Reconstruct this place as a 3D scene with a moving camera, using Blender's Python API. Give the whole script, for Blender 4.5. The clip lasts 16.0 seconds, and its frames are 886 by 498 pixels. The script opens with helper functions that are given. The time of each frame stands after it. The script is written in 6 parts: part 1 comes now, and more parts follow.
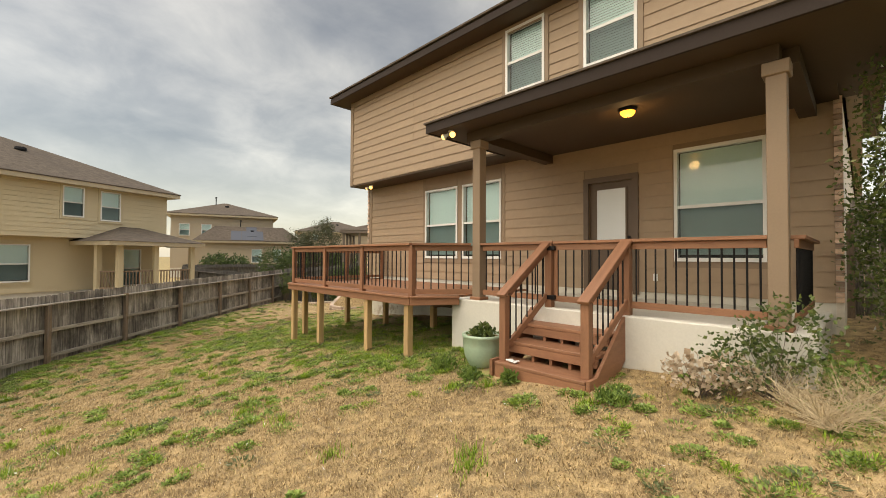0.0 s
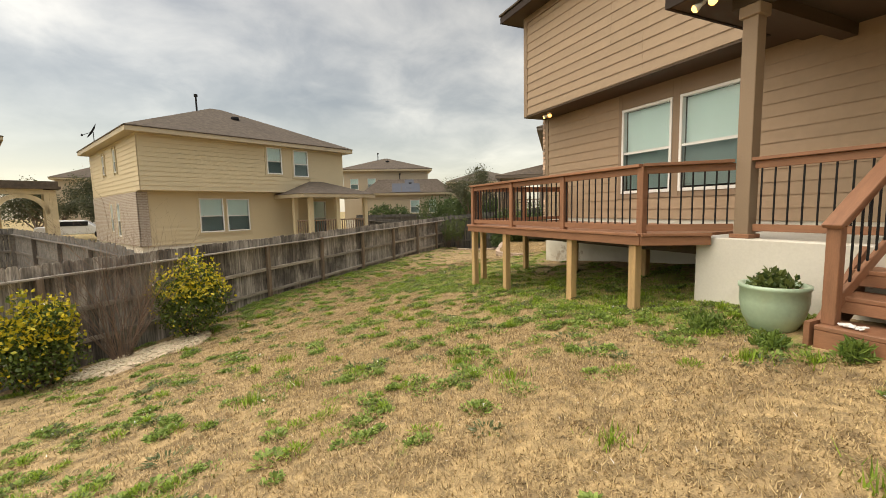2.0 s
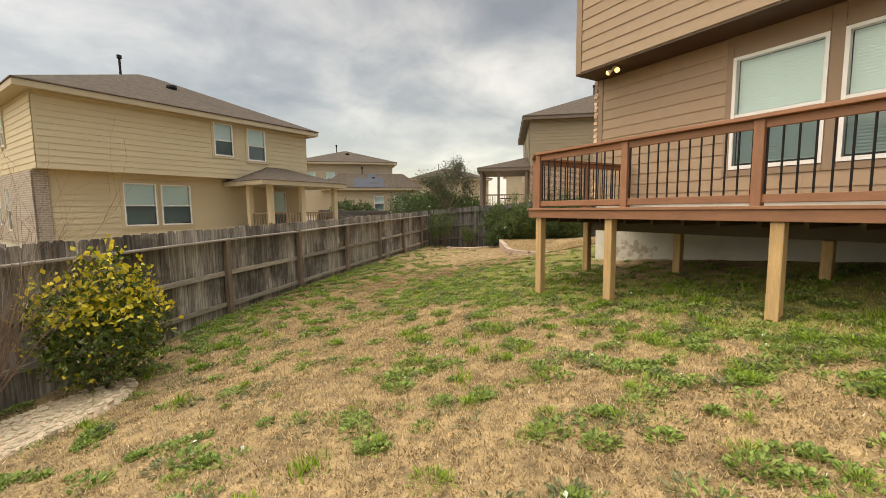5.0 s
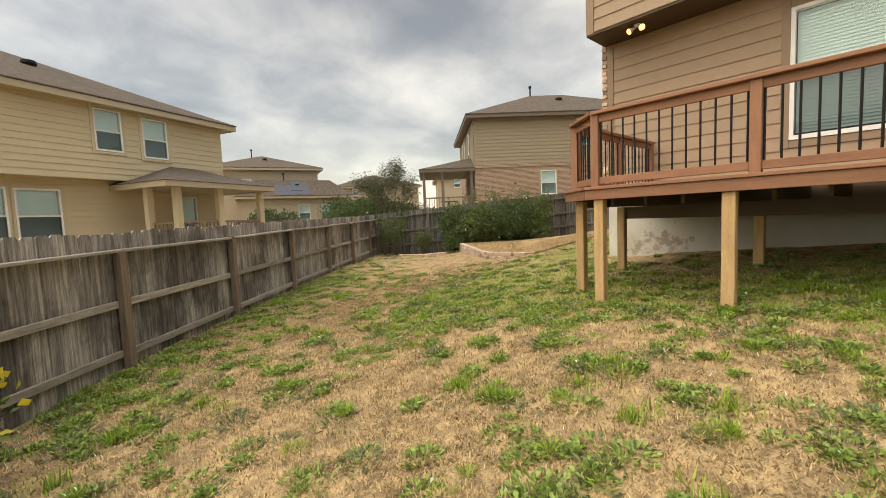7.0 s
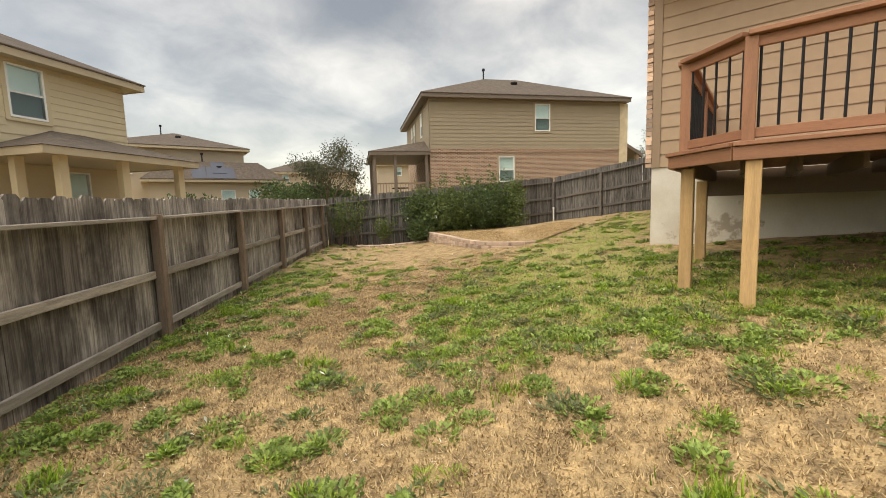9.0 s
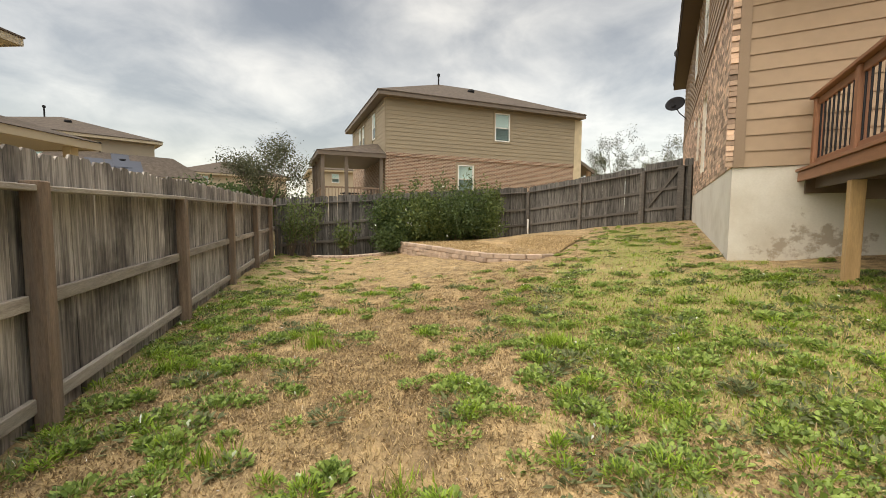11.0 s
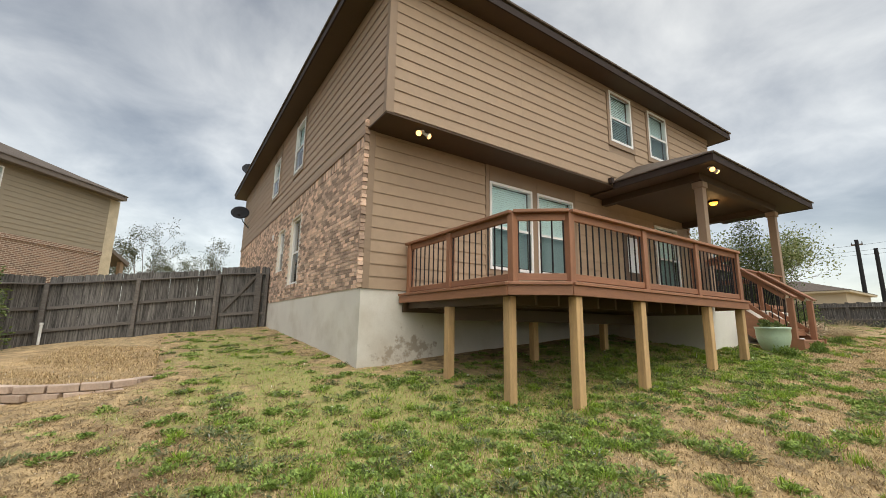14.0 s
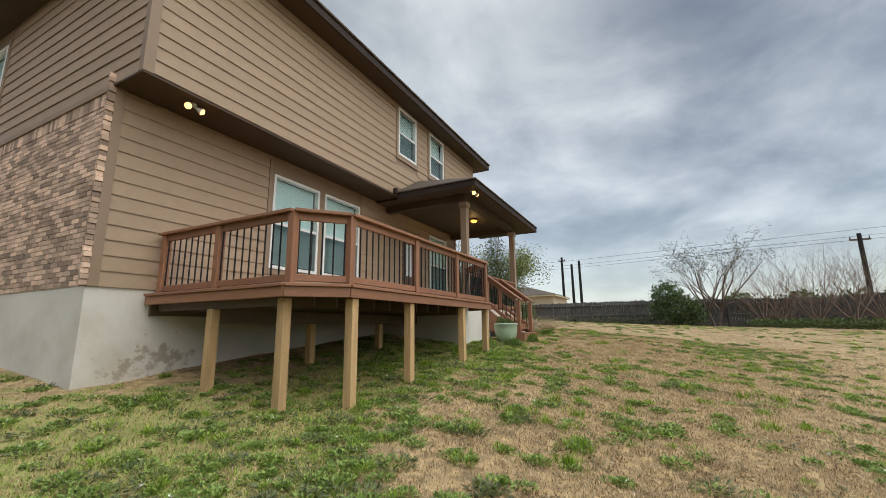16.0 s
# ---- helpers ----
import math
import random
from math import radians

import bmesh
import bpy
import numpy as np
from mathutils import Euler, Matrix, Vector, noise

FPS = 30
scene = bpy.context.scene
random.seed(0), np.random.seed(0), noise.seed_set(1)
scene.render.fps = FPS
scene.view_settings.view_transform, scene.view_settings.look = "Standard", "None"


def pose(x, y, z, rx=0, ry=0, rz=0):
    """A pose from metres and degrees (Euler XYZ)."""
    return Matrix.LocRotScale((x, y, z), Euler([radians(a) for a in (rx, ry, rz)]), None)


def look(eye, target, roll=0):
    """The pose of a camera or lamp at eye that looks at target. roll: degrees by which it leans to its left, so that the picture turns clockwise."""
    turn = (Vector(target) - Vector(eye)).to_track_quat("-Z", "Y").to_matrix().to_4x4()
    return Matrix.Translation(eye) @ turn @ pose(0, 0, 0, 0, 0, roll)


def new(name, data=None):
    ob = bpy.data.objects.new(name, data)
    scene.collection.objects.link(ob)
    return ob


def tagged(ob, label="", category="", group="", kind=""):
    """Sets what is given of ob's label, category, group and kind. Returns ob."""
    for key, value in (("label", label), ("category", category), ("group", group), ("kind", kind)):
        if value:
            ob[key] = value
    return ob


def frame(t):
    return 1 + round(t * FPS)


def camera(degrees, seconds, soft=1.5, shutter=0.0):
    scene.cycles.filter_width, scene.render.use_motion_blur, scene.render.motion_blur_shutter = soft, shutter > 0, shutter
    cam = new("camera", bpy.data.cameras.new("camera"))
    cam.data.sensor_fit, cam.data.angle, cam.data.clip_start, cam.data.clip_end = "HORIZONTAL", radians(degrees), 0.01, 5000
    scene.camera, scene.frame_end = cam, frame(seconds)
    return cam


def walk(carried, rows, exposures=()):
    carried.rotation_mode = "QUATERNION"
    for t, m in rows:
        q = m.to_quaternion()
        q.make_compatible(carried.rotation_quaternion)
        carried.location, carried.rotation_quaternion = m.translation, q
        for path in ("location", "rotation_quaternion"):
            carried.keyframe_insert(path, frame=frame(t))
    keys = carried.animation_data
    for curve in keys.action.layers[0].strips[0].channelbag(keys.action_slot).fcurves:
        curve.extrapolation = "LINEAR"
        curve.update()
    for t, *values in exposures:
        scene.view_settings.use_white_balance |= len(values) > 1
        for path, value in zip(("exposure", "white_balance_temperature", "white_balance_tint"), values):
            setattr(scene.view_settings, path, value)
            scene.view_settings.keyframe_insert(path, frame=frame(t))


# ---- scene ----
cam = camera(94.7, 16.0, soft=0.9)
PATH = [
    (0, (-0.313, 0.178, 1.556), (1.081, 1.61, 1.597), 0.3),
    (0.5, (-0.371, 0.301, 1.474), (0.797, 1.922, 1.396), 0.7),
    (1, (-0.318, 0.708, 1.433), (0.616, 2.471, 1.302), 0.3),
    (1.5, (-0.387, 1.179, 1.357), (0.434, 2.994, 1.173), -0.7),
    (2, (-0.426, 1.65, 1.29), (0.392, 3.465, 1.094), -1.3),
    (2.5, (-0.514, 2.191, 1.222), (0.267, 4.022, 1.028), -0.3),
    (3, (-0.618, 2.721, 1.134), (0.191, 4.538, 0.923), -0.2),
    (3.5, (-0.654, 3.284, 1.075), (0.15, 5.102, 0.851), -0.5),
    (4, (-0.713, 3.826, 1.001), (0.195, 5.59, 0.749), -0.9),
    (4.5, (-0.709, 4.368, 0.938), (0.264, 6.101, 0.724), -0.8),
    (4.7, (-0.725, 4.591, 0.942), (0.268, 6.316, 0.738), -0.7),
    (6.8, (-0.637, 7.141, 0.628), (0.687, 8.632, 0.472), -2.2),
    (7, (-0.634, 7.371, 0.645), (0.704, 8.849, 0.49), -2.4),
    (7.5, (-0.614, 7.916, 0.584), (0.777, 9.345, 0.426), -2.2),
    (8, (-0.478, 8.49, 0.539), (0.948, 9.873, 0.309), -1.9),
    (8.5, (-0.384, 9.044, 0.481), (1.111, 10.356, 0.273), -1.4),
    (8.7, (-0.338, 9.272, 0.484), (1.19, 10.546, 0.275), -1.6),
    (10.8, (0.356, 11.669, 0.291), (2.084, 12.668, 0.156), 0.1),
    (11, (0.415, 11.878, 0.286), (2.179, 12.81, 0.141), 0.3),
    (11.5, (0.603, 12.357, 0.289), (2.446, 13.129, 0.222), 0.4),
    (12, (0.718, 12.85, 0.302), (2.615, 13.483, 0.296), -0.4),
    (12.5, (0.82, 13.185, 0.293), (2.782, 13.57, 0.335), -0.3),
    (13, (0.948, 13.372, 0.339), (2.941, 13.228, 0.439), 0.8),
    (13.5, (0.971, 13.498, 0.38), (2.825, 12.775, 0.587), 1.1),
    (14, (0.918, 13.541, 0.423), (2.559, 12.458, 0.791), 1.0),
    (14.5, (0.862, 13.55, 0.473), (2.337, 12.292, 0.966), 0.6),
    (15, (0.854, 13.54, 0.485), (2.214, 12.171, 1.012), 0.2),
    (15.5, (0.856, 13.539, 0.461), (2.056, 12.015, 0.946), -0.2),
    (16, (0.83, 13.519, 0.432), (1.721, 11.768, 0.807), -0.7),
]
walk(cam, [(t, look(eye, target, roll)) for t, eye, target, roll in PATH], [(0, 0.90, 8200, 8), (6.0, 0.94, 8200, 9), (9.0, 1.02, 8000, 9), (12.0, 0.98, 7700, 8), (14.5, 0.74, 6850, 7), (16, 0.62, 6600, 6)])

# ---- world and light ----
world = bpy.data.worlds.new("overcast_sky")
scene.world = world
world.use_nodes = True
wn, wl = world.node_tree.nodes, world.node_tree.links
wn.clear()
w_out = wn.new("ShaderNodeOutputWorld")
w_bg = wn.new("ShaderNodeBackground")
w_sky = wn.new("ShaderNodeTexSky")
w_sky.sky_type, w_sky.sun_disc = "NISHITA", False
w_sky.sun_elevation, w_sky.sun_rotation = radians(48), radians(300)
w_tc = wn.new("ShaderNodeTexCoord")
w_sep = wn.new("ShaderNodeSeparateXYZ")
wl.new(w_tc.outputs["Generated"], w_sep.inputs["Vector"])


def w_math(op, a, b=0.0, clamp=False):
    m = wn.new("ShaderNodeMath")
    m.operation, m.use_clamp = op, clamp
    for k, v in ((0, a), (1, b)):
        if isinstance(v, (int, float)):
            m.inputs[k].default_value = v
        else:
            wl.new(v, m.inputs[k])
    return m.outputs[0]


# the clouds hang as a flat ceiling: the way is divided by its height
w_den = w_math("ADD", w_math("MAXIMUM", w_sep.outputs["Z"], 0.0), 0.30)
w_vec = wn.new("ShaderNodeCombineXYZ")
wl.new(w_math("DIVIDE", w_sep.outputs["X"], w_den), w_vec.inputs["X"])
wl.new(w_math("DIVIDE", w_sep.outputs["Y"], w_den), w_vec.inputs["Y"])
w_vec.inputs["Z"].default_value = 4.3


def w_noise(scale, detail, rough, dist):
    t = wn.new("ShaderNodeTexNoise")
    for key, v in (("Scale", scale), ("Detail", detail), ("Roughness", rough), ("Distortion", dist)):
        t.inputs[key].default_value = v
    wl.new(w_vec.outputs[0], t.inputs["Vector"])
    return t.outputs["Fac"]


w_cloud = w_math("ADD", w_math("MULTIPLY", w_noise(1.15, 3, 0.5, 0.3), 0.58), w_math("MULTIPLY", w_noise(3.0, 8, 0.55, 0.3), 0.42))
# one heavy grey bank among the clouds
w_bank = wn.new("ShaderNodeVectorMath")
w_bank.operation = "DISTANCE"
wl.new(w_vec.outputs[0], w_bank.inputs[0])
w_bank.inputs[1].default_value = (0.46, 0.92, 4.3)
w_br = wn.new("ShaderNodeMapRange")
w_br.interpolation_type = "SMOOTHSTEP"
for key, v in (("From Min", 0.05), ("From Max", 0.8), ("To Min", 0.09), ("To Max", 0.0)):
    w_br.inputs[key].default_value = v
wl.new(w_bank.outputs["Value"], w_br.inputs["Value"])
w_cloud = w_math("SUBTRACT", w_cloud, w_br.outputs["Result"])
# the cover is thinner towards the south-east
w_cloud = w_math("ADD", w_cloud, w_math("ADD", w_math("MULTIPLY", w_sep.outputs["X"], 0.05), w_math("MULTIPLY", w_sep.outputs["Y"], -0.045)))
w_ramp = wn.new("ShaderNodeValToRGB")
for k, (pos, val) in enumerate(((0.37, (0.098, 0.101, 0.109)), (0.66, (0.425, 0.427, 0.428)))):
    w_ramp.color_ramp.elements[k].position, w_ramp.color_ramp.elements[k].color = pos, (*val, 1)
for pos, val in ((0.45, (0.155, 0.159, 0.168)), (0.53, (0.248, 0.252, 0.260))):
    w_ramp.color_ramp.elements.new(pos).color = (*val, 1)
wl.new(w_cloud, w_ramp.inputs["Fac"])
w_hor = wn.new("ShaderNodeMapRange")
for key, v in (("From Min", 0.0), ("From Max", 0.24), ("To Min", 0.70), ("To Max", 0.0)):
    w_hor.inputs[key].default_value = v
wl.new(w_sep.outputs["Z"], w_hor.inputs["Value"])
w_mixh = wn.new("ShaderNodeMix")
w_mixh.data_type = "RGBA"
w_mixh.inputs["B"].default_value = (0.34, 0.342, 0.343, 1)
w_mixs = wn.new("ShaderNodeMix")
w_mixs.data_type = "RGBA"
w_mixs.inputs["Factor"].default_value = 0.04
wl.new(w_hor.outputs["Result"], w_mixh.inputs["Factor"])
wl.new(w_ramp.outputs["Color"], w_mixh.inputs["A"])
wl.new(w_mixh.outputs["Result"], w_mixs.inputs["A"])
wl.new(w_sky.outputs["Color"], w_mixs.inputs["B"])
wl.new(w_mixs.outputs["Result"], w_bg.inputs["Color"])
# an overcast sky is brightest overhead
w_zen = wn.new("ShaderNodeMapRange")
w_zen.interpolation_type = "SMOOTHSTEP"
for key, v in (("From Min", 0.66), ("From Max", 1.0), ("To Min", 1.0), ("To Max", 5.5)):
    w_zen.inputs[key].default_value = v
wl.new(w_sep.outputs["Z"], w_zen.inputs["Value"])
wl.new(w_zen.outputs["Result"], w_bg.inputs["Strength"])
wl.new(w_bg.outputs["Background"], w_out.inputs["Surface"])

sun_data = bpy.data.lights.new("sun", "SUN")
sun_data.energy, sun_data.angle, sun_data.color = 1.3, radians(80), (1.0, 0.96, 0.90)
sun = new("sun", sun_data)
sun.rotation_euler = (radians(42), 0, radians(-100))

# ---- materials ----
def mat(name, col, var=0.25, scale=6.0, rough=0.8, bump=0.15, fine=60.0, stretch=(1, 1, 1), metal=0.0, obj_var=0.0, island=0.0, dirt=None, dirt_scale=1.2, dirt_amt=0.5, space="Object", spec=0.5, ramp=(0.3, 0.72)):
    """A painted or natural surface: grain at two scales, stains, relief."""
    m = bpy.data.materials.new(name)
    m.use_nodes = True
    n, l = m.node_tree.nodes, m.node_tree.links
    b = n["Principled BSDF"]
    b.inputs["Roughness"].default_value, b.inputs["Metallic"].default_value = rough, metal
    b.inputs["Specular IOR Level"].default_value = spec
    tc = n.new("ShaderNodeTexCoord")
    mp = n.new("ShaderNodeMapping")
    mp.inputs["Scale"].default_value = stretch
    if space == "World":
        geo = n.new("ShaderNodeNewGeometry")
        l.new(geo.outputs["Position"], mp.inputs["Vector"])
    else:
        l.new(tc.outputs["Object"], mp.inputs["Vector"])
    big, small = n.new("ShaderNodeTexNoise"), n.new("ShaderNodeTexNoise")
    big.inputs["Scale"].default_value, big.inputs["Detail"].default_value = scale, 4
    small.inputs["Scale"].default_value, small.inputs["Detail"].default_value = fine, 3
    oi = n.new("ShaderNodeObjectInfo")
    vec = mp.outputs["Vector"]
    if obj_var:
        add = n.new("ShaderNodeVectorMath")
        add.operation = "ADD"
        mul = n.new("ShaderNodeMath")
        mul.operation, mul.inputs[1].default_value = "MULTIPLY", 37.0
        l.new(oi.outputs["Random"], mul.inputs[0])
        l.new(vec, add.inputs[0])
        l.new(mul.outputs[0], add.inputs[1])
        vec = add.outputs[0]
    l.new(vec, big.inputs["Vector"])
    l.new(vec, small.inputs["Vector"])
    c = Vector(col)
    r = n.new("ShaderNodeValToRGB")
    r.color_ramp.elements[0].position, r.color_ramp.elements[1].position = ramp
    r.color_ramp.elements[0].color = (*(c * (1 - var)), 1)
    r.color_ramp.elements[1].color = (*(c * (1 + var)), 1)
    mixn = n.new("ShaderNodeMix")
    mixn.data_type = "FLOAT"
    mixn.inputs["Factor"].default_value = 0.4
    l.new(big.outputs["Fac"], mixn.inputs["A"])
    l.new(small.outputs["Fac"], mixn.inputs["B"])
    l.new(mixn.outputs["Result"], r.inputs["Fac"])
    out = r.outputs["Color"]
    for amount, socket in ((obj_var, "o"), (island, "i")):
        if amount:
            hs = n.new("ShaderNodeHueSaturation")
            mr = n.new("ShaderNodeMapRange")
            mr.inputs["To Min"].default_value, mr.inputs["To Max"].default_value = 1 - amount, 1 + amount
            if socket == "o":
                l.new(oi.outputs["Random"], mr.inputs["Value"])
            else:
                g2 = n.new("ShaderNodeNewGeometry")
                l.new(g2.outputs["Random Per Island"], mr.inputs["Value"])
            l.new(mr.outputs["Result"], hs.inputs["Value"])
            l.new(out, hs.inputs["Color"])
            out = hs.outputs["Color"]
    if dirt:
        dn = n.new("ShaderNodeTexNoise")
        dn.inputs["Scale"].default_value, dn.inputs["Detail"].default_value, dn.inputs["Roughness"].default_value = dirt_scale, 6, 0.62
        l.new(vec, dn.inputs["Vector"])
        dr = n.new("ShaderNodeMapRange")
        dr.inputs["From Min"].default_value, dr.inputs["From Max"].default_value = 0.5, 0.72
        dr.inputs["To Max"].default_value = dirt_amt
        l.new(dn.outputs["Fac"], dr.inputs["Value"])
        dm = n.new("ShaderNodeMix")
        dm.data_type = "RGBA"
        dm.inputs["B"].default_value = (*dirt, 1)
        l.new(dr.outputs["Result"], dm.inputs["Factor"])
        l.new(out, dm.inputs["A"])
        out = dm.outputs["Result"]
    l.new(out, b.inputs["Base Color"])
    if bump:
        bp = n.new("ShaderNodeBump")
        bp.inputs["Strength"].default_value, bp.inputs["Distance"].default_value = bump, 0.01
        l.new(mixn.outputs["Result"], bp.inputs["Height"])
        l.new(bp.outputs["Normal"], b.inputs["Normal"])
    return m


def glass_mat(name, tint=(1, 1, 1), rough=0.02):
    m = bpy.data.materials.new(name)
    m.use_nodes = True
    n, l = m.node_tree.nodes, m.node_tree.links
    n.clear()
    o, mx, tr, gl, fr = (n.new("ShaderNode" + k) for k in ("OutputMaterial", "MixShader", "BsdfTransparent", "BsdfGlossy", "Fresnel"))
    fr.inputs["IOR"].default_value = 1.5
    tr.inputs["Color"].default_value = (*tint, 1)
    gl.inputs["Roughness"].default_value = rough
    l.new(fr.outputs[0], mx.inputs[0])
    l.new(tr.outputs[0], mx.inputs[1])
    l.new(gl.outputs[0], mx.inputs[2])
    l.new(mx.outputs[0], o.inputs[0])
    return m


def glow_mat(name, col, strength):
    m = bpy.data.materials.new(name)
    m.use_nodes = True
    b = m.node_tree.nodes["Principled BSDF"]
    b.inputs["Base Color"].default_value = (*col, 1)
    b.inputs["Emission Color"].default_value = (*col, 1)
    b.inputs["Emission Strength"].default_value = strength
    return m


def brick_mat(name, c1, c2, mortar, swap=False):
    m = mat(name, c1, var=0.2, rough=0.9, bump=0.2)
    n, l = m.node_tree.nodes, m.node_tree.links
    b = n["Principled BSDF"]
    t = n.new("ShaderNodeTexBrick")
    t.inputs["Scale"].default_value = 1.0
    t.inputs["Brick Width"].default_value, t.inputs["Row Height"].default_value, t.inputs["Mortar Size"].default_value = 0.21, 0.072, 0.012
    t.inputs["Color1"].default_value, t.inputs["Color2"].default_value, t.inputs["Mortar"].default_value = (*c1, 1), (*c2, 1), (*mortar, 1)
    t.inputs["Bias"].default_value = -0.1
    tc = n.new("ShaderNodeTexCoord")
    l.new(tc.outputs["UV"], t.inputs["Vector"])
    l.new(t.outputs["Color"], b.inputs["Base Color"])
    bp = n.new("ShaderNodeBump")
    bp.inputs["Strength"].default_value, bp.inputs["Distance"].default_value, bp.invert = 0.6, 0.01, True
    l.new(t.outputs["Fac"], bp.inputs["Height"])
    l.new(bp.outputs["Normal"], b.inputs["Normal"])
    return m


SIDING = mat("siding_paint", (0.355, 0.252, 0.165), 0.07, 1.5, 0.62, 0.10, 45, (6, 0.6, 6), obj_var=0.05, dirt=(0.27, 0.2, 0.14), dirt_amt=0.25)
TRIM = mat("trim_paint", (0.27, 0.19, 0.125), 0.08, 2.0, 0.6, 0.08, 50)
FASCIA = mat("fascia_paint", (0.042, 0.031, 0.027), 0.12, 2.0, 0.7, 0.08, 40, spec=0.15)
SOFFIT = mat("soffit_paint", (0.072, 0.047, 0.028), 0.08, 2.0, 0.65, 0.06, 40, spec=0.3)
BRICK = mat("house_brick", (0.54, 0.385, 0.285), 0.24, 5, 0.9, 0.5, 70, obj_var=0.55, dirt=(0.20, 0.13, 0.10), dirt_scale=3.0, dirt_amt=0.35)
BRICKS = mat("house_brick_far", (0.54, 0.385, 0.285), 0.24, 5, 0.9, 0.5, 70, island=0.55, dirt=(0.20, 0.13, 0.10), dirt_scale=3.0, dirt_amt=0.35)
MORTAR = mat("mortar", (0.70, 0.64, 0.55), 0.12, 8, 0.95, 0.4, 90)
STUCCO = mat("foundation_stucco", (0.66, 0.63, 0.56), 0.08, 1.2, 0.9, 0.25, 40, dirt=(0.42, 0.36, 0.27), dirt_scale=0.9, dirt_amt=0.55)
# rust-brown blotches where the coat has come off, low by the corner and here and there along the foot
s_n, s_l = STUCCO.node_tree.nodes, STUCCO.node_tree.links
s_b = s_n["Principled BSDF"]
s_src = s_b.inputs["Base Color"].links[0].from_socket
s_geo = s_n.new("ShaderNodeNewGeometry")
s_dist = s_n.new("ShaderNodeVectorMath")
s_dist.operation = "DISTANCE"
s_dist.inputs[1].default_value = (7.05, 10.2, -0.18)
s_l.new(s_geo.outputs["Position"], s_dist.inputs[0])
s_fall = s_n.new("ShaderNodeMapRange")
for key, v in (("From Min", 0.3), ("From Max", 1.15), ("To Min", 0.13), ("To Max", -0.25)):
    s_fall.inputs[key].default_value = v
s_l.new(s_dist.outputs["Value"], s_fall.inputs["Value"])
s_ns = s_n.new("ShaderNodeTexNoise")
s_ns.inputs["Scale"].default_value, s_ns.inputs["Detail"].default_value, s_ns.inputs["Roughness"].default_value = 5.5, 7, 0.6
s_l.new(s_geo.outputs["Position"], s_ns.inputs["Vector"])
s_add = s_n.new("ShaderNodeMath")
s_l.new(s_fall.outputs["Result"], s_add.inputs[0])
s_l.new(s_ns.outputs["Fac"], s_add.inputs[1])
s_cut = s_n.new("ShaderNodeMapRange")
for key, v in (("From Min", 0.57), ("From Max", 0.66), ("To Min", 0.0), ("To Max", 0.6)):
    s_cut.inputs[key].default_value = v
s_l.new(s_add.outputs[0], s_cut.inputs["Value"])
s_mix = s_n.new("ShaderNodeMix")
s_mix.data_type = "RGBA"
s_mix.inputs["B"].default_value = (0.24, 0.17, 0.10, 1)
s_l.new(s_cut.outputs["Result"], s_mix.inputs["Factor"])
s_l.new(s_src, s_mix.inputs["A"])
s_l.new(s_mix.outputs["Result"], s_b.inputs["Base Color"])
SLAB = mat("porch_concrete", (0.55, 0.52, 0.46), 0.12, 2, 0.9, 0.3, 60)
CEDAR = mat("stained_cedar", (0.285, 0.132, 0.07), 0.22, 2.5, 0.6, 0.25, 22, (8, 8, 1.2), obj_var=0.12)
CEDARX = mat("stained_cedar_x", (0.285, 0.132, 0.07), 0.22, 2.5, 0.6, 0.25, 22, (1.2, 8, 8), obj_var=0.12)
CEDARY = mat("stained_cedar_y", (0.285, 0.132, 0.07), 0.22, 2.5, 0.6, 0.25, 22, (8, 1.2, 8), obj_var=0.12)
PINE = mat("treated_pine_post", (0.53, 0.345, 0.165), 0.25, 2.2, 0.75, 0.3, 18, (9, 9, 0.9), obj_var=0.12, dirt=(0.28, 0.17, 0.08), dirt_scale=1.4, dirt_amt=0.4)
BLACK = mat("black_baluster_metal", (0.018, 0.017, 0.018), 0.2, 8, 0.45, 0.05, 60, metal=0.6)
WHITE = mat("white_vinyl", (0.78, 0.78, 0.76), 0.04, 3, 0.4, 0.03, 40)
BLIND = mat("blind_slat", (0.68, 0.88, 0.86), 0.05, 3, 0.5, 0.02, 40)
GLASS = glass_mat("window_glass")
SCREEN = glass_mat("screened_glass", (0.40, 0.43, 0.44), 0.05)
DARKROOM = mat("dark_room", (0.10, 0.10, 0.10), 0.1, 2, 0.9, 0)
# the door's own paint; on the deck framing it stands in for shade
DOOR_DECKSHADE = mat("door_paint_and_deck_shade", (0.12, 0.078, 0.05), 0.1, 3, 0.5, 0.08, 30)
FROST = mat("door_glass_film", (0.74, 0.77, 0.78), 0.03, 2, 0.25, 0.0)
FENCE = mat("weathered_fence", (0.32, 0.285, 0.25), 0.42, 4.0, 0.9, 0.6, 14, (9, 9, 0.7), obj_var=0.34, dirt=(0.05, 0.04, 0.035), dirt_scale=2.4, dirt_amt=0.62, ramp=(0.41, 0.60))
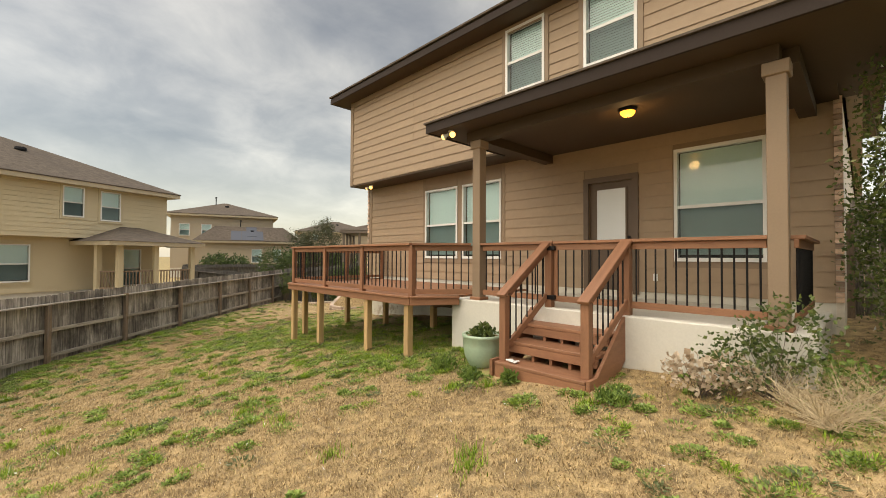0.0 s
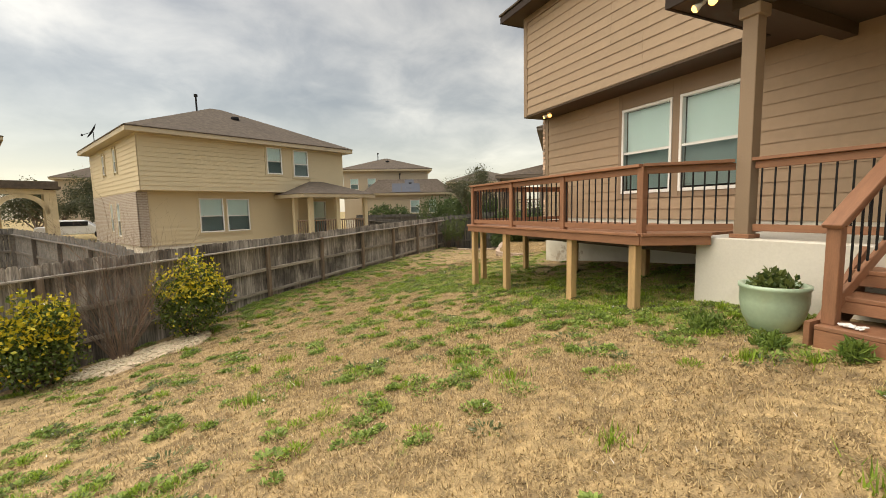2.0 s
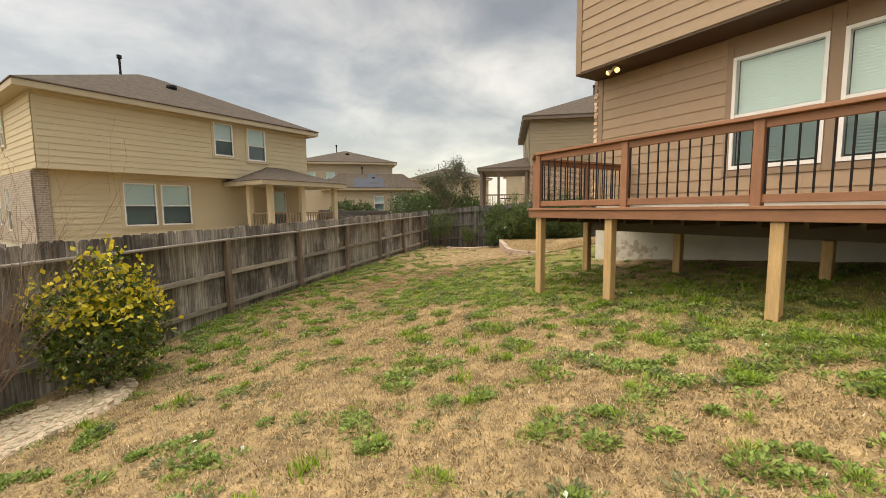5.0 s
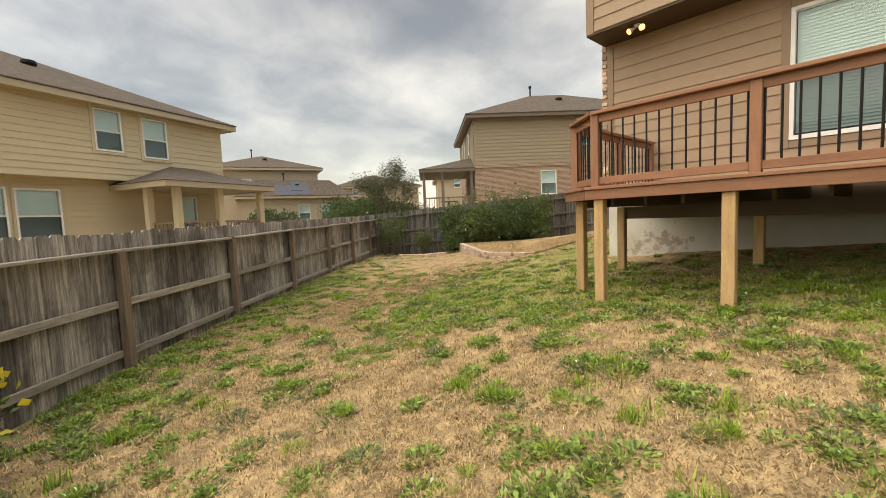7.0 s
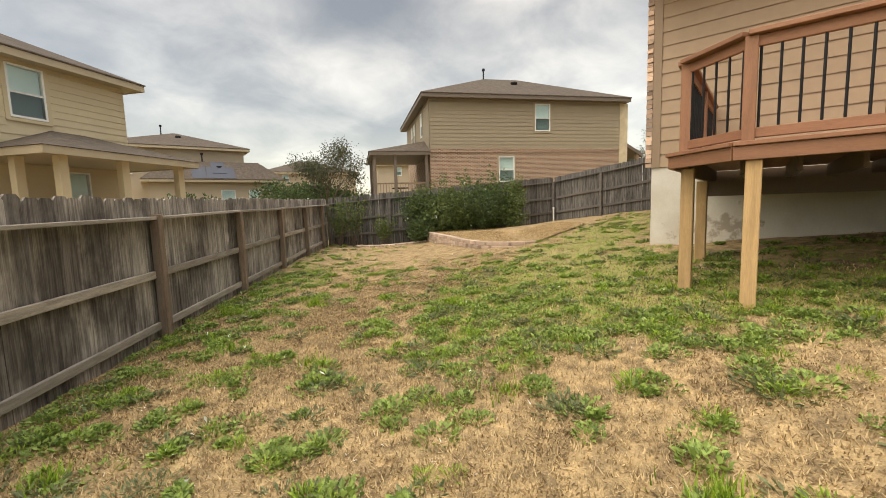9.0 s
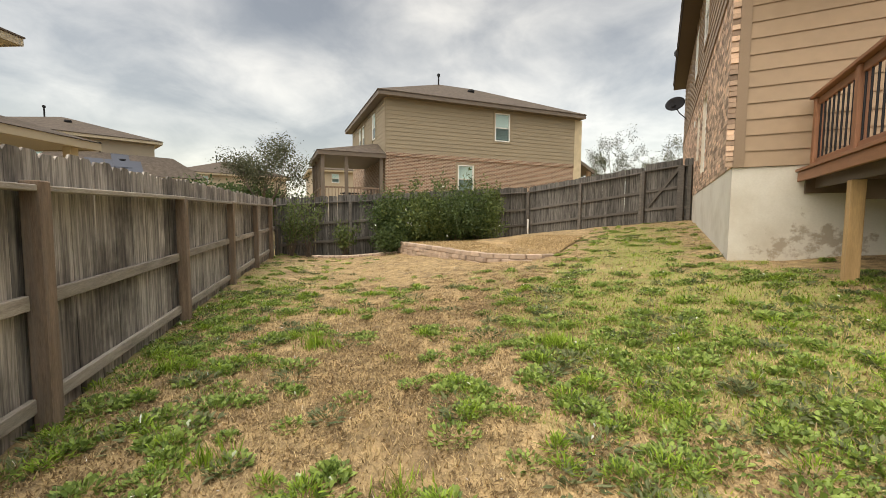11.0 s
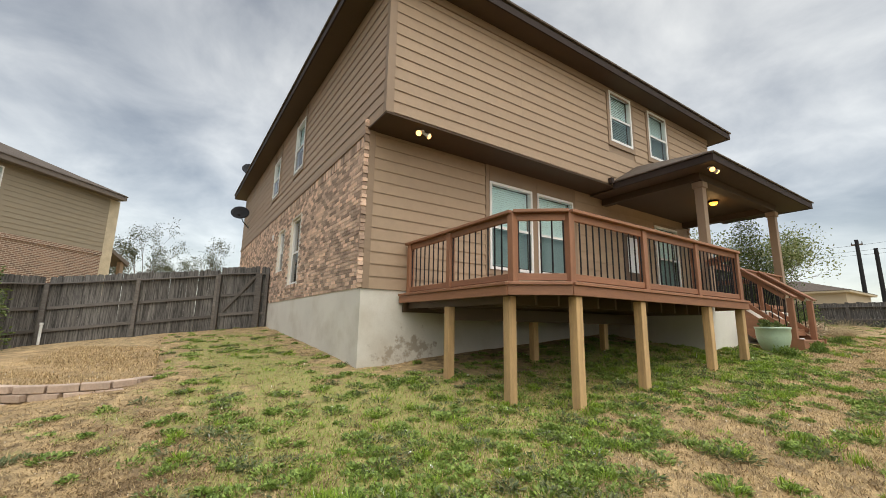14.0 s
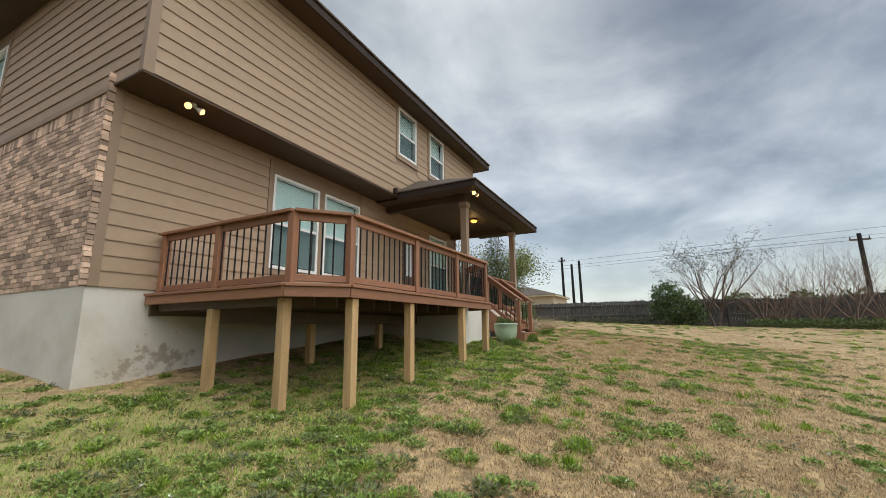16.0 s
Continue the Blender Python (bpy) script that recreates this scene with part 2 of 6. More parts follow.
# broad dark weather stains that run over neighbouring boards
f_n, f_l = FENCE.node_tree.nodes, FENCE.node_tree.links
f_b = f_n["Principled BSDF"]
f_src = f_b.inputs["Base Color"].links[0].from_socket
f_geo = f_n.new("ShaderNodeNewGeometry")
f_map = f_n.new("ShaderNodeMapping")
f_map.inputs["Scale"].default_value = (1.0, 1.0, 0.8)
f_l.new(f_geo.outputs["Position"], f_map.inputs["Vector"])
f_ns = f_n.new("ShaderNodeTexNoise")
f_ns.inputs["Scale"].default_value, f_ns.inputs["Detail"].default_value, f_ns.inputs["Roughness"].default_value = 1.1, 5, 0.62
f_l.new(f_map.outputs["Vector"], f_ns.inputs["Vector"])
f_mr = f_n.new("ShaderNodeMapRange")
for key, v in (("From Min", 0.45), ("From Max", 0.58), ("To Min", 0.0), ("To Max", 0.85)):
    f_mr.inputs[key].default_value = v
f_l.new(f_ns.outputs["Fac"], f_mr.inputs["Value"])
f_mx = f_n.new("ShaderNodeMix")
f_mx.data_type, f_mx.blend_type = "RGBA", "MULTIPLY"
f_mx.inputs["B"].default_value = (0.30, 0.28, 0.27, 1)
f_l.new(f_mr.outputs["Result"], f_mx.inputs["Factor"])
f_l.new(f_src, f_mx.inputs["A"])
f_l.new(f_mx.outputs["Result"], f_b.inputs["Base Color"])
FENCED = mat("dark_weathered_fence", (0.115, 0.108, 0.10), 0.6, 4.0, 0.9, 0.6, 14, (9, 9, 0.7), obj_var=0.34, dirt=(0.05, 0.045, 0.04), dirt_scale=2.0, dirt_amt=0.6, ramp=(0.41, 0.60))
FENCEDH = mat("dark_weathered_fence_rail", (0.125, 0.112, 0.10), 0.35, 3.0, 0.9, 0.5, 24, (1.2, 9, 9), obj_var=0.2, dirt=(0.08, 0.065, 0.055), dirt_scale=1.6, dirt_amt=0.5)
FENCEH = mat("weathered_fence_rail", (0.34, 0.295, 0.245), 0.35, 3.0, 0.9, 0.5, 24, (1.2, 9, 9), obj_var=0.2, dirt=(0.10, 0.08, 0.065), dirt_scale=1.6, dirt_amt=0.5)
FPOST = mat("weathered_fence_post", (0.235, 0.165, 0.115), 0.4, 3.0, 0.9, 0.5, 24, (9, 9, 0.9), obj_var=0.2, dirt=(0.19, 0.17, 0.15), dirt_scale=1.6, dirt_amt=0.6)
SHINGLE = mat("roof_shingles", (0.108, 0.086, 0.068), 0.4, 5, 0.95, 0.7, 30, (1, 1, 1), dirt=(0.075, 0.062, 0.054), dirt_scale=0.6, dirt_amt=0.5, spec=0.2)
YELLOW = mat("cream_siding", (0.55, 0.465, 0.31), 0.05, 1.0, 0.7, 0.05, 30, obj_var=0.03)
CREAM = mat("cream_trim", (0.44, 0.37, 0.26), 0.05, 2.0, 0.6, 0.05)
OLIVE = mat("olive_siding", (0.30, 0.25, 0.175), 0.06, 1.0, 0.7, 0.05, 30, obj_var=0.03)
OLIVET = mat("olive_trim", (0.15, 0.12, 0.095), 0.06, 2.0, 0.6, 0.05)
TANW = mat("tan_wall", (0.42, 0.35, 0.26), 0.06, 1.0, 0.7, 0.05, 30)
LIME = mat("limestone", (0.58, 0.49, 0.34), 0.2, 3.0, 0.9, 0.5, 20)
NBRICK = brick_mat("red_brick", (0.29, 0.165, 0.11), (0.11, 0.06, 0.042), (0.50, 0.42, 0.33))
NBRICK2 = brick_mat("grey_brick", (0.36, 0.30, 0.25), (0.27, 0.21, 0.17), (0.48, 0.43, 0.37))
GUTTER = mat("dark_plastic", (0.022, 0.022, 0.024), 0.1, 4, 0.8, 0.05, spec=0.15)
STONE = mat("edging_stone", (0.46, 0.35, 0.27), 0.25, 6, 0.95, 0.6, 40, obj_var=0.18)
DIRT = mat("bare_dirt", (0.30, 0.20, 0.12), 0.3, 3, 0.95, 0.5, 40)
BARK = mat("bark", (0.14, 0.105, 0.08), 0.35, 8, 0.95, 0.6, 40)
TWIG = mat("bare_twigs", (0.20, 0.135, 0.10), 0.3, 8, 0.95, 0.2, 40)

# ---- building blocks ----
class Geo:
    """Collects faces for one mesh."""
    def __init__(self):
        self.v, self.f = [], []

    def box(self, x0, x1, y0, y1, z0, z1, m=None):
        k = len(self.v)
        pts = [Vector((x, y, z)) for z in (z0, z1) for y in (y0, y1) for x in (x0, x1)]
        self.v += [tuple(m @ p) if m else tuple(p) for p in pts]
        self.f += [tuple(k + i for i in q) for q in ((0, 2, 3, 1), (4, 5, 7, 6), (0, 1, 5, 4), (2, 6, 7, 3), (0, 4, 6, 2), (1, 3, 7, 5))]
        return self

    def poly(self, pts):
        k = len(self.v)
        self.v += [tuple(p) for p in pts]
        self.f.append(tuple(range(k, k + len(pts))))
        return self

    def prism(self, pts, z0, z1):
        """pts counter-clockwise seen from above; z may be a pair of callables or numbers."""
        n = len(pts)
        k = len(self.v)
        self.v += [(x, y, z0) for x, y in pts] + [(x, y, z1) for x, y in pts]
        self.f += [tuple(range(k + n - 1, k - 1, -1)), tuple(range(k + n, k + 2 * n))]
        self.f += [(k + i, k + (i + 1) % n, k + n + (i + 1) % n, k + n + i) for i in range(n)]
        return self

    def tube(self, p0, p1, r0, r1, n=8):
        p0, p1 = Vector(p0), Vector(p1)
        q = (p1 - p0).to_track_quat("Z", "Y")
        k = len(self.v)
        for p, r in ((p0, r0), (p1, r1)):
            self.v += [tuple(p + q @ Vector((r * math.cos(a), r * math.sin(a), 0))) for a in (2 * math.pi * i / n for i in range(n))]
        self.f += [(k + i, k + (i + 1) % n, k + n + (i + 1) % n, k + n + i) for i in range(n)]
        self.f += [tuple(range(k + n - 1, k - 1, -1)), tuple(range(k + n, k + 2 * n))]
        return self

    def lathe(self, profile, n=24, at=(0, 0, 0)):
        k = len(self.v)
        for r, z in profile:
            self.v += [(at[0] + r * math.cos(2 * math.pi * i / n), at[1] + r * math.sin(2 * math.pi * i / n), at[2] + z) for i in range(n)]
        for j in range(len(profile) - 1):
            self.f += [(k + j * n + i, k + j * n + (i + 1) % n, k + (j + 1) * n + (i + 1) % n, k + (j + 1) * n + i) for i in range(n)]
        return self

    def mesh(self, name, bevel=0.0, smooth=False):
        me = bpy.data.meshes.new(name)
        me.from_pydata(self.v, [], self.f)
        if bevel:
            bm = bmesh.new()
            bm.from_mesh(me)
            bmesh.ops.bevel(bm, geom=bm.edges[:], offset=bevel, segments=1, affect="EDGES", clamp_overlap=True)
            bm.to_mesh(me)
            bm.free()
        if smooth:
            me.polygons.foreach_set("use_smooth", [True] * len(me.polygons))
        me.update()
        return me


def thing(name, label, category, group="", kind="", at=None):
    ob = new(name)
    ob.empty_display_size = 0.2
    if at:
        ob.location = at
    return tagged(ob, label, category, group, kind)


def part(name, geo, material, parent=None, label="", bevel=0.0, smooth=False):
    me = geo if isinstance(geo, bpy.types.Mesh) else geo.mesh(name, bevel, smooth)
    if material and not me.materials:
        me.materials.append(material)
    ob = new(name, me)
    if parent:
        ob.parent = parent
        p = Matrix.Translation(parent.location) if parent.parent is None else Matrix.Identity(4)
        ob.matrix_parent_inverse = p.inverted()
    if label:
        ob["label"] = label
    return ob


def place(ob, m):
    ob.matrix_basis = m
    return ob


def rot(x, y, z, yaw):
    return Matrix.Translation((x, y, z)) @ Matrix.Rotation(radians(yaw), 4, "Z")


# ---- ground ----
GC = [-0.10592, 0.12417, -0.07669, -0.00437, 0.00429, -0.00217, 0.01796, 0.01164, -0.00354, -0.02617]


def gz(x, y):
    x, y = np.asarray(x, float), np.asarray(y, float)
    beyond = (y - 22.09) * 0.727 - (x - 8.86) * 0.687        # metres past the sloping fence
    u = 5.0 + 10.5 * np.tanh((x - 5.0) / 10.5)
    v = np.clip(y, -13.0, 21.0)
    z = (GC[0] + GC[1] * u + GC[2] * v + GC[3] * u * u + GC[4] * u * v + GC[5] * v * v
         + GC[6] * u ** 3 / 100 + GC[7] * v ** 3 / 100 + GC[8] * u * u * v / 100 + GC[9] * u * v * v / 100)
    along = (x - 8.86) * 0.727 + (y - 22.09) * 0.687 + 24.2   # metres along the sloping fence
    rise = np.clip((along - 7.5) / 4.5, 0, 1)
    z = z + 0.25 * rise * rise * (3 - 2 * rise) * np.exp(-(np.maximum(-beyond, 0) / 1.5) ** 2) * np.exp(-(np.maximum(along - 23.0, 0) / 2.0) ** 2)
    k = np.clip(beyond / 3.0, 0, 1)
    far = -1.15 + 0.6 * np.clip(beyond / 14.0, 0, 1)
    return z * (1 - k) + far * k


def gh(x, y):
    return float(gz(float(x), float(y)))


def spread(lo, hi, fine_lo, fine_hi, step, grow=1.25):
    """Grid lines: even steps inside, ever wider outside."""
    out = list(np.arange(fine_lo, fine_hi + 1e-6, step))
    d, a = step, fine_lo
    while a > lo:
        d *= grow
        a -= d
        out.insert(0, a)
    d, a = step, out[-1]
    while a < hi:
        d *= grow
        a += d
        out.append(a)
    return np.array(out)


def green_amount(x, y):
    """How much living green the lawn shows at a place, 0 to 1."""
    v = Vector((x, y, 0))
    a = noise.fractal(v * 3.3, 1.0, 2.0, 3) * 0.9 + noise.noise(v * 0.36 + Vector((9, 4, 2))) * 0.38
    # lush strips: along the deck's shaded edge and foot of the fence, under the deck
    d_fence = abs((x - 8.86) * 0.687 - (y - 22.09) * 0.727)
    lush = 0.85 * math.exp(-((x - 4.6) / 1.3) ** 2) * (1 if 5.2 < y < 12.5 else math.exp(-((y - (5.2 if y < 5.2 else 12.5)) / 1.1) ** 2))
    lush += 0.30 * math.exp(-(d_fence / 1.5) ** 2) + 0.34 * math.exp(-((x - 4.6) / 1.6) ** 2 - ((y - 16.6) / 1.5) ** 2)
    lush += 0.05 * math.exp(-((x - 3.2) / 2.0) ** 2 - ((y - 12.0) / 2.0) ** 2)
    lush += 0.55 * math.exp(-((x - 9.5) / 4.0) ** 2 - ((y - 11.9) / 1.1) ** 2) + 0.45 * math.exp(-((x - 4.5) / 2.2) ** 2 - ((y - 11.3) / 1.3) ** 2)
    bare = 0.40 * math.exp(-((x - 2.6) / 1.6) ** 2 - ((y - 2.0) / 1.6) ** 2) + 0.5 * math.exp(-((x - 9.6) / 2.0) ** 2 - ((y - 15.3) / 1.8) ** 2)
    bare += 0.22 * math.exp(-((x - 3.6) / 2.2) ** 2 - ((y - 13.5) / 1.1) ** 2)
    lush += 0.22 * math.exp(-((x - 3.0) / 2.0) ** 2 - ((y - 0.5) / 3.0) ** 2) + 0.15 * math.exp(-((y + 6) / 5.0) ** 2)
    lush += 0.3 * math.exp(-((x - 6.2) / 0.8) ** 2 - ((y - 8.0) / 2.4) ** 4)
    lush += 0.42 * math.exp(-((x - 10.8) / 3.2) ** 2 - ((y - 12.9) / 0.9) ** 2) + 0.3 * math.exp(-((x - 6.4) / 1.6) ** 2 - ((y - 13.2) / 1.8) ** 2)
    lush += 0.26 * math.exp(-((x + 2.6) / 1.7) ** 2 - ((y - 6.2) / 2.2) ** 2) + 0.25 * math.exp(-((x - 4.1) / 0.8) ** 2 - ((y - 6.0) / 1.3) ** 2)
    return max(0.0, min(1.0, 0.34 + a * 0.9 + lush - bare))


gx = spread(-900, 900, -9.0, 17.0, 0.2)
gy = spread(-900, 900, -7.0, 24.0, 0.2)
XX, YY = np.meshgrid(gx, gy)
ZZ = gz(XX, YY)
gv = []
for px, py, pz in zip(XX.ravel(), YY.ravel(), ZZ.ravel()):
    inside = -12 < px < 20 and -15 < py < 26
    gv.append((px, py, pz + (0.035 * noise.noise(Vector((px, py, 0)) * 1.3) + 0.012 * noise.noise(Vector((px, py, 3)) * 4) if inside else -0.25 * min(1.0, max(0.0, (abs(px) - 20) / 60)))))
nx, ny = len(gx), len(gy)
ii = np.arange(nx * ny).reshape(ny, nx)
gf = np.stack([ii[:-1, :-1], ii[:-1, 1:], ii[1:, 1:], ii[1:, :-1]], -1).reshape(-1, 4).tolist()
gme = bpy.data.meshes.new("ground")
gme.from_pydata(gv, [], gf)
gme.polygons.foreach_set("use_smooth", [True] * len(gme.polygons))
att = gme.attributes.new("green", "FLOAT", "POINT")
G_AT = ([green_amount(p[0], p[1]) if -9.5 < p[0] < 17.5 and -13.5 < p[1] < 25 else 0.74 for p in gv])
att.data.foreach_set("value", G_AT)
gmat = mat("lawn_soil", (0.35, 0.245, 0.12), 0.6, 9.0, 0.95, 1.0, 90, space="World", ramp=(0.36, 0.66), dirt=(0.13, 0.085, 0.045), dirt_scale=1.7, dirt_amt=0.65)
gn, gl_ = gmat.node_tree.nodes, gmat.node_tree.links
g_b = gn["Principled BSDF"]
g_src = g_b.inputs["Base Color"].links[0].from_socket
g_at = gn.new("ShaderNodeAttribute")
g_at.attribute_name = "green"
g_ns = gn.new("ShaderNodeTexNoise")
g_ns.inputs["Scale"].default_value, g_ns.inputs["Detail"].default_value = 14, 5
g_pos = gn.new("ShaderNodeNewGeometry")
gl_.new(g_pos.outputs["Position"], g_ns.inputs["Vector"])
g_add = gn.new("ShaderNodeMath")
g_add.operation = "ADD"
gl_.new(g_at.outputs["Fac"], g_add.inputs[0])
gl_.new(g_ns.outputs["Fac"], g_add.inputs[1])
g_mr = gn.new("ShaderNodeMapRange")
g_mr.inputs["From Min"].default_value, g_mr.inputs["From Max"].default_value = 1.18, 1.55
g_mr.inputs["To Max"].default_value = 0.8
gl_.new(g_add.outputs[0], g_mr.inputs["Value"])
g_mix = gn.new("ShaderNodeMix")
g_mix.data_type = "RGBA"
g_mix.inputs["B"].default_value = (0.24, 0.265, 0.065, 1)
gl_.new(g_mr.outputs["Result"], g_mix.inputs["Factor"])
gl_.new(g_src, g_mix.inputs["A"])
gl_.new(g_mix.outputs["Result"], g_b.inputs["Base Color"])
gme.materials.append(gmat)
ground = tagged(new("ground", gme), "dormant tan lawn with patches of green weeds", "ground", kind="structure")

# ---- the two-storey house ----
HX, UX, HY0, HY1, HXE = 7.05, 6.36, 0.15, 11.05, 21.8     # lower rear wall, upper rear wall, south end, north end, front
ZF, ZO, ZS = 0.985, 3.71, 6.24                            # top of foundation, overhang, soffit
LAP = 0.203
HYL = 0.42                                                # south end of the lower wall
house = thing("house", "two-storey brown lap-sided house with brick side", "house")


def lap_wall(wall, name_z0, z1, length, holes, m, thick=0.024):
    """Overlapping boards on a wall; local x runs along the wall, y outwards is negative. holes: (s0, s1, z0, z1)."""
    cache = {}
    z = name_z0
    while z < z1 - 0.02:
        top = min(z + LAP + 0.02, z1)
        cuts = sorted((s0, s1) for s0, s1, a, b in holes if a < top - 0.03 and b > z + 0.03)
        spans, s = [], 0.0
        for s0, s1 in cuts:
            if s0 > s + 0.02:
                spans.append((s, s0))
            s = max(s, s1)
        if s < length - 0.02:
            spans.append((s, length))
        for a, b in spans:
            # long runs are made of boards butted end to end
            n = max(1, math.ceil((b - a) / 3.66))
            for i in range(n):
                w, h = round((b - a) / n - 0.003, 3), round(top - z, 3)
                key = (w, h)
                if key not in cache:
                    g = Geo()
                    prof = [(-thick, 0), (-thick, 0.012), (-thick * 0.28, h), (0, h), (0, 0.028), (-thick + 0.008, 0.028), (-thick + 0.008, 0)]
                    k = len(prof)
                    g.v = [(0, y, zz) for y, zz in prof] + [(w, y, zz) for y, zz in prof]
                    g.f = [tuple(range(k)), tuple(range(2 * k - 1, k - 1, -1))] + [(j, k + j, k + (j + 1) % k, (j + 1) % k) for j in range(k)]
                    cache[key] = g.mesh("board")
                place(part("board", cache[key], SIDING, wall), m @ Matrix.Translation((a + i * (b - a) / n, 0, z)))
        z += LAP


def window(parent, m, w, h, label, blind=0.0, dark_lower=True, trim=TRIM, mullion=True, slats=True):
    """A single-hung window; local x along the wall, -y outwards, origin at the opening's lower corner. blind: how far down, 0 to 1."""
    win = part("window", Geo().box(-0.01, w + 0.01, 0.14, 0.16, -0.01, h + 0.01), DARKROOM, parent, label)
    place(win, m)
    g = Geo()
    for x0, x1, z0, z1 in ((0, 0.05, 0, h), (w - 0.05, w, 0, h), (0.05, w - 0.05, 0, 0.06), (0.05, w - 0.05, h - 0.05, h)):
        g.box(x0, x1, -0.045, 0.06, z0, z1)
    sub = []
    sub.append(part("frame", g, WHITE, win, "white vinyl frame"))
    zm = h * 0.48
    sub.append(part("meeting_rail", Geo().box(0.05, w - 0.05, -0.03, 0.02, zm - 0.025, zm + 0.025), WHITE, win, "white vinyl rail"))
    up = part("pane", Geo().poly([(0.05, 0.002, zm + 0.025), (w - 0.05, 0.002, zm + 0.025), (w - 0.05, 0.002, h - 0.05), (0.05, 0.002, h - 0.05)]), GLASS, win)
    lo = part("pane", Geo().poly([(0.05, -0.018, 0.06), (w - 0.05, -0.018, 0.06), (w - 0.05, -0.018, zm - 0.025), (0.05, -0.018, zm - 0.025)]), SCREEN if dark_lower else GLASS, win)
    up.visible_shadow = lo.visible_shadow = False
    sub += [up, lo]
    if blind and slats:
        sl = Geo()
        sl.v = [(0.06, 0.075, 0), (w - 0.06, 0.075, 0), (w - 0.06, 0.095, 0.051), (0.06, 0.095, 0.051)]
        sl.f = [(0, 1, 2, 3)]
        sl.v += [(x, y + 0.003, z) for x, y, z in sl.v]
        sl.f += [(7, 6, 5, 4), (0, 4, 5, 1), (3, 2, 6, 7)]
        me = sl.mesh("slat")
        z = h - 0.1
        while z > h * (1 - blind) + 0.03:
            ob = part("slat", me, BLIND, win)
            place(ob, Matrix.Translation((0, 0, z)))
            sub.append(ob)
            z -= 0.046
    elif blind:
        sub.append(part("blind", Geo().box(0.05, w - 0.05, 0.07, 0.08, h * (1 - blind), h - 0.05), BLIND, win, "pale closed blind"))
    for ob in sub:
        ob.matrix_parent_inverse = Matrix.Identity(4)
    return win


# local frames: rear lower wall runs north to south (local x = -y)
M_LOW = Matrix.Translation((HX, HY1, 0)) @ Matrix.Rotation(radians(-90), 4, "Z")
M_UP = Matrix.Translation((UX, HY1, 0)) @ Matrix.Rotation(radians(-90), 4, "Z")
M_SIDE = Matrix.Translation((HXE, HY1, 0)) @ Matrix.Rotation(radians(180), 4, "Z")


def slabs(wall_name, m, length, z0, z1, depth, holes, material, label=""):
    """A solid wall with openings cut through: boxes around the holes."""
    g = Geo()
    xs = sorted({0, length, *[v for q in holes for v in q[:2]]})
    for a, b in zip(xs, xs[1:]):
        cuts = sorted((q[2], q[3]) for q in holes if q[0] < (a + b) / 2 < q[1])
        z = z0
        for c0, c1 in cuts:
            if c0 > z:
                g.box(a, b, 0, depth, z, c0, m)
            z = c1
        if z < z1:
            g.box(a, b, 0, depth, z, z1, m)
    return part(wall_name, g, material, house, label)


def at(s0, s1, z0, z1):
    return (s0, s1, z0, z1)


LOW = [(HY1 - 8.40, HY1 - 7.20, 1.53, 3.34), (HY1 - 7.04, HY1 - 5.84, 1.53, 3.34), (HY1 - 3.77, HY1 - 2.97, 0.93, 2.95), (HY1 - 2.31, HY1 - 1.11, 1.51, 3.33)]
UPW = [(HY1 - 5.20, HY1 - 4.30, 4.84, 6.22 - 0.05), (HY1 - 3.52, HY1 - 2.62, 4.84, 6.17)]
SIDEW = [(HXE - 12.25, HXE - 11.35, 4.45, 5.85), (HXE - 15.1, HXE - 14.2, 4.45, 5.70)]
SIDEB = [(HXE - 12.1, HXE - 11.2, 1.38, 3.12), (HXE - 13.6, HXE - 12.9, 1.85, 3.05)]
SZ = 3.655                                                 # top of the brick on the side
wl_low = slabs("wall_lower", M_LOW, HY1 - HYL, ZF, ZO, 0.16, LOW, TRIM)
wl_up = slabs("wall_upper", M_UP, HY1 - HY0, ZO, ZS, 0.16, UPW, TRIM)
wl_sup = slabs("wall_side_upper", M_SIDE, HXE - UX - 0.17, SZ, ZS, 0.16, SIDEW + [(HXE - HX - 0.02, HXE - UX - 0.17, 0.0, ZO - 0.002)], TRIM)
wl_sbr = slabs("wall_side_brick", M_SIDE, HXE - HX - 0.17, ZF, SZ, 0.16, SIDEB, MORTAR)
part("wall_back", Geo().box(HXE - 0.16, HXE, HY0, HY1 - 0.17, -0.4, ZS).box(HX + 0.17, HXE - 0.17, HYL, HYL + 0.16, -0.4, ZO).box(HX + 0.17, HXE - 0.17, HY0, HY0 + 0.16, ZO, ZS).box(UX + .17, HX + 0.16, HY0, HY0 + 0.16, ZO, ZS), TRIM, house)
lap_wall(wl_low, ZF, ZO, HY1 - HYL, [(a - 0.02, b + 0.02, c - 0.02, d + 0.02) for a, b, c, d in LOW] + [(LOW[0][0] - 0.1, LOW[1][1] + 0.1, 1.45, 3.71)] + [(LOW[2][0] - 0.1, LOW[2][1] + 0.1, 0.9, 3.05)] + [(0, 0.12, 0, 9)], M_LOW)
lap_wall(wl_up, ZO + 0.02, ZS - 0.16, HY1 - HY0, [(a - 0.09, b + 0.09, c - 0.12, d + 0.2) for a, b, c, d in UPW] + [(0, 0.10, 0, 9)], M_UP)
lap_wall(wl_sup, SZ + 0.06, ZS - 0.1, HXE - UX - 0.17, [(a - 0.09, b + 0.09, c - 0.1, d + 0.2) for a, b, c, d in SIDEW] + [(HXE - UX - 0.1, 99, 0, 9)], M_SIDE)
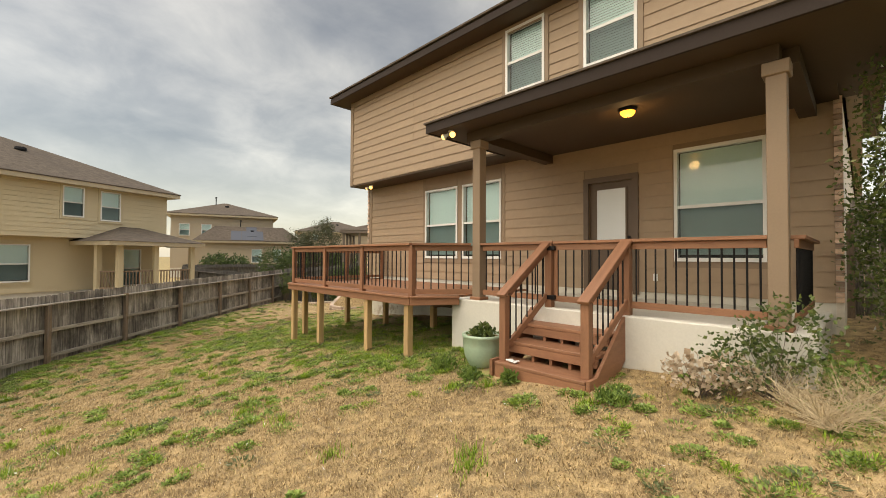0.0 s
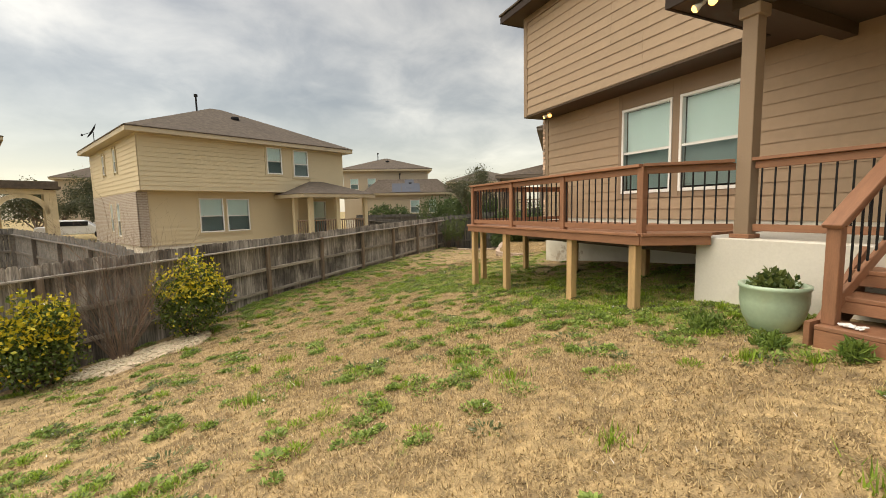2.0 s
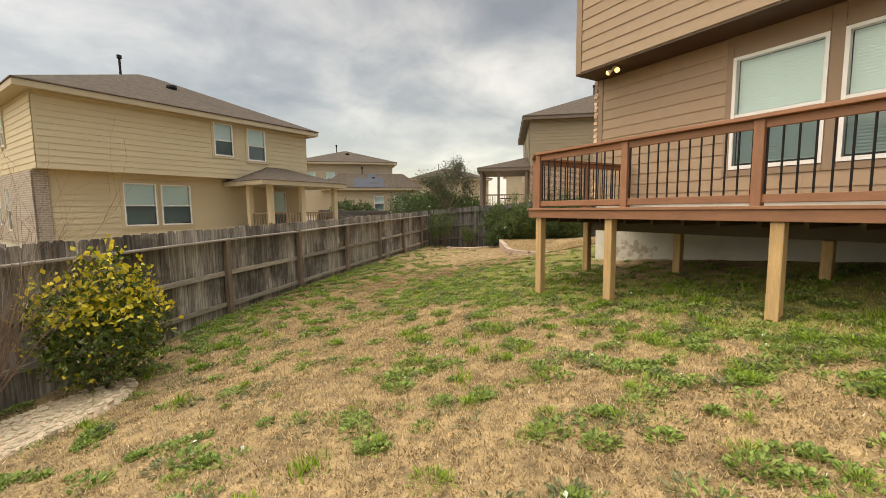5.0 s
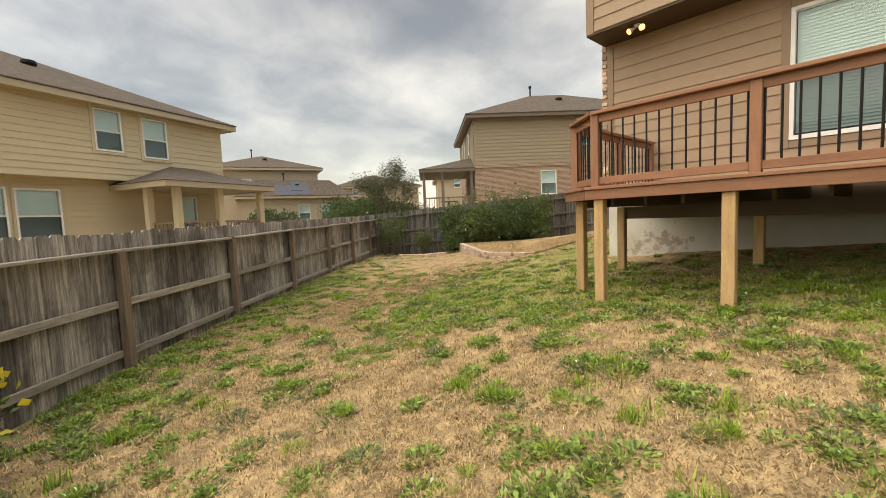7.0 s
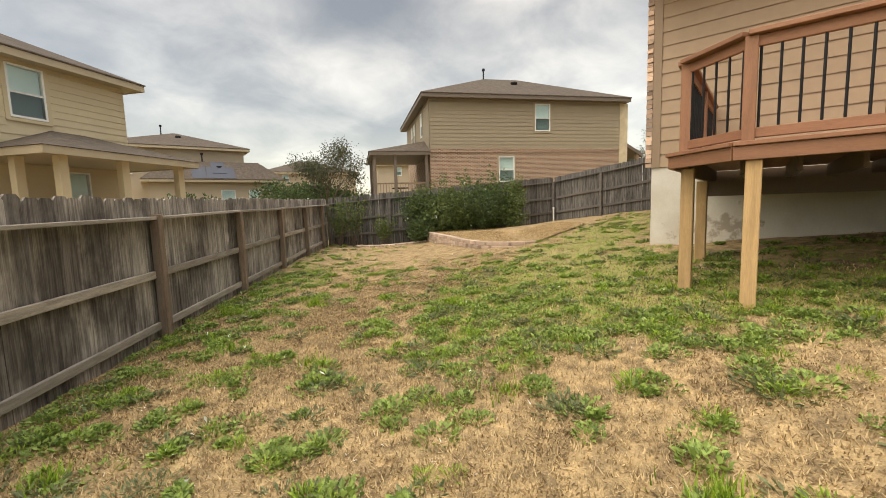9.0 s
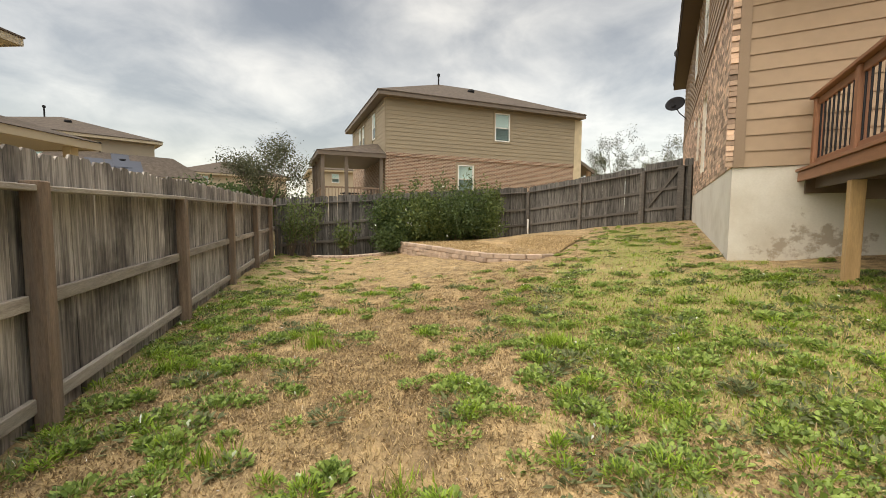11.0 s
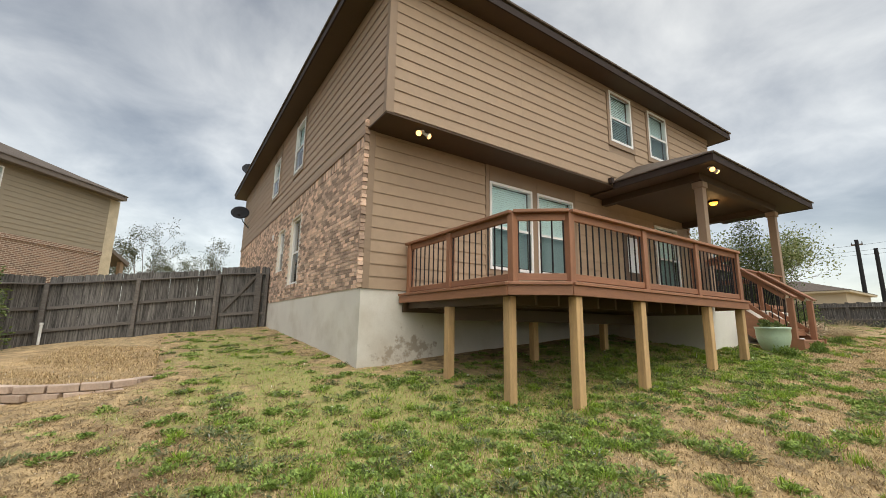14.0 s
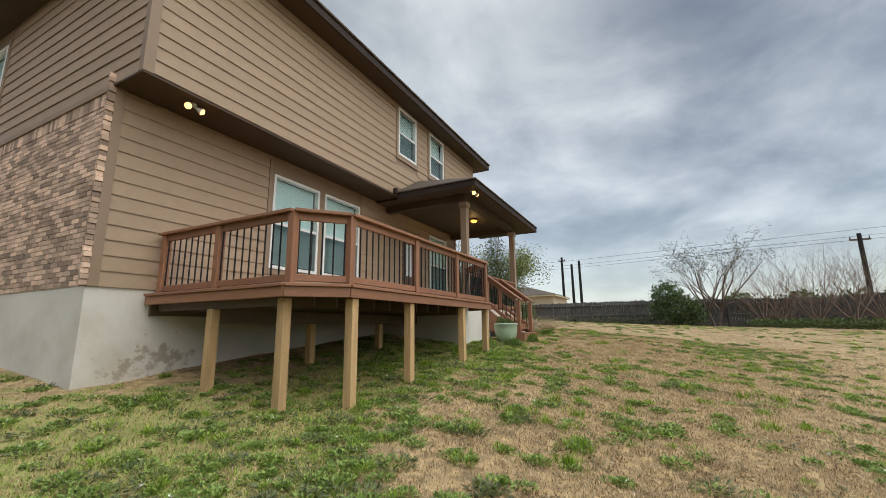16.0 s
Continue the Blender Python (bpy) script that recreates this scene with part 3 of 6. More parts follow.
# corner boards, frieze, overhang soffit, window surrounds
part("corner_board", Geo().box(HX - 0.035, HX, HY1 - 0.12, HY1 - 0.002, ZF, ZO - 0.01), TRIM, house)
part("corner_board", Geo().box(UX - 0.035, UX + 0.0, HY1 - 0.10, HY1 + 0.035, ZO - 0.0, ZS).box(UX, UX + 0.07, HY1, HY1 + 0.035, ZO, ZS), TRIM, house)
part("frieze_board", Geo().box(UX - 0.03, UX, HY0, HY1 - 0.1, ZS - 0.15, ZS), TRIM, house)
part("overhang_soffit", Geo().box(UX - 0.03, HX + 0.1, HY0, HY1 + 0.03, ZO - 0.03, ZO - 0.002), SOFFIT, house)
part("skirt_board", Geo().box(HX + 0.02, HXE, HY1, HY1 + 0.04, SZ - 0.02, SZ + 0.06), TRIM, house)
g = Geo()
for s0, s1, z0, z1 in ((LOW[0][0] - 0.1, LOW[0][0] - 0.005, 1.42, ZO - 0.03), (LOW[0][1] + 0.005, LOW[1][0] - 0.005, 1.42, ZO - 0.03), (LOW[1][1] + 0.005, LOW[1][1] + 0.1, 1.42, ZO - 0.03),
                       (LOW[0][0], LOW[0][1], 1.42, 1.52), (LOW[1][0], LOW[1][1], 1.42, 1.52), (LOW[0][0], LOW[0][1], 3.35, ZO - .03), (LOW[1][0], LOW[1][1], 3.35, ZO - .03)):
    g.box(s0, s1, -0.03, 0, z0, z1, M_LOW)
part("window_trim", g, TRIM, house)
for a, b, c, d in UPW:
    part("window_trim", Geo().box(a - 0.09, a - 0.005, -0.04, 0, c - 0.12, ZS - 0.15, M_UP).box(b + 0.005, b + 0.09, -0.04, 0, c - 0.12, ZS - 0.15, M_UP).box(a - 0.005, b + 0.005, -0.04, 0, c - 0.12, c - 0.005, M_UP), TRIM, house)
for a, b, c, d in SIDEW:
    part("window_trim", Geo().box(a - 0.09, a - 0.005, -0.04, 0, c - 0.1, ZS - 0.1, M_SIDE).box(b + 0.005, b + 0.09, -0.04, 0, c - 0.1, ZS - 0.1, M_SIDE).box(a - 0.005, b + 0.005, -0.04, 0, c - 0.1, c - 0.005, M_SIDE), TRIM, house)
for (a, b, c, d), bl, lab in zip((LOW[0], LOW[1], LOW[3]), (0.97, 0.97, 0.97), ("white window with closed pale blinds",) * 3):
    window(house, M_LOW @ Matrix.Translation((a, 0, c)), b - a, d - c, lab, bl)
for a, b, c, d in UPW:
    window(house, M_UP @ Matrix.Translation((a, 0, c)), b - a, d - c, "white upper window with blinds", 0.97)
for k, (a, b, c, d) in enumerate(SIDEW + SIDEB):
    window(house, M_SIDE @ Matrix.Translation((a, 0.0 if k < 2 else 0.10, c)), b - a, d - c, "narrow white side window", 0.5 if k < 2 else 0.0, slats=False)
# rear door
a, b, c, d = LOW[2]
door = part("door", Geo().box(a, b, 0.03, 0.075, c, d, M_LOW), DOOR_DECKSHADE, house, "dark brown door with a frosted pane", bevel=0.004)
part("door_pane", Geo().box(a + 0.14, b - 0.14, 0.018, 0.0285, c + 0.95, d - 0.13, M_LOW), FROST, door, "bright frosted glass pane")
part("pane_bead", Geo().box(a + 0.11, a + 0.138, 0.01, 0.029, c + 0.92, d - 0.1, M_LOW).box(b - 0.138, b - 0.11, 0.01, 0.029, c + 0.92, d - 0.1, M_LOW).box(a + 0.14, b - 0.14, 0.01, 0.029, c + 0.92, c + 0.945, M_LOW).box(a + 0.14, b - 0.14, 0.01, 0.029, d - 0.125, d - 0.1, M_LOW), DOOR_DECKSHADE, door)
part("door_casing", Geo().box(a - 0.1, a - 0.003, -0.045, 0, c, d + 0.1, M_LOW).box(b + 0.003, b + 0.1, -0.045, 0, c, d + 0.1, M_LOW).box(a - 0.003, b + 0.003, -0.045, 0, d + 0.003, d + 0.1, M_LOW), DOOR_DECKSHADE, house)
part("door_knob", Geo().lathe([(0, 0), (0.018, 0.0), (0.012, 0.02), (0.028, 0.04), (0.028, 0.055), (0, 0.065)], 14), BLACK, door).matrix_basis = M_LOW @ Matrix.Translation((b - 0.07, 0.03, c + 1.0)) @ Matrix.Rotation(radians(90), 4, "X")
# foundation
part("foundation", Geo().box(HX, HXE, HYL, HY1, -1.3, ZF - 0.002), STUCCO, house, "pale stucco foundation with stains")
# roof with soffit and fascia
EX0, EX1, EY0, EY1 = UX - 0.48, HXE + 0.48, HY0 - 0.48, HY1 + 0.48
part("soffit", Geo().box(EX0 + 0.02, EX1 - 0.02, EY0 + 0.02, EY1 - 0.02, ZS, ZS + 0.03), SOFFIT, house)
g = Geo()
for x0, x1, y0, y1 in ((EX0, EX0 + 0.03, EY0, EY1), (EX1 - 0.03, EX1, EY0, EY1), (EX0 + 0.03, EX1 - 0.03, EY1 - 0.03, EY1), (EX0 + 0.03, EX1 - 0.03, EY0, EY0 + 0.03)):
    g.box(x0, x1, y0, y1, ZS - 0.01, ZS + 0.14)
part("fascia", g, FASCIA, house, "dark brown fascia board")


def hip(name, x0, x1, y0, y1, z, rise, material, parent, over=0.03, label=""):
    """A hip roof as a solid over a rectangle; the ridge runs along the longer side."""
    x0, x1, y0, y1 = x0 - over, x1 + over, y0 - over, y1 + over
    d = min(x1 - x0, y1 - y0) / 2
    if x1 - x0 > y1 - y0:
        r = [(x0 + d, (y0 + y1) / 2, z + rise), (x1 - d, (y0 + y1) / 2, z + rise)]
        fs = [(4, 5, 1 + 8, 0 + 8), ]
    else:
        r = [((x0 + x1) / 2, y0 + d, z + rise), ((x0 + x1) / 2, y1 - d, z + rise)]
    g = Geo()
    g.v = [(x0, y0, z - 0.04), (x1, y0, z - 0.04), (x1, y1, z - 0.04), (x0, y1, z - 0.04), (x0, y0, z), (x1, y0, z), (x1, y1, z), (x0, y1, z)] + r
    side = [(3, 2, 1, 0), (0, 1, 5, 4), (1, 2, 6, 5), (2, 3, 7, 6), (3, 0, 4, 7)]
    if x1 - x0 > y1 - y0:
        g.f = side + [(4, 5, 9, 8), (5, 6, 9), (6, 7, 8, 9), (7, 4, 8)]
    else:
        g.f = side + [(4, 5, 8), (5, 6, 9, 8), (6, 7, 9), (7, 4, 8, 9)]
    return part(name, g, material, parent, label)


hip("roof", EX0, EX1, EY0, EY1, ZS + 0.215, 2.6, SHINGLE, house, label="grey-brown shingle hip roof")

# ---- porch ----
PX, PY0, PY1, PZ = 4.70, 0.46, 5.05, 0.87
part("porch_slab", Geo().box(PX - 0.06, HX - 0.004, PY0, PY1, -0.9, PZ), STUCCO, house, "white stuccoed porch slab", bevel=0.015)
PCZ = 3.63
part("porch_ceiling", Geo().box(4.235, UX - 0.04, -0.265, 5.205, PCZ, PCZ + 0.03).box(UX - 0.04, HX - 0.004, PY0 - 0.1, 5.15, PCZ, PCZ + 0.03), SOFFIT, house)
for beam in ((PX - 0.02, PX + 0.18, PY0 + 0.25, 4.75), (PX + 0.18, HX - 0.035, 4.53, 4.71), (PX + 0.18, HX - 0.035, 0.58, 0.76)):
    part("porch_beam", Geo().box(*beam, 3.47, PCZ - 0.002), SOFFIT, house)
g = Geo()
g.box(4.20, 4.235, -0.3, 5.24, 3.615, 3.76)
g.box(4.235, UX - 0.035, 5.205, 5.24, 3.615, 3.76).box(4.235, UX - 0.035, -0.3, -0.265, 3.615, 3.76)
part("porch_fascia", g, FASCIA, house, "dark brown fascia board")
g = Geo()
g.v = [(4.17, -0.33, 3.765), (4.17, 5.27, 3.765), (UX - 0.036, 5.27, 3.765), (UX - 0.036, -0.33, 3.765), (4.17, -0.33, 3.79), (4.17, 5.27, 3.79), (UX - 0.036, 4.2, 4.42), (UX - 0.036, 0.7, 4.42), (UX - .036, 5.27, 3.79), (UX - .036, -.33, 3.79)]
g.f = [(0, 1, 2, 3), (0, 4, 5, 1), (4, 7, 6, 5), (1, 5, 8, 2), (5, 6, 8), (0, 3, 9, 4), (4, 9, 7), (2, 8, 6, 7, 9, 3)]
part("porch_roof", g, SHINGLE, house)
for py in (4.56, 0.74):
    post = part("porch_post", Geo().box(PX, PX + 0.16, py - 0.08, py + 0.08, PZ, 3.468), TRIM, house, "square brown porch post", bevel=0.006)
    part("post_capital", Geo().box(PX - 0.03, PX + 0.19, py - 0.11, py + 0.11, 3.335, 3.466), TRIM, post, bevel=0.01)
    part("post_base", Geo().box(PX - 0.03, PX + 0.19, py - 0.11, py + 0.11, PZ + 0.001, PZ + 0.05), CEDAR, post, bevel=0.006)

# ---- deck ----
DZ = 0.90
deck = thing("deck", "raised wooden deck with reddish stain on pine posts", "deck")
x = 3.96


def deck_span(x):
    y0 = 5.31 - (x - 3.95) * 0.62 if x < 4.60 else 5.08
    y1 = 9.80 + (x - 3.95) * 1.08 if x < 4.40 else 10.30
    return y0, y1


while x < HX - 0.2:
    y0, y1 = deck_span(x + 0.07)
    part("deck_board", Geo().box(x, x + 0.1385, y0, y1, DZ - 0.035, DZ), CEDARY, deck)
    x += 0.141
rim = [(HX - 0.04, 10.36), (4.38, 10.36), (3.91, 9.83), (3.91, 5.27), (4.60, 4.84)]


def beam(name, p, q, z0, z1, w, material, parent, label="", bevel=0.004):
    p, q = Vector(p), Vector(q)
    L = (q - p).length
    ob = part(name, Geo().box(0, L, -w / 2, w / 2, z0, z1), material, parent, label, bevel=bevel)
    return place(ob, rot(p.x, p.y, 0, math.degrees(math.atan2(q.y - p.y, q.x - p.x))))


for p, q in zip(rim, rim[1:]):
    beam("rim_board", p, q, DZ - 0.125, DZ - 0.012, 0.04, CEDARX, deck)
    beam("rim_cap", p, q, DZ - 0.010, DZ + 0.025, 0.09, CEDARX, deck)
# joists and girder take the dark door colour: underside shade put into paint
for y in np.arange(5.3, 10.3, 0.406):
    part("joist", Geo().box(4.5, HX - 0.06, y, y + 0.038, DZ - 0.21, DZ - 0.037), DOOR_DECKSHADE, deck)
# dark board added over the pale foundation strip, painting in under-deck shade
part("ledger", Geo().box(HX - 0.055, HX - 0.008, 5.1, 10.3, DZ - 0.27, DZ - 0.037), DOOR_DECKSHADE, deck)
part("girder", Geo().box(5.76, 5.80, 5.2, 10.2, DZ - 0.40, DZ - 0.215), DOOR_DECKSHADE, deck)
for px, py in ((3.99, 9.69), (3.99, 8.41), (3.99, 6.58), (3.99, 5.41), (4.51, 10.22), (5.75, 10.22), (5.80, 8.5), (5.76, 6.7)):
    w = 0.056
    top = DZ - 0.128 if px < 5 else DZ - 0.215 if py > 10 else DZ - 0.402
    part("post", Geo().box(px - w, px + w, py - w, py + w, gh(px, py) - 0.15, top), PINE, deck, "square pine post", bevel=0.006)

# ---- railing ----
RZ = 1.79
rail = thing("deck_railing", "red-brown wooden railing with black metal balusters", "railing")
BAL = Geo().tube((0, 0, 0), (0, 0, 0.74), 0.010, 0.010, 8).mesh("baluster")
BAL.materials.append(BLACK)


def rail_run(parent, p, q, n, z0=DZ - 0.03, z1=RZ, skip=False):
    """Top rail, sub-rail, bottom rail and balusters between two posts."""
    p, q = Vector(p), Vector(q)
    beam("bottom_rail", p, q, z0 + 0.085, z0 + 0.165, 0.04, CEDARX, parent)
    beam("sub_rail", p, q, z1 - 0.125, z1 - 0.04, 0.04, CEDARX, parent)
    for i in range(n):
        c = p.lerp(q, (i + 0.5) / n)
        place(part("baluster", BAL, BLACK, parent), Matrix.Translation((c.x, c.y, z0 + 0.12)))


def rail_post(parent, x, y, z0=DZ - 0.2, z1=RZ - 0.04, w=0.046):
    part("post", Geo().box(x - w, x + w, y - w, y + w, z0, z1), CEDAR, parent, bevel=0.005)


RP = [(6.90, 10.24), (5.72, 10.24), (4.42, 10.24), (4.00, 9.74), (4.00, 8.22), (4.00, 6.78), (4.00, 5.33), (4.74, 4.67)]
for k, (px, py) in enumerate(RP[:-1]):
    rail_post(rail, px, py, DZ - 0.01)
for (p, q), n in zip(zip(RP, RP[1:]), (9, 10, 5, 12, 12, 12, 8)):
    rail_run(rail, p, q, n)
for p, q in (((6.98, 10.25), (4.40, 10.25)), ((4.40, 10.25), (3.985, 9.76)), ((3.985, 9.76), (3.985, 5.32)), ((3.985, 5.32), (4.71, 4.68))):
    beam("cap_rail", p, q, RZ - 0.038, RZ, 0.14, CEDARX, rail)
# porch railing
prail = thing("porch_railing", "red-brown wooden porch railing with black balusters", "railing")
FX = PX + 0.08
SY0, SY1 = 2.18, 3.24                                     # the stairs' newels at the slab
for py in (SY0, SY1):
    rail_post(prail, FX - 0.02, py, PZ + 0.001, RZ - 0.04, 0.05)
rail_run(prail, (FX, 0.83), (FX, SY0 - 0.05), 12, PZ)
rail_run(prail, (FX, SY1 + 0.05), (FX, 4.47), 9, PZ)
beam("cap_rail", (FX, 0.82), (FX, SY0 + 0.06), RZ - 0.038, RZ, 0.14, CEDARX, prail)
beam("cap_rail", (FX, SY1 - 0.06), (FX, 4.48), RZ - 0.038, RZ, 0.14, CEDARX, prail)
rail_run(prail, (FX + 0.1, 0.62), (HX - 0.4, 0.62), 16, PZ)
beam("cap_rail", (FX + 0.1, 0.62), (HX - 0.3, 0.62), RZ - 0.038, RZ, 0.14, CEDARX, prail)
pgate = thing("porch_gate", "closed wooden porch gate with black hinges and balusters", "gate")
rail_run(pgate, (FX, SY0 + 0.06), (FX, SY1 - 0.06), 8, PZ)
beam("gate_stile", (FX, SY0 + 0.065), (FX, SY0 + 0.12), PZ + 0.085, RZ - 0.042, 0.038, CEDAR, pgate)
beam("gate_stile", (FX, SY1 - 0.12), (FX, SY1 - 0.065), PZ + 0.085, RZ - 0.042, 0.038, CEDAR, pgate)
beam("gate_top", (FX, SY0 + 0.065), (FX, SY1 - 0.065), RZ - 0.038, RZ - 0.002, 0.10, CEDARX, pgate)
for z in (RZ - 0.1, PZ + 0.14):
    part("hinge", Geo().box(FX - 0.078, FX - 0.022, SY1 - 0.10, SY1 + 0.02, z - 0.03, z + 0.03), BLACK, pgate, "black strap hinge", bevel=0.004)

# ---- stairs ----
stairs = thing("porch_stairs", "red-brown wooden porch stairs with open risers", "stairs")
NX, NY0, NY1 = 3.88, 2.26, 3.36
for i, (zt, x0, x1) in enumerate(((0.26, 3.74, 4.12), (0.48, 4.02, 4.40), (0.68, 4.30, PX - 0.062))):
    part("tread", Geo().box(x0, x1, NY0 - 0.05, NY1 + 0.05, zt - 0.04, zt), CEDARY, stairs, bevel=0.006)
    part("tread_nosing", Geo().box(x0 + 0.004, x0 + 0.044, NY0 - 0.05, NY1 + 0.05, zt - (0.26 if i == 0 else 0.14), zt - 0.042), CEDARY, stairs, bevel=0.004)
for y in (NY0 + 0.3, (NY0 + NY1) / 2, NY1 - 0.3):
    g = Geo()
    pts = [(3.79, -0.1), (PX - 0.07, 0.42), (PX - 0.07, 0.638), (4.33, 0.638), (4.33, 0.438), (4.07, 0.438), (4.07, 0.218), (3.79, 0.218)]
    k = [(x, y - 0.019, z) for x, z in pts] + [(x, y + 0.019, z) for x, z in pts]
    g.v, n = k, len(pts)
    g.f = [tuple(range(n)), tuple(range(2 * n - 1, n - 1, -1))] + [(i, n + i, n + (i + 1) % n, (i + 1) % n) for i in range(n)]
    part("inner_stringer", g, CEDARX, stairs)
for y in (NY0 - 0.09, NY1 + 0.09):
    g = Geo()
    pts = [(3.72, -0.05), (4.0, -0.05), (PX - 0.064, 0.35), (PX - 0.064, 0.86), (3.90, 0.28), (3.72, 0.28)]
    g.v, n = [(x, y - 0.02, z) for x, z in pts] + [(x, y + 0.02, z) for x, z in pts], len(pts)
    g.f = [tuple(range(n)), tuple(range(2 * n - 1, n - 1, -1))] + [(i, n + i, n + (i + 1) % n, (i + 1) % n) for i in range(n)]
    part("stringer", g, CEDARX, stairs)


def sloped(name, p, q, w, h, material, parent):
    p, q = Vector(p), Vector(q)
    L = (q - p).length
    d = (q - p).normalized()
    side = Vector((0, 0, 1)).cross(d).normalized()
    m = Matrix((d, side, d.cross(side))).transposed().to_4x4()
    ob = part(name, Geo().box(0, L, -w / 2, w / 2, -h, 0), material, parent, bevel=0.005)
    return place(ob, Matrix.Translation(p) @ m)


for y, yt in ((NY0, SY0 - 0.01), (NY1, SY1 + 0.03)):
    part("newel", Geo().box(NX - 0.048, NX + 0.048, y - 0.048, y + 0.048, 0.261, 1.07), CEDAR, stairs, bevel=0.005)
    sloped("handrail", (NX - 0.10, y, 1.09), (FX - 0.07, yt, RZ - 0.01), 0.14, 0.04, CEDARX, stairs)
    sloped("sub_rail", (NX + 0.05, y, 1.13), (FX - 0.08, yt, RZ - 0.07), 0.04, 0.09, CEDARX, stairs)
    sloped("lower_rail", (NX + 0.05, y, 0.47), (FX - 0.08, yt, 1.07), 0.04, 0.09, CEDARX, stairs)
    for i in range(7):
        f = (i + 0.6) / 7.2
        cx, cy = NX + 0.05 + f * (FX - 0.13 - NX), y + (yt - y) * f
        z0, z1 = 0.41 + f * 0.60, 1.07 + f * 0.65
        part("baluster", Geo().tube((cx, cy, z0), (cx, cy, z1), 0.010, 0.010, 8), BLACK, stairs)

# ---- fences ----
YA = 43.4
DA = Vector((math.cos(radians(YA)), math.sin(radians(YA)), 0))
CORNER = Vector((8.86, 22.09, 0))


def fence(name, p, q, label, h=1.66, post_sp=2.41, side=1, picks=True, tops=None, posts=None, wood=FENCE, rails=FENCEH):
    """Pickets behind, two or three rails and posts on the yard side. side: +1 when the yard lies to the right of p to q."""
    p, q = Vector((p[0], p[1], 0)), Vector((q[0], q[1], 0))
    L, d = (q - p).length, (q - p).normalized()
    nrm = Vector((d.y, -d.x, 0)) * side
    yaw = math.degrees(math.atan2(d.y, d.x))
    f = thing(name, label, "fence")
    rng = random.Random(len(name) * 7 + int(L * 100))
    base = lambda s: gh((p + d * s).x, (p + d * s).y)
    top = (lambda s: tops[0] + (tops[1] - tops[0]) * s / L) if tops else (lambda s: base(s) + h)
    n = max(1, round(L / post_sp))
    ss = posts or [L * i / n for i in range(n + 1)]
    for s in ss:
        c = p + d * s + nrm * 0.075
        ob = part("post", Geo().box(-0.048, 0.048, -0.048, 0.048, base(s) - 0.2, top(s) - 0.20 + rng.uniform(-0.02, 0.02)), FPOST if wood is FENCE else rails, f, "weathered brown post" if wood is FENCE else "weathered grey post", bevel=0.006)
        place(ob, rot(c.x, c.y, 0, yaw))
    for a, b in zip(ss, ss[1:]):
        for k, off in enumerate((0.20, 0.80, 1.38)):
            za, zb = top(a) - off + rng.uniform(-0.012, 0.012), top(b) - off + rng.uniform(-0.012, 0.012)
            pa, pb = p + d * (a + 0.05 if k else a) + nrm * 0.032, p + d * (b - 0.05 if k else b - 0.005) + nrm * 0.032
            if k == 0:
                pa, pb = pa + nrm * 0.03, pb + nrm * 0.03
            ob = sloped("rail", (pa.x, pa.y, za), (pb.x, pb.y, zb), 0.036 if k else 0.10, 0.085 if k else 0.036, rails, f)
    shapes = []
    for k in range(6):
        w, hh = 0.138 + 0.002 * (k % 3), 1.0
        g = Geo()
        prof = [(0, 0), (w, 0), (w, hh - 0.018), (w - 0.024, hh), (0.024, hh), (0, hh - 0.018)]
        g.v = [(a, 0, z) for a, z in prof] + [(a, 0.016, z) for a, z in prof]
        m = len(prof)
        g.f = [tuple(range(m)), tuple(range(2 * m - 1, m - 1, -1))] + [(i, m + i, m + (i + 1) % m, (i + 1) % m) for i in range(m)]
        shapes.append(g.mesh("picket"))
        shapes[-1].materials.append(wood)
    s = 0.0
    if picks:
        while s < L - 0.05:
            z0 = base(s) - rng.uniform(0.0, 0.06)
            z1 = top(s) + rng.uniform(-0.02, 0.02)
            c = p + d * s
            ob = part("picket", rng.choice(shapes), wood, f)
            m = rot(c.x, c.y, z0, yaw) @ Matrix.Rotation(rng.uniform(-0.007, 0.007), 4, "Y") @ Matrix.Rotation(rng.uniform(-0.012, 0.012), 4, "Z")
            m = m @ Matrix.Translation((0, 0.005 * (round(s / 0.14) % 2), 0))
            if side < 0:
                m = m @ Matrix.Translation((0, -0.016, 0))
            place(ob, m @ Matrix.Diagonal((1, 1, z1 - z0, 1)))
            s += 0.1395 + rng.uniform(-0.001, 0.002)
    else:
        g = Geo()
        while s < L - 0.05:
            c = p + d * s
            g.box(0, 0.136, 0, 0.016, base(s) + 0.03, top(s) + rng.uniform(-0.03, 0.03), rot(c.x, c.y, 0, yaw))
            s += 0.142
        tagged(part("picketing", g, wood, f), kind="stuff")
    return f


pA = CORNER - DA * 24.2
fence("yard_fence", (pA.x, pA.y), (CORNER.x, CORNER.y), "weathered grey-brown wooden privacy fence along the slope", 1.66, tops=(0.42, 0.86), posts=[0.0, 2.3, 4.6, 6.9, 9.25, 11.6, 13.8, 16.1, 18.4, 20.7, 23.0, 24.2])
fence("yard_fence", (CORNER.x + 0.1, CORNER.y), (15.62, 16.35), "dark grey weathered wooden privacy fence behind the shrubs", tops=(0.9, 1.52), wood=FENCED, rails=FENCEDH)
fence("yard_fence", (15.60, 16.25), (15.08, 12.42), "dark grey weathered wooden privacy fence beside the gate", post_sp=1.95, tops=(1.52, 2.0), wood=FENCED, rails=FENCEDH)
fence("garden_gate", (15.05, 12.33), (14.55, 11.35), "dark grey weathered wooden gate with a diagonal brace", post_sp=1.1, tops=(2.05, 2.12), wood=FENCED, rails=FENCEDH)
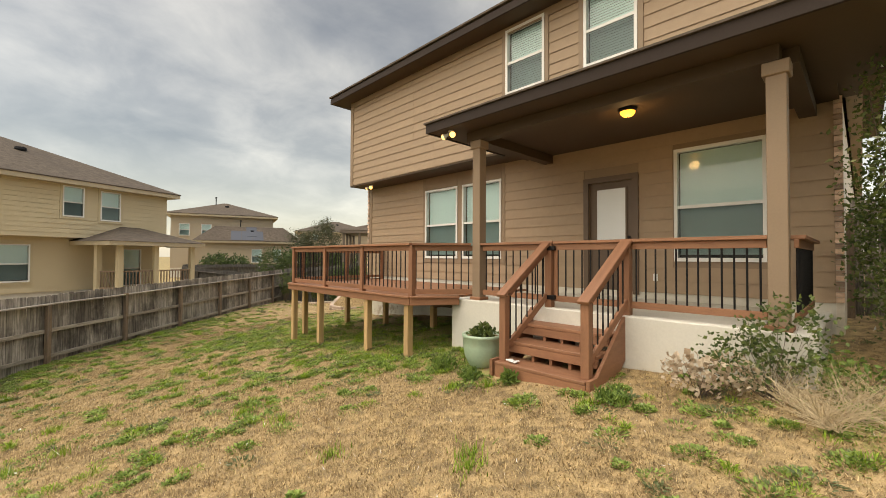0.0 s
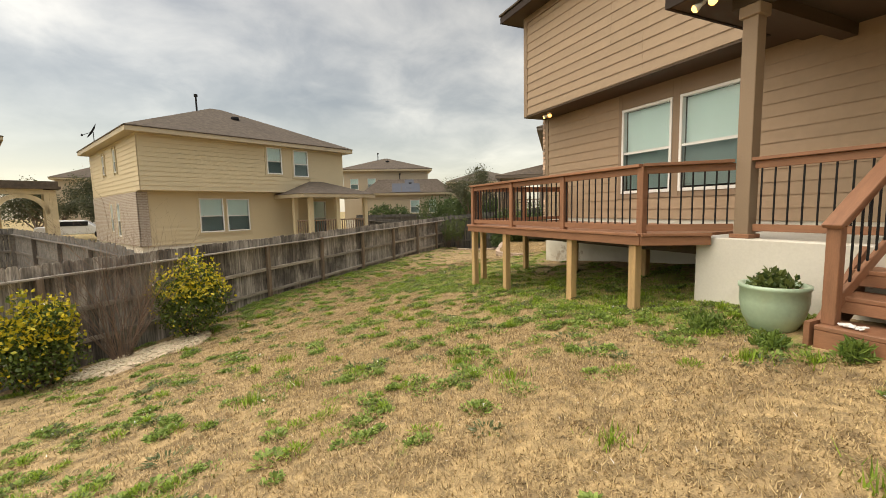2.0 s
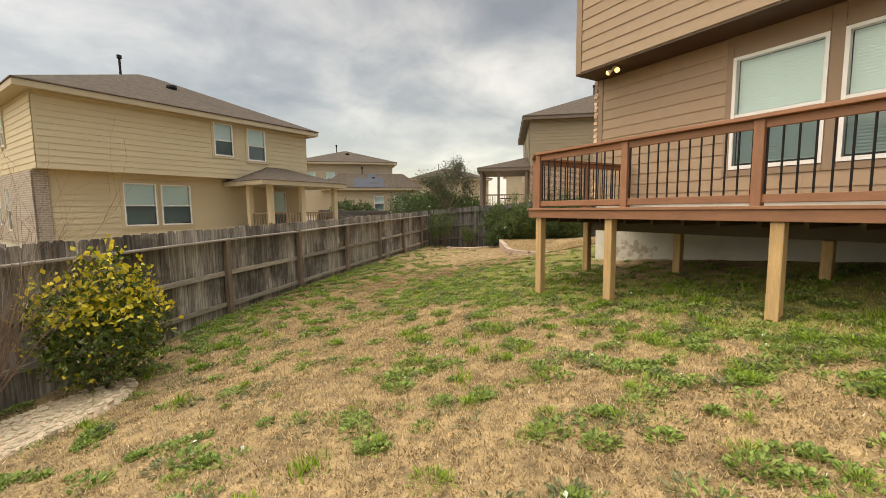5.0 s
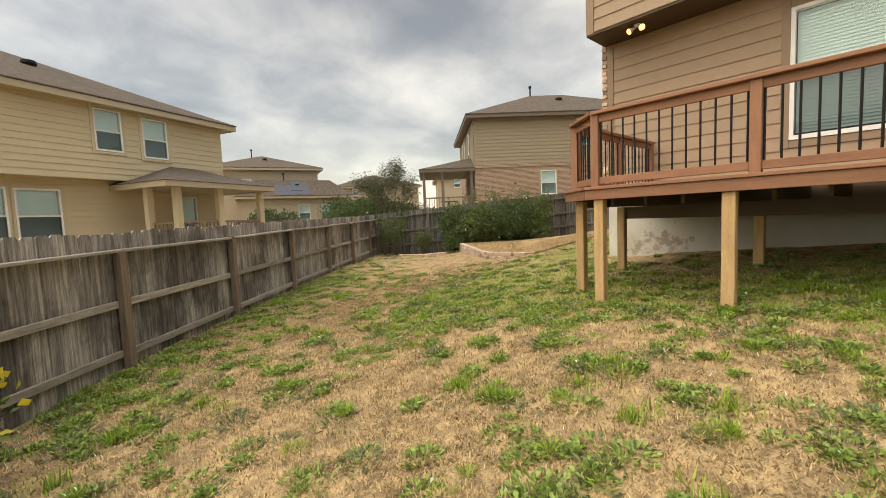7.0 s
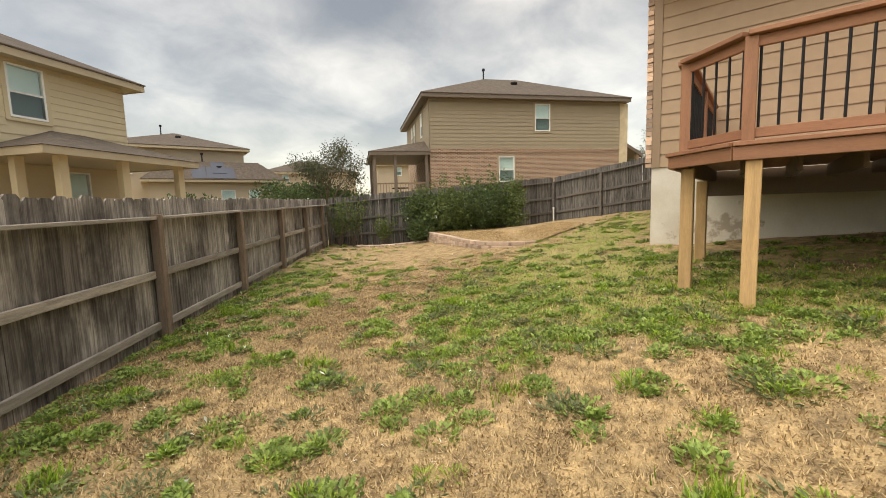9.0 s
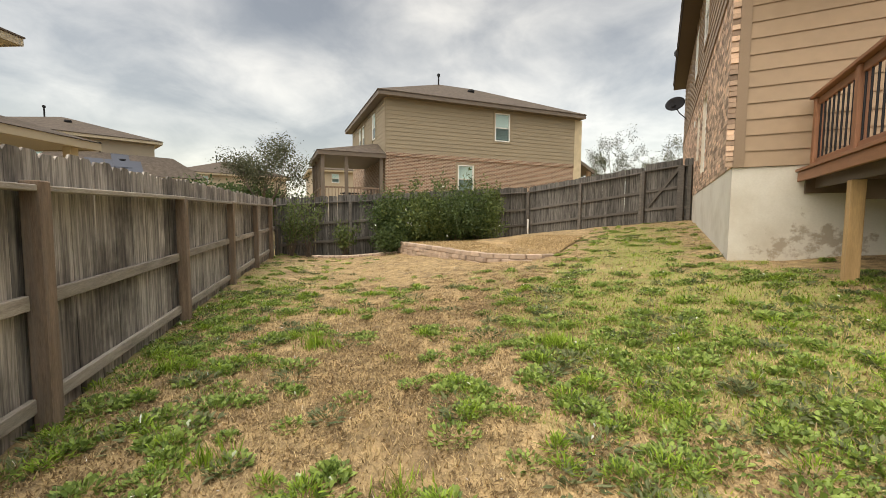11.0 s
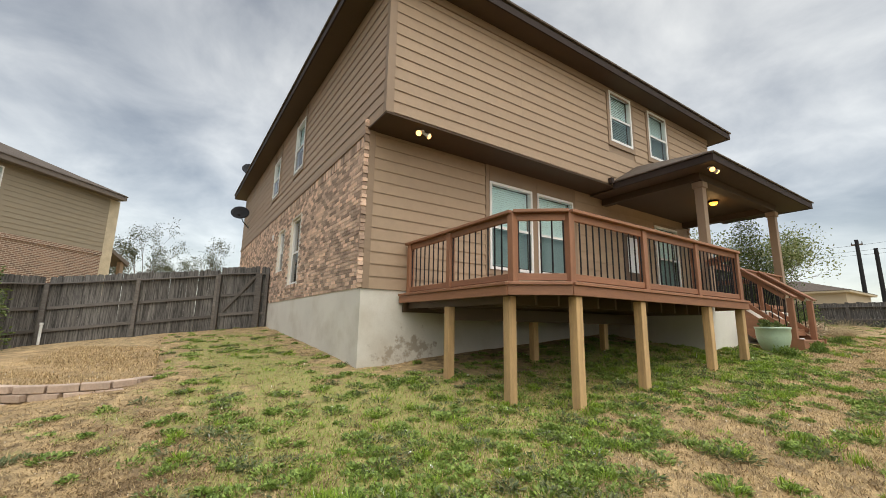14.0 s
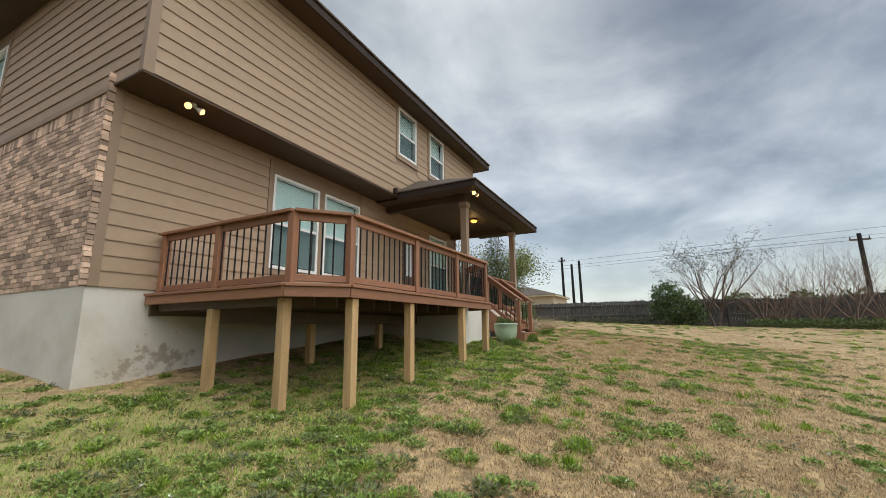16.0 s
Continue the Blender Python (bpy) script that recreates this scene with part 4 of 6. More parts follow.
for ob in bpy.data.objects:
    if ob.name.startswith("garden_gate"):
        sloped("brace", (15.0 - 0.05, 12.25, 0.75), (14.62 - 0.05, 11.45, 1.85), 0.036, 0.085, FENCEDH, ob)
        ob["category"] = "gate"
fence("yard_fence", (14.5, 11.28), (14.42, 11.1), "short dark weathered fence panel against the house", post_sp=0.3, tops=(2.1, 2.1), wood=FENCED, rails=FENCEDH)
# back boundary, far from the walk
fence("side_fence", (8.3, 0.30), (8.1, -5.6), "weathered wooden fence beside the house", 1.75, picks=False, side=1)
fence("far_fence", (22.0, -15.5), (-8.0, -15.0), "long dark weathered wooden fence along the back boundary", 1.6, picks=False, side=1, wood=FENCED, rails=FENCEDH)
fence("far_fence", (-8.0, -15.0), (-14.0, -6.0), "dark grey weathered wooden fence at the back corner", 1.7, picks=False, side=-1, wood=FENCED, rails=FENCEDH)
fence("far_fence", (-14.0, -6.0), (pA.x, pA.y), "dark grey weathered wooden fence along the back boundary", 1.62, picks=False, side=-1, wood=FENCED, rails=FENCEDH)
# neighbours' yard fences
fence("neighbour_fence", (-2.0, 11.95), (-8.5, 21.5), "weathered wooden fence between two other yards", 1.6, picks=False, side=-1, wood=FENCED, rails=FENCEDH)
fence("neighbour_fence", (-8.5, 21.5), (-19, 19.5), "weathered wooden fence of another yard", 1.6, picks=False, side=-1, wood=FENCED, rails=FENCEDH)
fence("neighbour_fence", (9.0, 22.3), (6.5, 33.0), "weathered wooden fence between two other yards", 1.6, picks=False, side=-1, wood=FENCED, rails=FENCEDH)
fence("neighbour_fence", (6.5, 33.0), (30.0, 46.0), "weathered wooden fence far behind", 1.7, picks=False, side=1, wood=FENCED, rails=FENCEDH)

# ---- neighbouring houses ----
def quad_uv(me, scale=1.0):
    uv = me.uv_layers.new(name="UVMap")
    for p in me.polygons:
        n = p.normal
        for li in p.loop_indices:
            v = me.vertices[me.loops[li].vertex_index].co
            u = v.y if abs(n.x) > abs(n.y) else v.x
            uv.data[li].uv = (u, v.z)


def neighbour(name, label, x, y, yaw, w, dep, zb, zm, ze, siding, trim, roof_rise, rear, side=(), brick=None, brick_side_only=True, over=0.45, jetty=0.0, laps=True, porch=None, mats_side=None):
    """A two-storey house. Local x runs along the rear wall to the right, y goes away from the viewer. rear and side: windows (s, z, w, h)."""
    h = thing(name, label, "house", at=(x, y, 0))
    M = rot(x, y, 0, yaw)
    low_r = [(s, s + ww, z, z + hh) for s, z, ww, hh in rear if z < zm - 0.5]
    up_r = [(s, s + ww, z, z + hh) for s, z, ww, hh in rear if z >= zm - 0.5]
    low_s = [(s, s + ww, z, z + hh) for s, z, ww, hh in side if z < zm - 0.5]
    up_s = [(s, s + ww, z, z + hh) for s, z, ww, hh in side if z >= zm - 0.5]

    def shell(y0, z0, z1, rear_holes, side_holes):
        """The body of a storey, its rear and side faces cut open for the windows."""
        g = Geo().box(0.25, w, y0 + 0.25, dep, z0, z1)
        for holes, lo, hi, rear_face in ((rear_holes, 0.25, w, True), (side_holes, y0, dep, False)):
            cuts_at = sorted({lo, hi, *[v for q in holes for v in q[:2] if lo < v < hi]})
            for a, b in zip(cuts_at, cuts_at[1:]):
                z = z0
                for c0, c1 in sorted((q[2], q[3]) for q in holes if q[0] < (a + b) / 2 < q[1]) + [(z1, z1)]:
                    if c0 > z:
                        g.box(a, b, y0, y0 + 0.25, z, c0) if rear_face else g.box(0, 0.25, a, b, z, c0)
                    z = c1
        return g

    lower = part("wall_lower", shell(jetty, zb, zm, low_r, low_s), brick if brick and not brick_side_only else siding, h)
    quad_uv(lower.data)
    upper = part("wall_upper", shell(0, zm, ze, up_r, up_s), siding, h)
    kids = [lower, upper, part("foundation", Geo().box(0.03, w - 0.03, jetty + 0.03, dep - 0.03, zb - 2.5, zb), STUCCO, h)]
    if brick and brick_side_only:
        for b0, b1, b2 in ((-0.06, -0.002, -0.06), (w + 0.002, w + 0.06, 0.1)):
            g = Geo()
            edges = sorted({jetty + b2, dep - 0.1, *[v for q in low_s for v in q[:2]]} if b0 < 0 else {jetty + b2, dep - 0.1})
            for a, b in zip(edges, edges[1:]):
                z = zb
                for c0, c1 in sorted((q[2], q[3]) for q in low_s if b0 < 0 and q[0] < (a + b) / 2 < q[1]) + [(zm - 0.05, zm)]:
                    if c0 > z:
                        g.box(b0, b1, a, b, z, c0)
                    z = c1
            if b0 < 0:
                g.box(-0.06, 0.35, jetty - 0.06, jetty - 0.002, zb, zm - 0.05)
            sb = part("brick_side", g, brick, h)
            quad_uv(sb.data)
            kids.append(sb)
    if laps:
        for wall, zz0, zz1, yy in ((upper, zm, ze - 0.1, 0.0),) + (((lower, zb, zm, jetty),) if not (brick and not brick_side_only) else ()):
            g = Geo()
            z = zz0
            while z < zz1:
                t = min(z + LAP, zz1)
                def free(lo, hi, holes):
                    at_ = lo
                    for c0, c1 in sorted((q[0] - 0.1, q[1] + 0.1) for q in holes if q[2] - 0.1 < t - 0.02 and q[3] + 0.1 > z + 0.02):
                        if c0 > at_:
                            yield at_, c0
                        at_ = c1
                    if hi > at_:
                        yield at_, hi

                for a, b in free(0.37 if zz0 == zb and brick else 0, w, up_r if wall is upper else low_r):
                    k = len(g.v)
                    g.v += [(a, yy - 0.03, z), (b, yy - 0.03, z), (b, yy - 0.012, t), (a, yy - 0.012, t), (a, yy, z), (b, yy, z)]
                    g.f += [(k, k + 1, k + 2, k + 3), (k, k + 4, k + 5, k + 1)]
                if wall is upper:
                    for sx, o in ((0, -1), (w, 1)):
                        for a, b in free(0, dep, up_s if o < 0 else ()):
                            k = len(g.v)
                            g.v += [(sx + o * 0.03, a, z), (sx + o * 0.03, b, z), (sx + o * 0.012, b, t), (sx + o * 0.012, a, t), (sx, a, z), (sx, b, z)]
                            g.f += [(k, k + 1, k + 2, k + 3), (k, k + 4, k + 5, k + 1)]
                z += LAP
            kids.append(tagged(part("siding", g, siding, h), kind="stuff"))
    kids.append(part("soffit", Geo().box(-over + 0.02, w + over - 0.02, -over + 0.02, dep + over - 0.02, ze, ze + 0.03), trim, h))
    kids.append(part("fascia", Geo().box(-over, w + over, -over, -over + 0.03, ze - 0.02, ze + 0.17).box(-over, w + over, dep + over - 0.03, dep + over, ze - 0.02, ze + 0.17).box(-over, -over + 0.03, -over + 0.03, dep + over - 0.03, ze - 0.02, ze + 0.17).box(w + over - 0.03, w + over, -over + 0.03, dep + over - 0.03, ze - 0.02, ze + 0.17), trim, h))
    kids.append(hip("roof", -over, w + over, -over, dep + over, ze + 0.215, roof_rise, SHINGLE, h))
    # roof vent and pipe
    kids.append(part("roof_vent", Geo().lathe([(0.0, 0.2), (0.2, 0.18), (0.22, 0.08), (0.16, 0), (0.14, -0.3)], 12, (w * 0.52, dep * 0.30, ze + 0.2 + roof_rise * 0.62)), GUTTER, h))
    kids.append(part("vent_pipe", Geo().tube((w * 0.40, dep * 0.5, ze + roof_rise * 0.8), (w * 0.40, dep * 0.5, ze + roof_rise + 0.75), 0.05, 0.05, 8).tube((w * 0.40, dep * 0.5, ze + roof_rise + 0.72), (w * 0.40, dep * 0.5, ze + roof_rise + 0.86), 0.1, 0.1, 8), GUTTER, h))
    for k in kids:
        k.matrix_parent_inverse = Matrix.Identity(4)
    hm = Matrix.Rotation(radians(yaw), 4, "Z")
    for s, z, ww, hh in rear:
        yy = jetty if z < zm - 0.5 else 0
        wi = window(h, Matrix.Translation((s, yy, z)), ww, hh, "white window with a pale blind", 0.95, slats=False)
        wi.matrix_parent_inverse = Matrix.Identity(4)
        tr = part("window_trim", Geo().box(s - 0.1, s - 0.005, yy - 0.04, yy, z - 0.1, z + hh + 0.1).box(s + ww + 0.005, s + ww + 0.1, yy - 0.04, yy, z - 0.1, z + hh + 0.1).box(s - 0.005, s + ww + 0.005, yy - 0.04, yy, z - 0.1, z - 0.012).box(s - 0.005, s + ww + 0.005, yy - 0.04, yy, z + hh + 0.012, z + hh + 0.1), siding if trim is not OLIVET else OLIVE, h)
        tr.matrix_parent_inverse = Matrix.Identity(4)
    for s, z, ww, hh in side:
        m2 = Matrix.Translation((0, s + ww, z)) @ Matrix.Rotation(radians(-90), 4, "Z")
        wi = window(h, m2, ww, hh, "white side window", 0.95, slats=False)
        wi.matrix_parent_inverse = Matrix.Identity(4)
        tr = part("window_trim", Geo().box(-0.065, 0, s - 0.09, s - 0.005, z - 0.1, z + hh + 0.1).box(-0.065, 0, s + ww + 0.005, s + ww + 0.09, z - 0.1, z + hh + 0.1), siding, h)
        tr.matrix_parent_inverse = Matrix.Identity(4)
    if porch:
        (x0, x1, y0, pz, posts, front) = porch
        y1 = jetty
        ks = [part("porch_soffit", Geo().box(x0 - 0.3, x1 + 0.3, y0 - 0.3, y1, pz, pz + 0.03), trim, h),
              part("porch_fascia", Geo().box(x0 - 0.33, x1 + 0.33, y0 - 0.33, y0 - 0.3, pz - 0.03, pz + 0.16).box(x0 - 0.33, x0 - 0.3, y0 - 0.3, y1, pz - 0.03, pz + 0.16).box(x1 + 0.3, x1 + 0.33, y0 - 0.3, y1, pz - 0.03, pz + 0.16), trim, h),
              part("porch_floor", Geo().box(x0, x1, y0, y1, zb - 1.2, zb - 0.05), SLAB, h)]
        g = Geo()
        a, b, c = x0 - 0.36, x1 + 0.36, y0 - 0.36
        dd = (y1 - c)
        xm0, xm1 = a + dd * 0.9, b - dd * 0.9
        if xm0 > xm1:
            xm0 = xm1 = (a + b) / 2
        zt = pz + 0.17
        rise = front
        g.v = [(a, c, zt), (b, c, zt), (b, y1, zt), (a, y1, zt), (xm0, y1, zt + rise), (xm1, y1, zt + rise)]
        g.f = [(3, 2, 1, 0), (0, 1, 5, 4), (1, 2, 5), (3, 0, 4), (2, 3, 4, 5)]
        ks.append(part("porch_roof", g, SHINGLE, h))
        for px, py in posts:
            ks.append(part("porch_post", Geo().box(px - 0.11, px + 0.11, py - 0.11, py + 0.11, zb - 0.05, pz), siding if trim is not OLIVET else OLIVET, h, bevel=0.01))
        for (ax, ay), (bx, by) in zip(posts, posts[1:]):
            d = Vector((bx - ax, by - ay, 0))
            n = max(2, int(d.length / 0.14))
            for zz in (zb + 0.1, zb + 0.85):
                ks.append(part("porch_rail", Geo().box(0.12, d.length - 0.12, -0.03, 0.03, zz, zz + 0.07, Matrix.Translation((ax, ay, 0)) @ Matrix.Rotation(math.atan2(d.y, d.x), 4, "Z")), FPOST, h))
            stick = Geo().box(-0.018, 0.018, -0.018, 0.018, zb + 0.17, zb + 0.85).mesh("baluster")
            for i in range(1, n):
                c0 = Vector((ax, ay, 0)) + d * i / n
                ks.append(place(part("baluster", stick, FPOST, h), Matrix.Translation((c0.x, c0.y, 0))))
        for k in ks:
            k.matrix_parent_inverse = Matrix.Identity(4)
    h.matrix_basis = rot(x, y, 0, yaw)
    return h


n1 = neighbour("neighbour_house", "cream two-storey lap-sided house with hip roof and porch", -4.83, 22.6, 25, 10.2, 9.6, -0.05, 2.36, 4.74, YELLOW, CREAM, 2.35,
               [(2.36, 0.42, 1.08, 1.62), (3.6, 0.42, 1.1, 1.6), (5.52, 3.30, 0.82, 1.38), (7.0, 3.22, 0.88, 1.42), (8.35, -0.0, 0.9, 1.9)],
               [(3.5, 3.35, 0.5, 1.1), (5.9, 3.4, 0.5, 0.95), (3.6, 0.3, 0.6, 1.6), (5.0, 0.5, 0.5, 1.4)], brick=NBRICK2, jetty=0.55,
               porch=(6.4, 10.3, -2.1, 2.05, [(6.4, -1.0), (6.7, -2.0), (8.3, -2.0), (10.2, -2.0)], 0.95))
n3 = neighbour("neighbour_house", "olive-brown two-storey house with red brick lower storey", 17.14, 23.95, -40, 11.5, 9.2, 0.6, 3.62, 6.25, OLIVE, OLIVET, 2.3,
               [(6.1, 4.57, 0.93, 1.52), (3.9, 1.75, 0.93, 1.42)],
               [(2.0, 4.6, 0.8, 1.35), (4.9, 4.6, 0.7, 1.3), (6.0, 4.6, 0.7, 1.3)], brick=NBRICK, brick_side_only=False, jetty=0.0)
far_a = neighbour("neighbour_house", "tan two-storey house far behind the fence", 8.4, 47.4, -17, 9.3, 9.0, 0.4, 3.2, 5.6, TANW, CREAM, 1.7,
                  [(0.7, 3.6, 0.9, 1.2), (2.6, 3.6, 0.9, 1.2)], (), laps=False)
far_a2 = neighbour("neighbour_house", "low tan wing with solar panels on its roof", 10.2, 44.6, -17, 9.0, 2.6, 0.2, 2.6, 2.9, TANW, CREAM, 1.5,
                   [(4.6, 0.9, 1.0, 1.4), (6.6, 0.9, 0.8, 1.4)], (), laps=False)
far_b = neighbour("neighbour_house", "tan house far behind the shrubs", 25.5, 56.5, -25, 11.0, 10.0, 1.0, 3.8, 5.0, TANW, CREAM, 1.9, [(2.0, 4.0, 0.8, 0.9)], (), laps=False)
far_c = neighbour("neighbour_house", "tan house in the distance", 33.0, 45.0, -40, 11.0, 10.0, 1.2, 4.0, 5.4, TANW, CREAM, 1.8, [(2.0, 4.2, 0.8, 1.0), (5.0, 4.2, 0.8, 1.0)], (), laps=False)
far_d = neighbour("neighbour_house", "limestone house with an arched porch across the street", -23.0, 29.0, 25, 10.2, 9.0, 0.0, 2.6, 5.7, LIME, CREAM, 1.8, [(7.0, 3.4, 0.9, 1.3)], (), laps=False)
far_e = neighbour("neighbour_house", "pale house in the distance across the street", -21.0, 62.0, 10, 14.0, 9.0, 0.8, 3.4, 5.6, TANW, CREAM, 2.2, [(8.0, 3.8, 0.9, 1.2), (11.0, 3.8, 0.9, 1.2)], (), laps=False)
far_f = neighbour("neighbour_house", "low house with a tan roof behind the back fence", 25.2, -40.0, 180, 13.0, 9.0, 0.6, 3.0, 4.2, TANW, CREAM, 1.5, [(8.0, 1.2, 0.9, 1.0)], (), laps=False)
# arch on the limestone house
g = Geo()
for i in range(13):
    a0, a1 = math.pi * i / 13, math.pi * (i + 1) / 13
    for r0, r1 in ((0.95, 1.2),):
        c = lambda a, r: (11.0 + 0.0 + r * math.cos(a), -1.2, 1.5 + r * math.sin(a))
        k = len(g.v)
        g.v += [c(a0, r0), c(a1, r0), c(a1, r1), c(a0, r1)] + [(x, -0.8, z) for x, y, z in (c(a0, r0), c(a1, r0), c(a1, r1), c(a0, r1))]
        g.f += [(k, k + 1, k + 2, k + 3), (k, k + 4, k + 5, k + 1), (k + 3, k + 2, k + 6, k + 7)]
g.box(9.6, 10.05, -1.2, 0.0, -0.2, 2.9).box(11.95, 12.5, -1.2, 0.0, -0.2, 2.9).box(10.05, 11.95, -1.2, -0.8, 2.65, 2.95)
ob = part("arched_porch", g, LIME, far_d, "limestone arch")
ob.matrix_parent_inverse = Matrix.Identity(4)
ob = part("porch_roof", Geo().box(9.4, 12.7, -1.5, 0.0, 2.95, 3.1).prism([(9.5, -1.4), (12.6, -1.4), (12.6, 0), (9.5, 0)], 3.1, 3.4), SHINGLE, far_d)
ob.matrix_parent_inverse = Matrix.Identity(4)
# solar panels
for k, (a, b) in enumerate(((3.2, 0.0), (4.2, 0.0), (5.2, 0.0), (4.6, 0.8))):
    ob = part("solar_panel", Geo().box(-0.48, 0.48, -0.75, 0.75, 0, 0.04), mat("solar_glass", (0.03, 0.035, 0.05), 0.1, 4, 0.45, 0.0), far_a2, "dark glossy solar panel")
    ob.matrix_parent_inverse = Matrix.Identity(4)
    ob.matrix_basis = Matrix.Translation((a, 0.15 + b * 0.6, 3.62 + b * 0.55)) @ Matrix.Rotation(radians(40), 4, "X")
# rear porch and right end of the brick house
M3 = Matrix.Identity(4)
def on3(name, g, m, bevel=0.0, label=""):
    ob = part(name, g, m, n3, label, bevel=bevel)
    ob.matrix_parent_inverse = Matrix.Identity(4)
    return ob
on3("porch_soffit", Geo().box(-3.2, -0.02, -0.1, 5.2, 3.3, 3.34), OLIVET)
on3("porch_fascia", Geo().box(-3.25, 0.0, -0.13, -0.1, 3.27, 3.47).box(-3.25, -3.2, -0.1, 5.2, 3.27, 3.47), OLIVET)
g = Geo()
g.v = [(-3.28, -0.16, 3.475), (0.0, -0.16, 3.475), (0.0, 5.3, 3.475), (-3.28, 5.3, 3.475), (-0.04, 1.6, 4.25), (-0.04, 3.6, 4.25)]
g.f = [(3, 2, 1, 0), (0, 1, 4), (3, 0, 4, 5), (2, 3, 5), (1, 2, 5, 4)]
on3("porch_roof", g, SHINGLE)
for px, py in ((-3.0, 0.1), (-3.0, 1.6), (-3.0, 3.2), (-3.0, 4.9), (-1.9, 0.1), (-0.2, 0.1)):
    on3("porch_post", Geo().box(px - 0.08, px + 0.08, py - 0.08, py + 0.08, 0.9, 3.3), OLIVET, 0.01)
on3("porch_floor", Geo().box(-3.1, -0.02, -0.02, 5.0, 0.6, 0.9).box(-3.0, -0.03, 0.1, 4.9, -0.6, 0.6), SLAB)
on3("porch_rail", Geo().box(-2.9, -0.3, 0.07, 0.13, 1.75, 1.83), FPOST)
on3("porch_rail", Geo().box(-3.03, -2.97, 0.2, 4.8, 1.75, 1.83), FPOST)
stick = Geo().box(-0.015, 0.015, -0.015, 0.015, 0.9, 1.75).mesh("baluster")
for i in range(18):
    place(on3("baluster", stick, FPOST), Matrix.Translation((-2.88 + i * 0.15, 0.1, 0)))
    place(on3("baluster", stick, FPOST), Matrix.Translation((-3.0, 0.27 + i * 0.25, 0)))
on3("porch_table", Geo().lathe([(0, 0.72), (0.5, 0.72), (0.5, 0.68), (0.04, 0.66), (0.04, 0.02), (0.25, 0.0)], 16, (-1.5, 1.6, 0.9)), GUTTER)
on3("limestone_end", Geo().box(11.515, 12.1, 0.05, 6.0, 0.2, 6.24), LIME, 0.0, "pale limestone end wall")
quad_uv(on3("soldier_course", Geo().box(-0.01, 11.5, -0.045, -0.002, 3.42, 3.61), NBRICK).data)
g = Geo()
g.v = [(12.1, 0.3, 4.05), (13.4, 0.3, 3.35), (13.4, 3.5, 3.35), (12.1, 3.5, 4.05), (12.1, 0.3, 3.85), (13.4, 0.3, 3.15), (13.4, 3.5, 3.15), (12.1, 3.5, 3.85)]
g.f = [(0, 1, 2, 3), (7, 6, 5, 4), (0, 4, 5, 1), (1, 5, 6, 2), (3, 2, 6, 7)]
on3("entry_roof", g, OLIVET)
on3("entry_post", Geo().box(13.0, 13.2, 0.4, 0.6, 0.2, 3.35), TRIM)

# ---- brick veneer on the house's side, nearest bricks singly ----
BW, BH, BG = 0.194, 0.0605, 0.0095
brick_mesh = Geo().box(0, BW, -0.012, 0.05, 0, BH).mesh("brick")
brick_mesh.materials.append(BRICK)
half_mesh = Geo().box(0, BW / 2 - BG / 2, -0.012, 0.05, 0, BH).mesh("brick_half")
half_mesh.materials.append(BRICK)
side_len = HXE - HX
rest = Geo()
rng = random.Random(5)
row, z, singles = 0, ZF + 0.012, 0
while z < SZ - 0.21:
    s = 0.0
    first = True
    while s < side_len - 0.1:
        w = (BW - BG) / 2 if first and row % 2 else BW
        first = False
        xa = HX + s
        # openings, given from the front end
        f0, f1 = HXE - (xa + w), HXE - xa
        hit = any(f0 < b and f1 > a and z < d and z + BH > c for a, b, c, d in SIDEB)
        if not hit:
            out = rng.uniform(-0.003, 0.003)
            if s < 1.75 and singles < 300:
                ob = part("brick", brick_mesh if w == BW else half_mesh, BRICK, wl_sbr)
                place(ob, Matrix.Translation((xa + w, HY1 + 0.0 + out, z)) @ Matrix.Rotation(math.pi, 4, "Z"))
                singles += 1
            else:
                rest.box(xa, xa + w, HY1 - 0.03, HY1 + 0.012 + out, z, z + BH)
        s += w + BG
    z += BH + BG
    row += 1
s = 0.0
soldiers = Geo()
while s < side_len - 0.06:
    soldiers.box(HX + s, HX + s + BH, HY1 - 0.03, HY1 + 0.018 + rng.uniform(-0.003, 0.003), SZ - 0.205, SZ - 0.025)
    s += BH + BG
# window heads and sills in brick
for a, b, c, d in SIDEB:
    for k in range(int((b - a) / 0.07)):
        soldiers.box(HXE - b + k * 0.07, HXE - b + k * 0.07 + BH, HY1 - 0.03, HY1 + 0.03, c - 0.1, c - 0.012)
tagged(part("bricks", rest, BRICKS, wl_sbr), kind="stuff")
tagged(part("soldier_bricks", soldiers, BRICKS, wl_sbr), kind="stuff")
# toothed brick edge seen at the rear corners
tooth = Geo()
for yy in (HY1, HYL):
    for k in range(int((SZ + 0.2 - ZF) / 0.07)):
        tooth.box(HX - 0.035 - 0.018 * (k % 2), HX, yy + (0.001 if yy == HY1 else -0.085), yy + (0.085 if yy == HY1 else -0.001), ZF + 0.012 + k * 0.07, ZF + 0.012 + k * 0.07 + BH)
tagged(part("corner_bricks", tooth, BRICKS, wl_sbr), kind="stuff")
part("brick_return", Geo().box(HX + 0.0, HXE, HYL - 0.08, HYL - 0.001, -0.3, SZ), MORTAR, house)

# ---- fixtures on the house ----
BULB = glow_mat("lit_bulb", (1.0, 0.52, 0.16), 2.1)
AMBER = glow_mat("amber_glass", (1.0, 0.46, 0.06), 1.6)


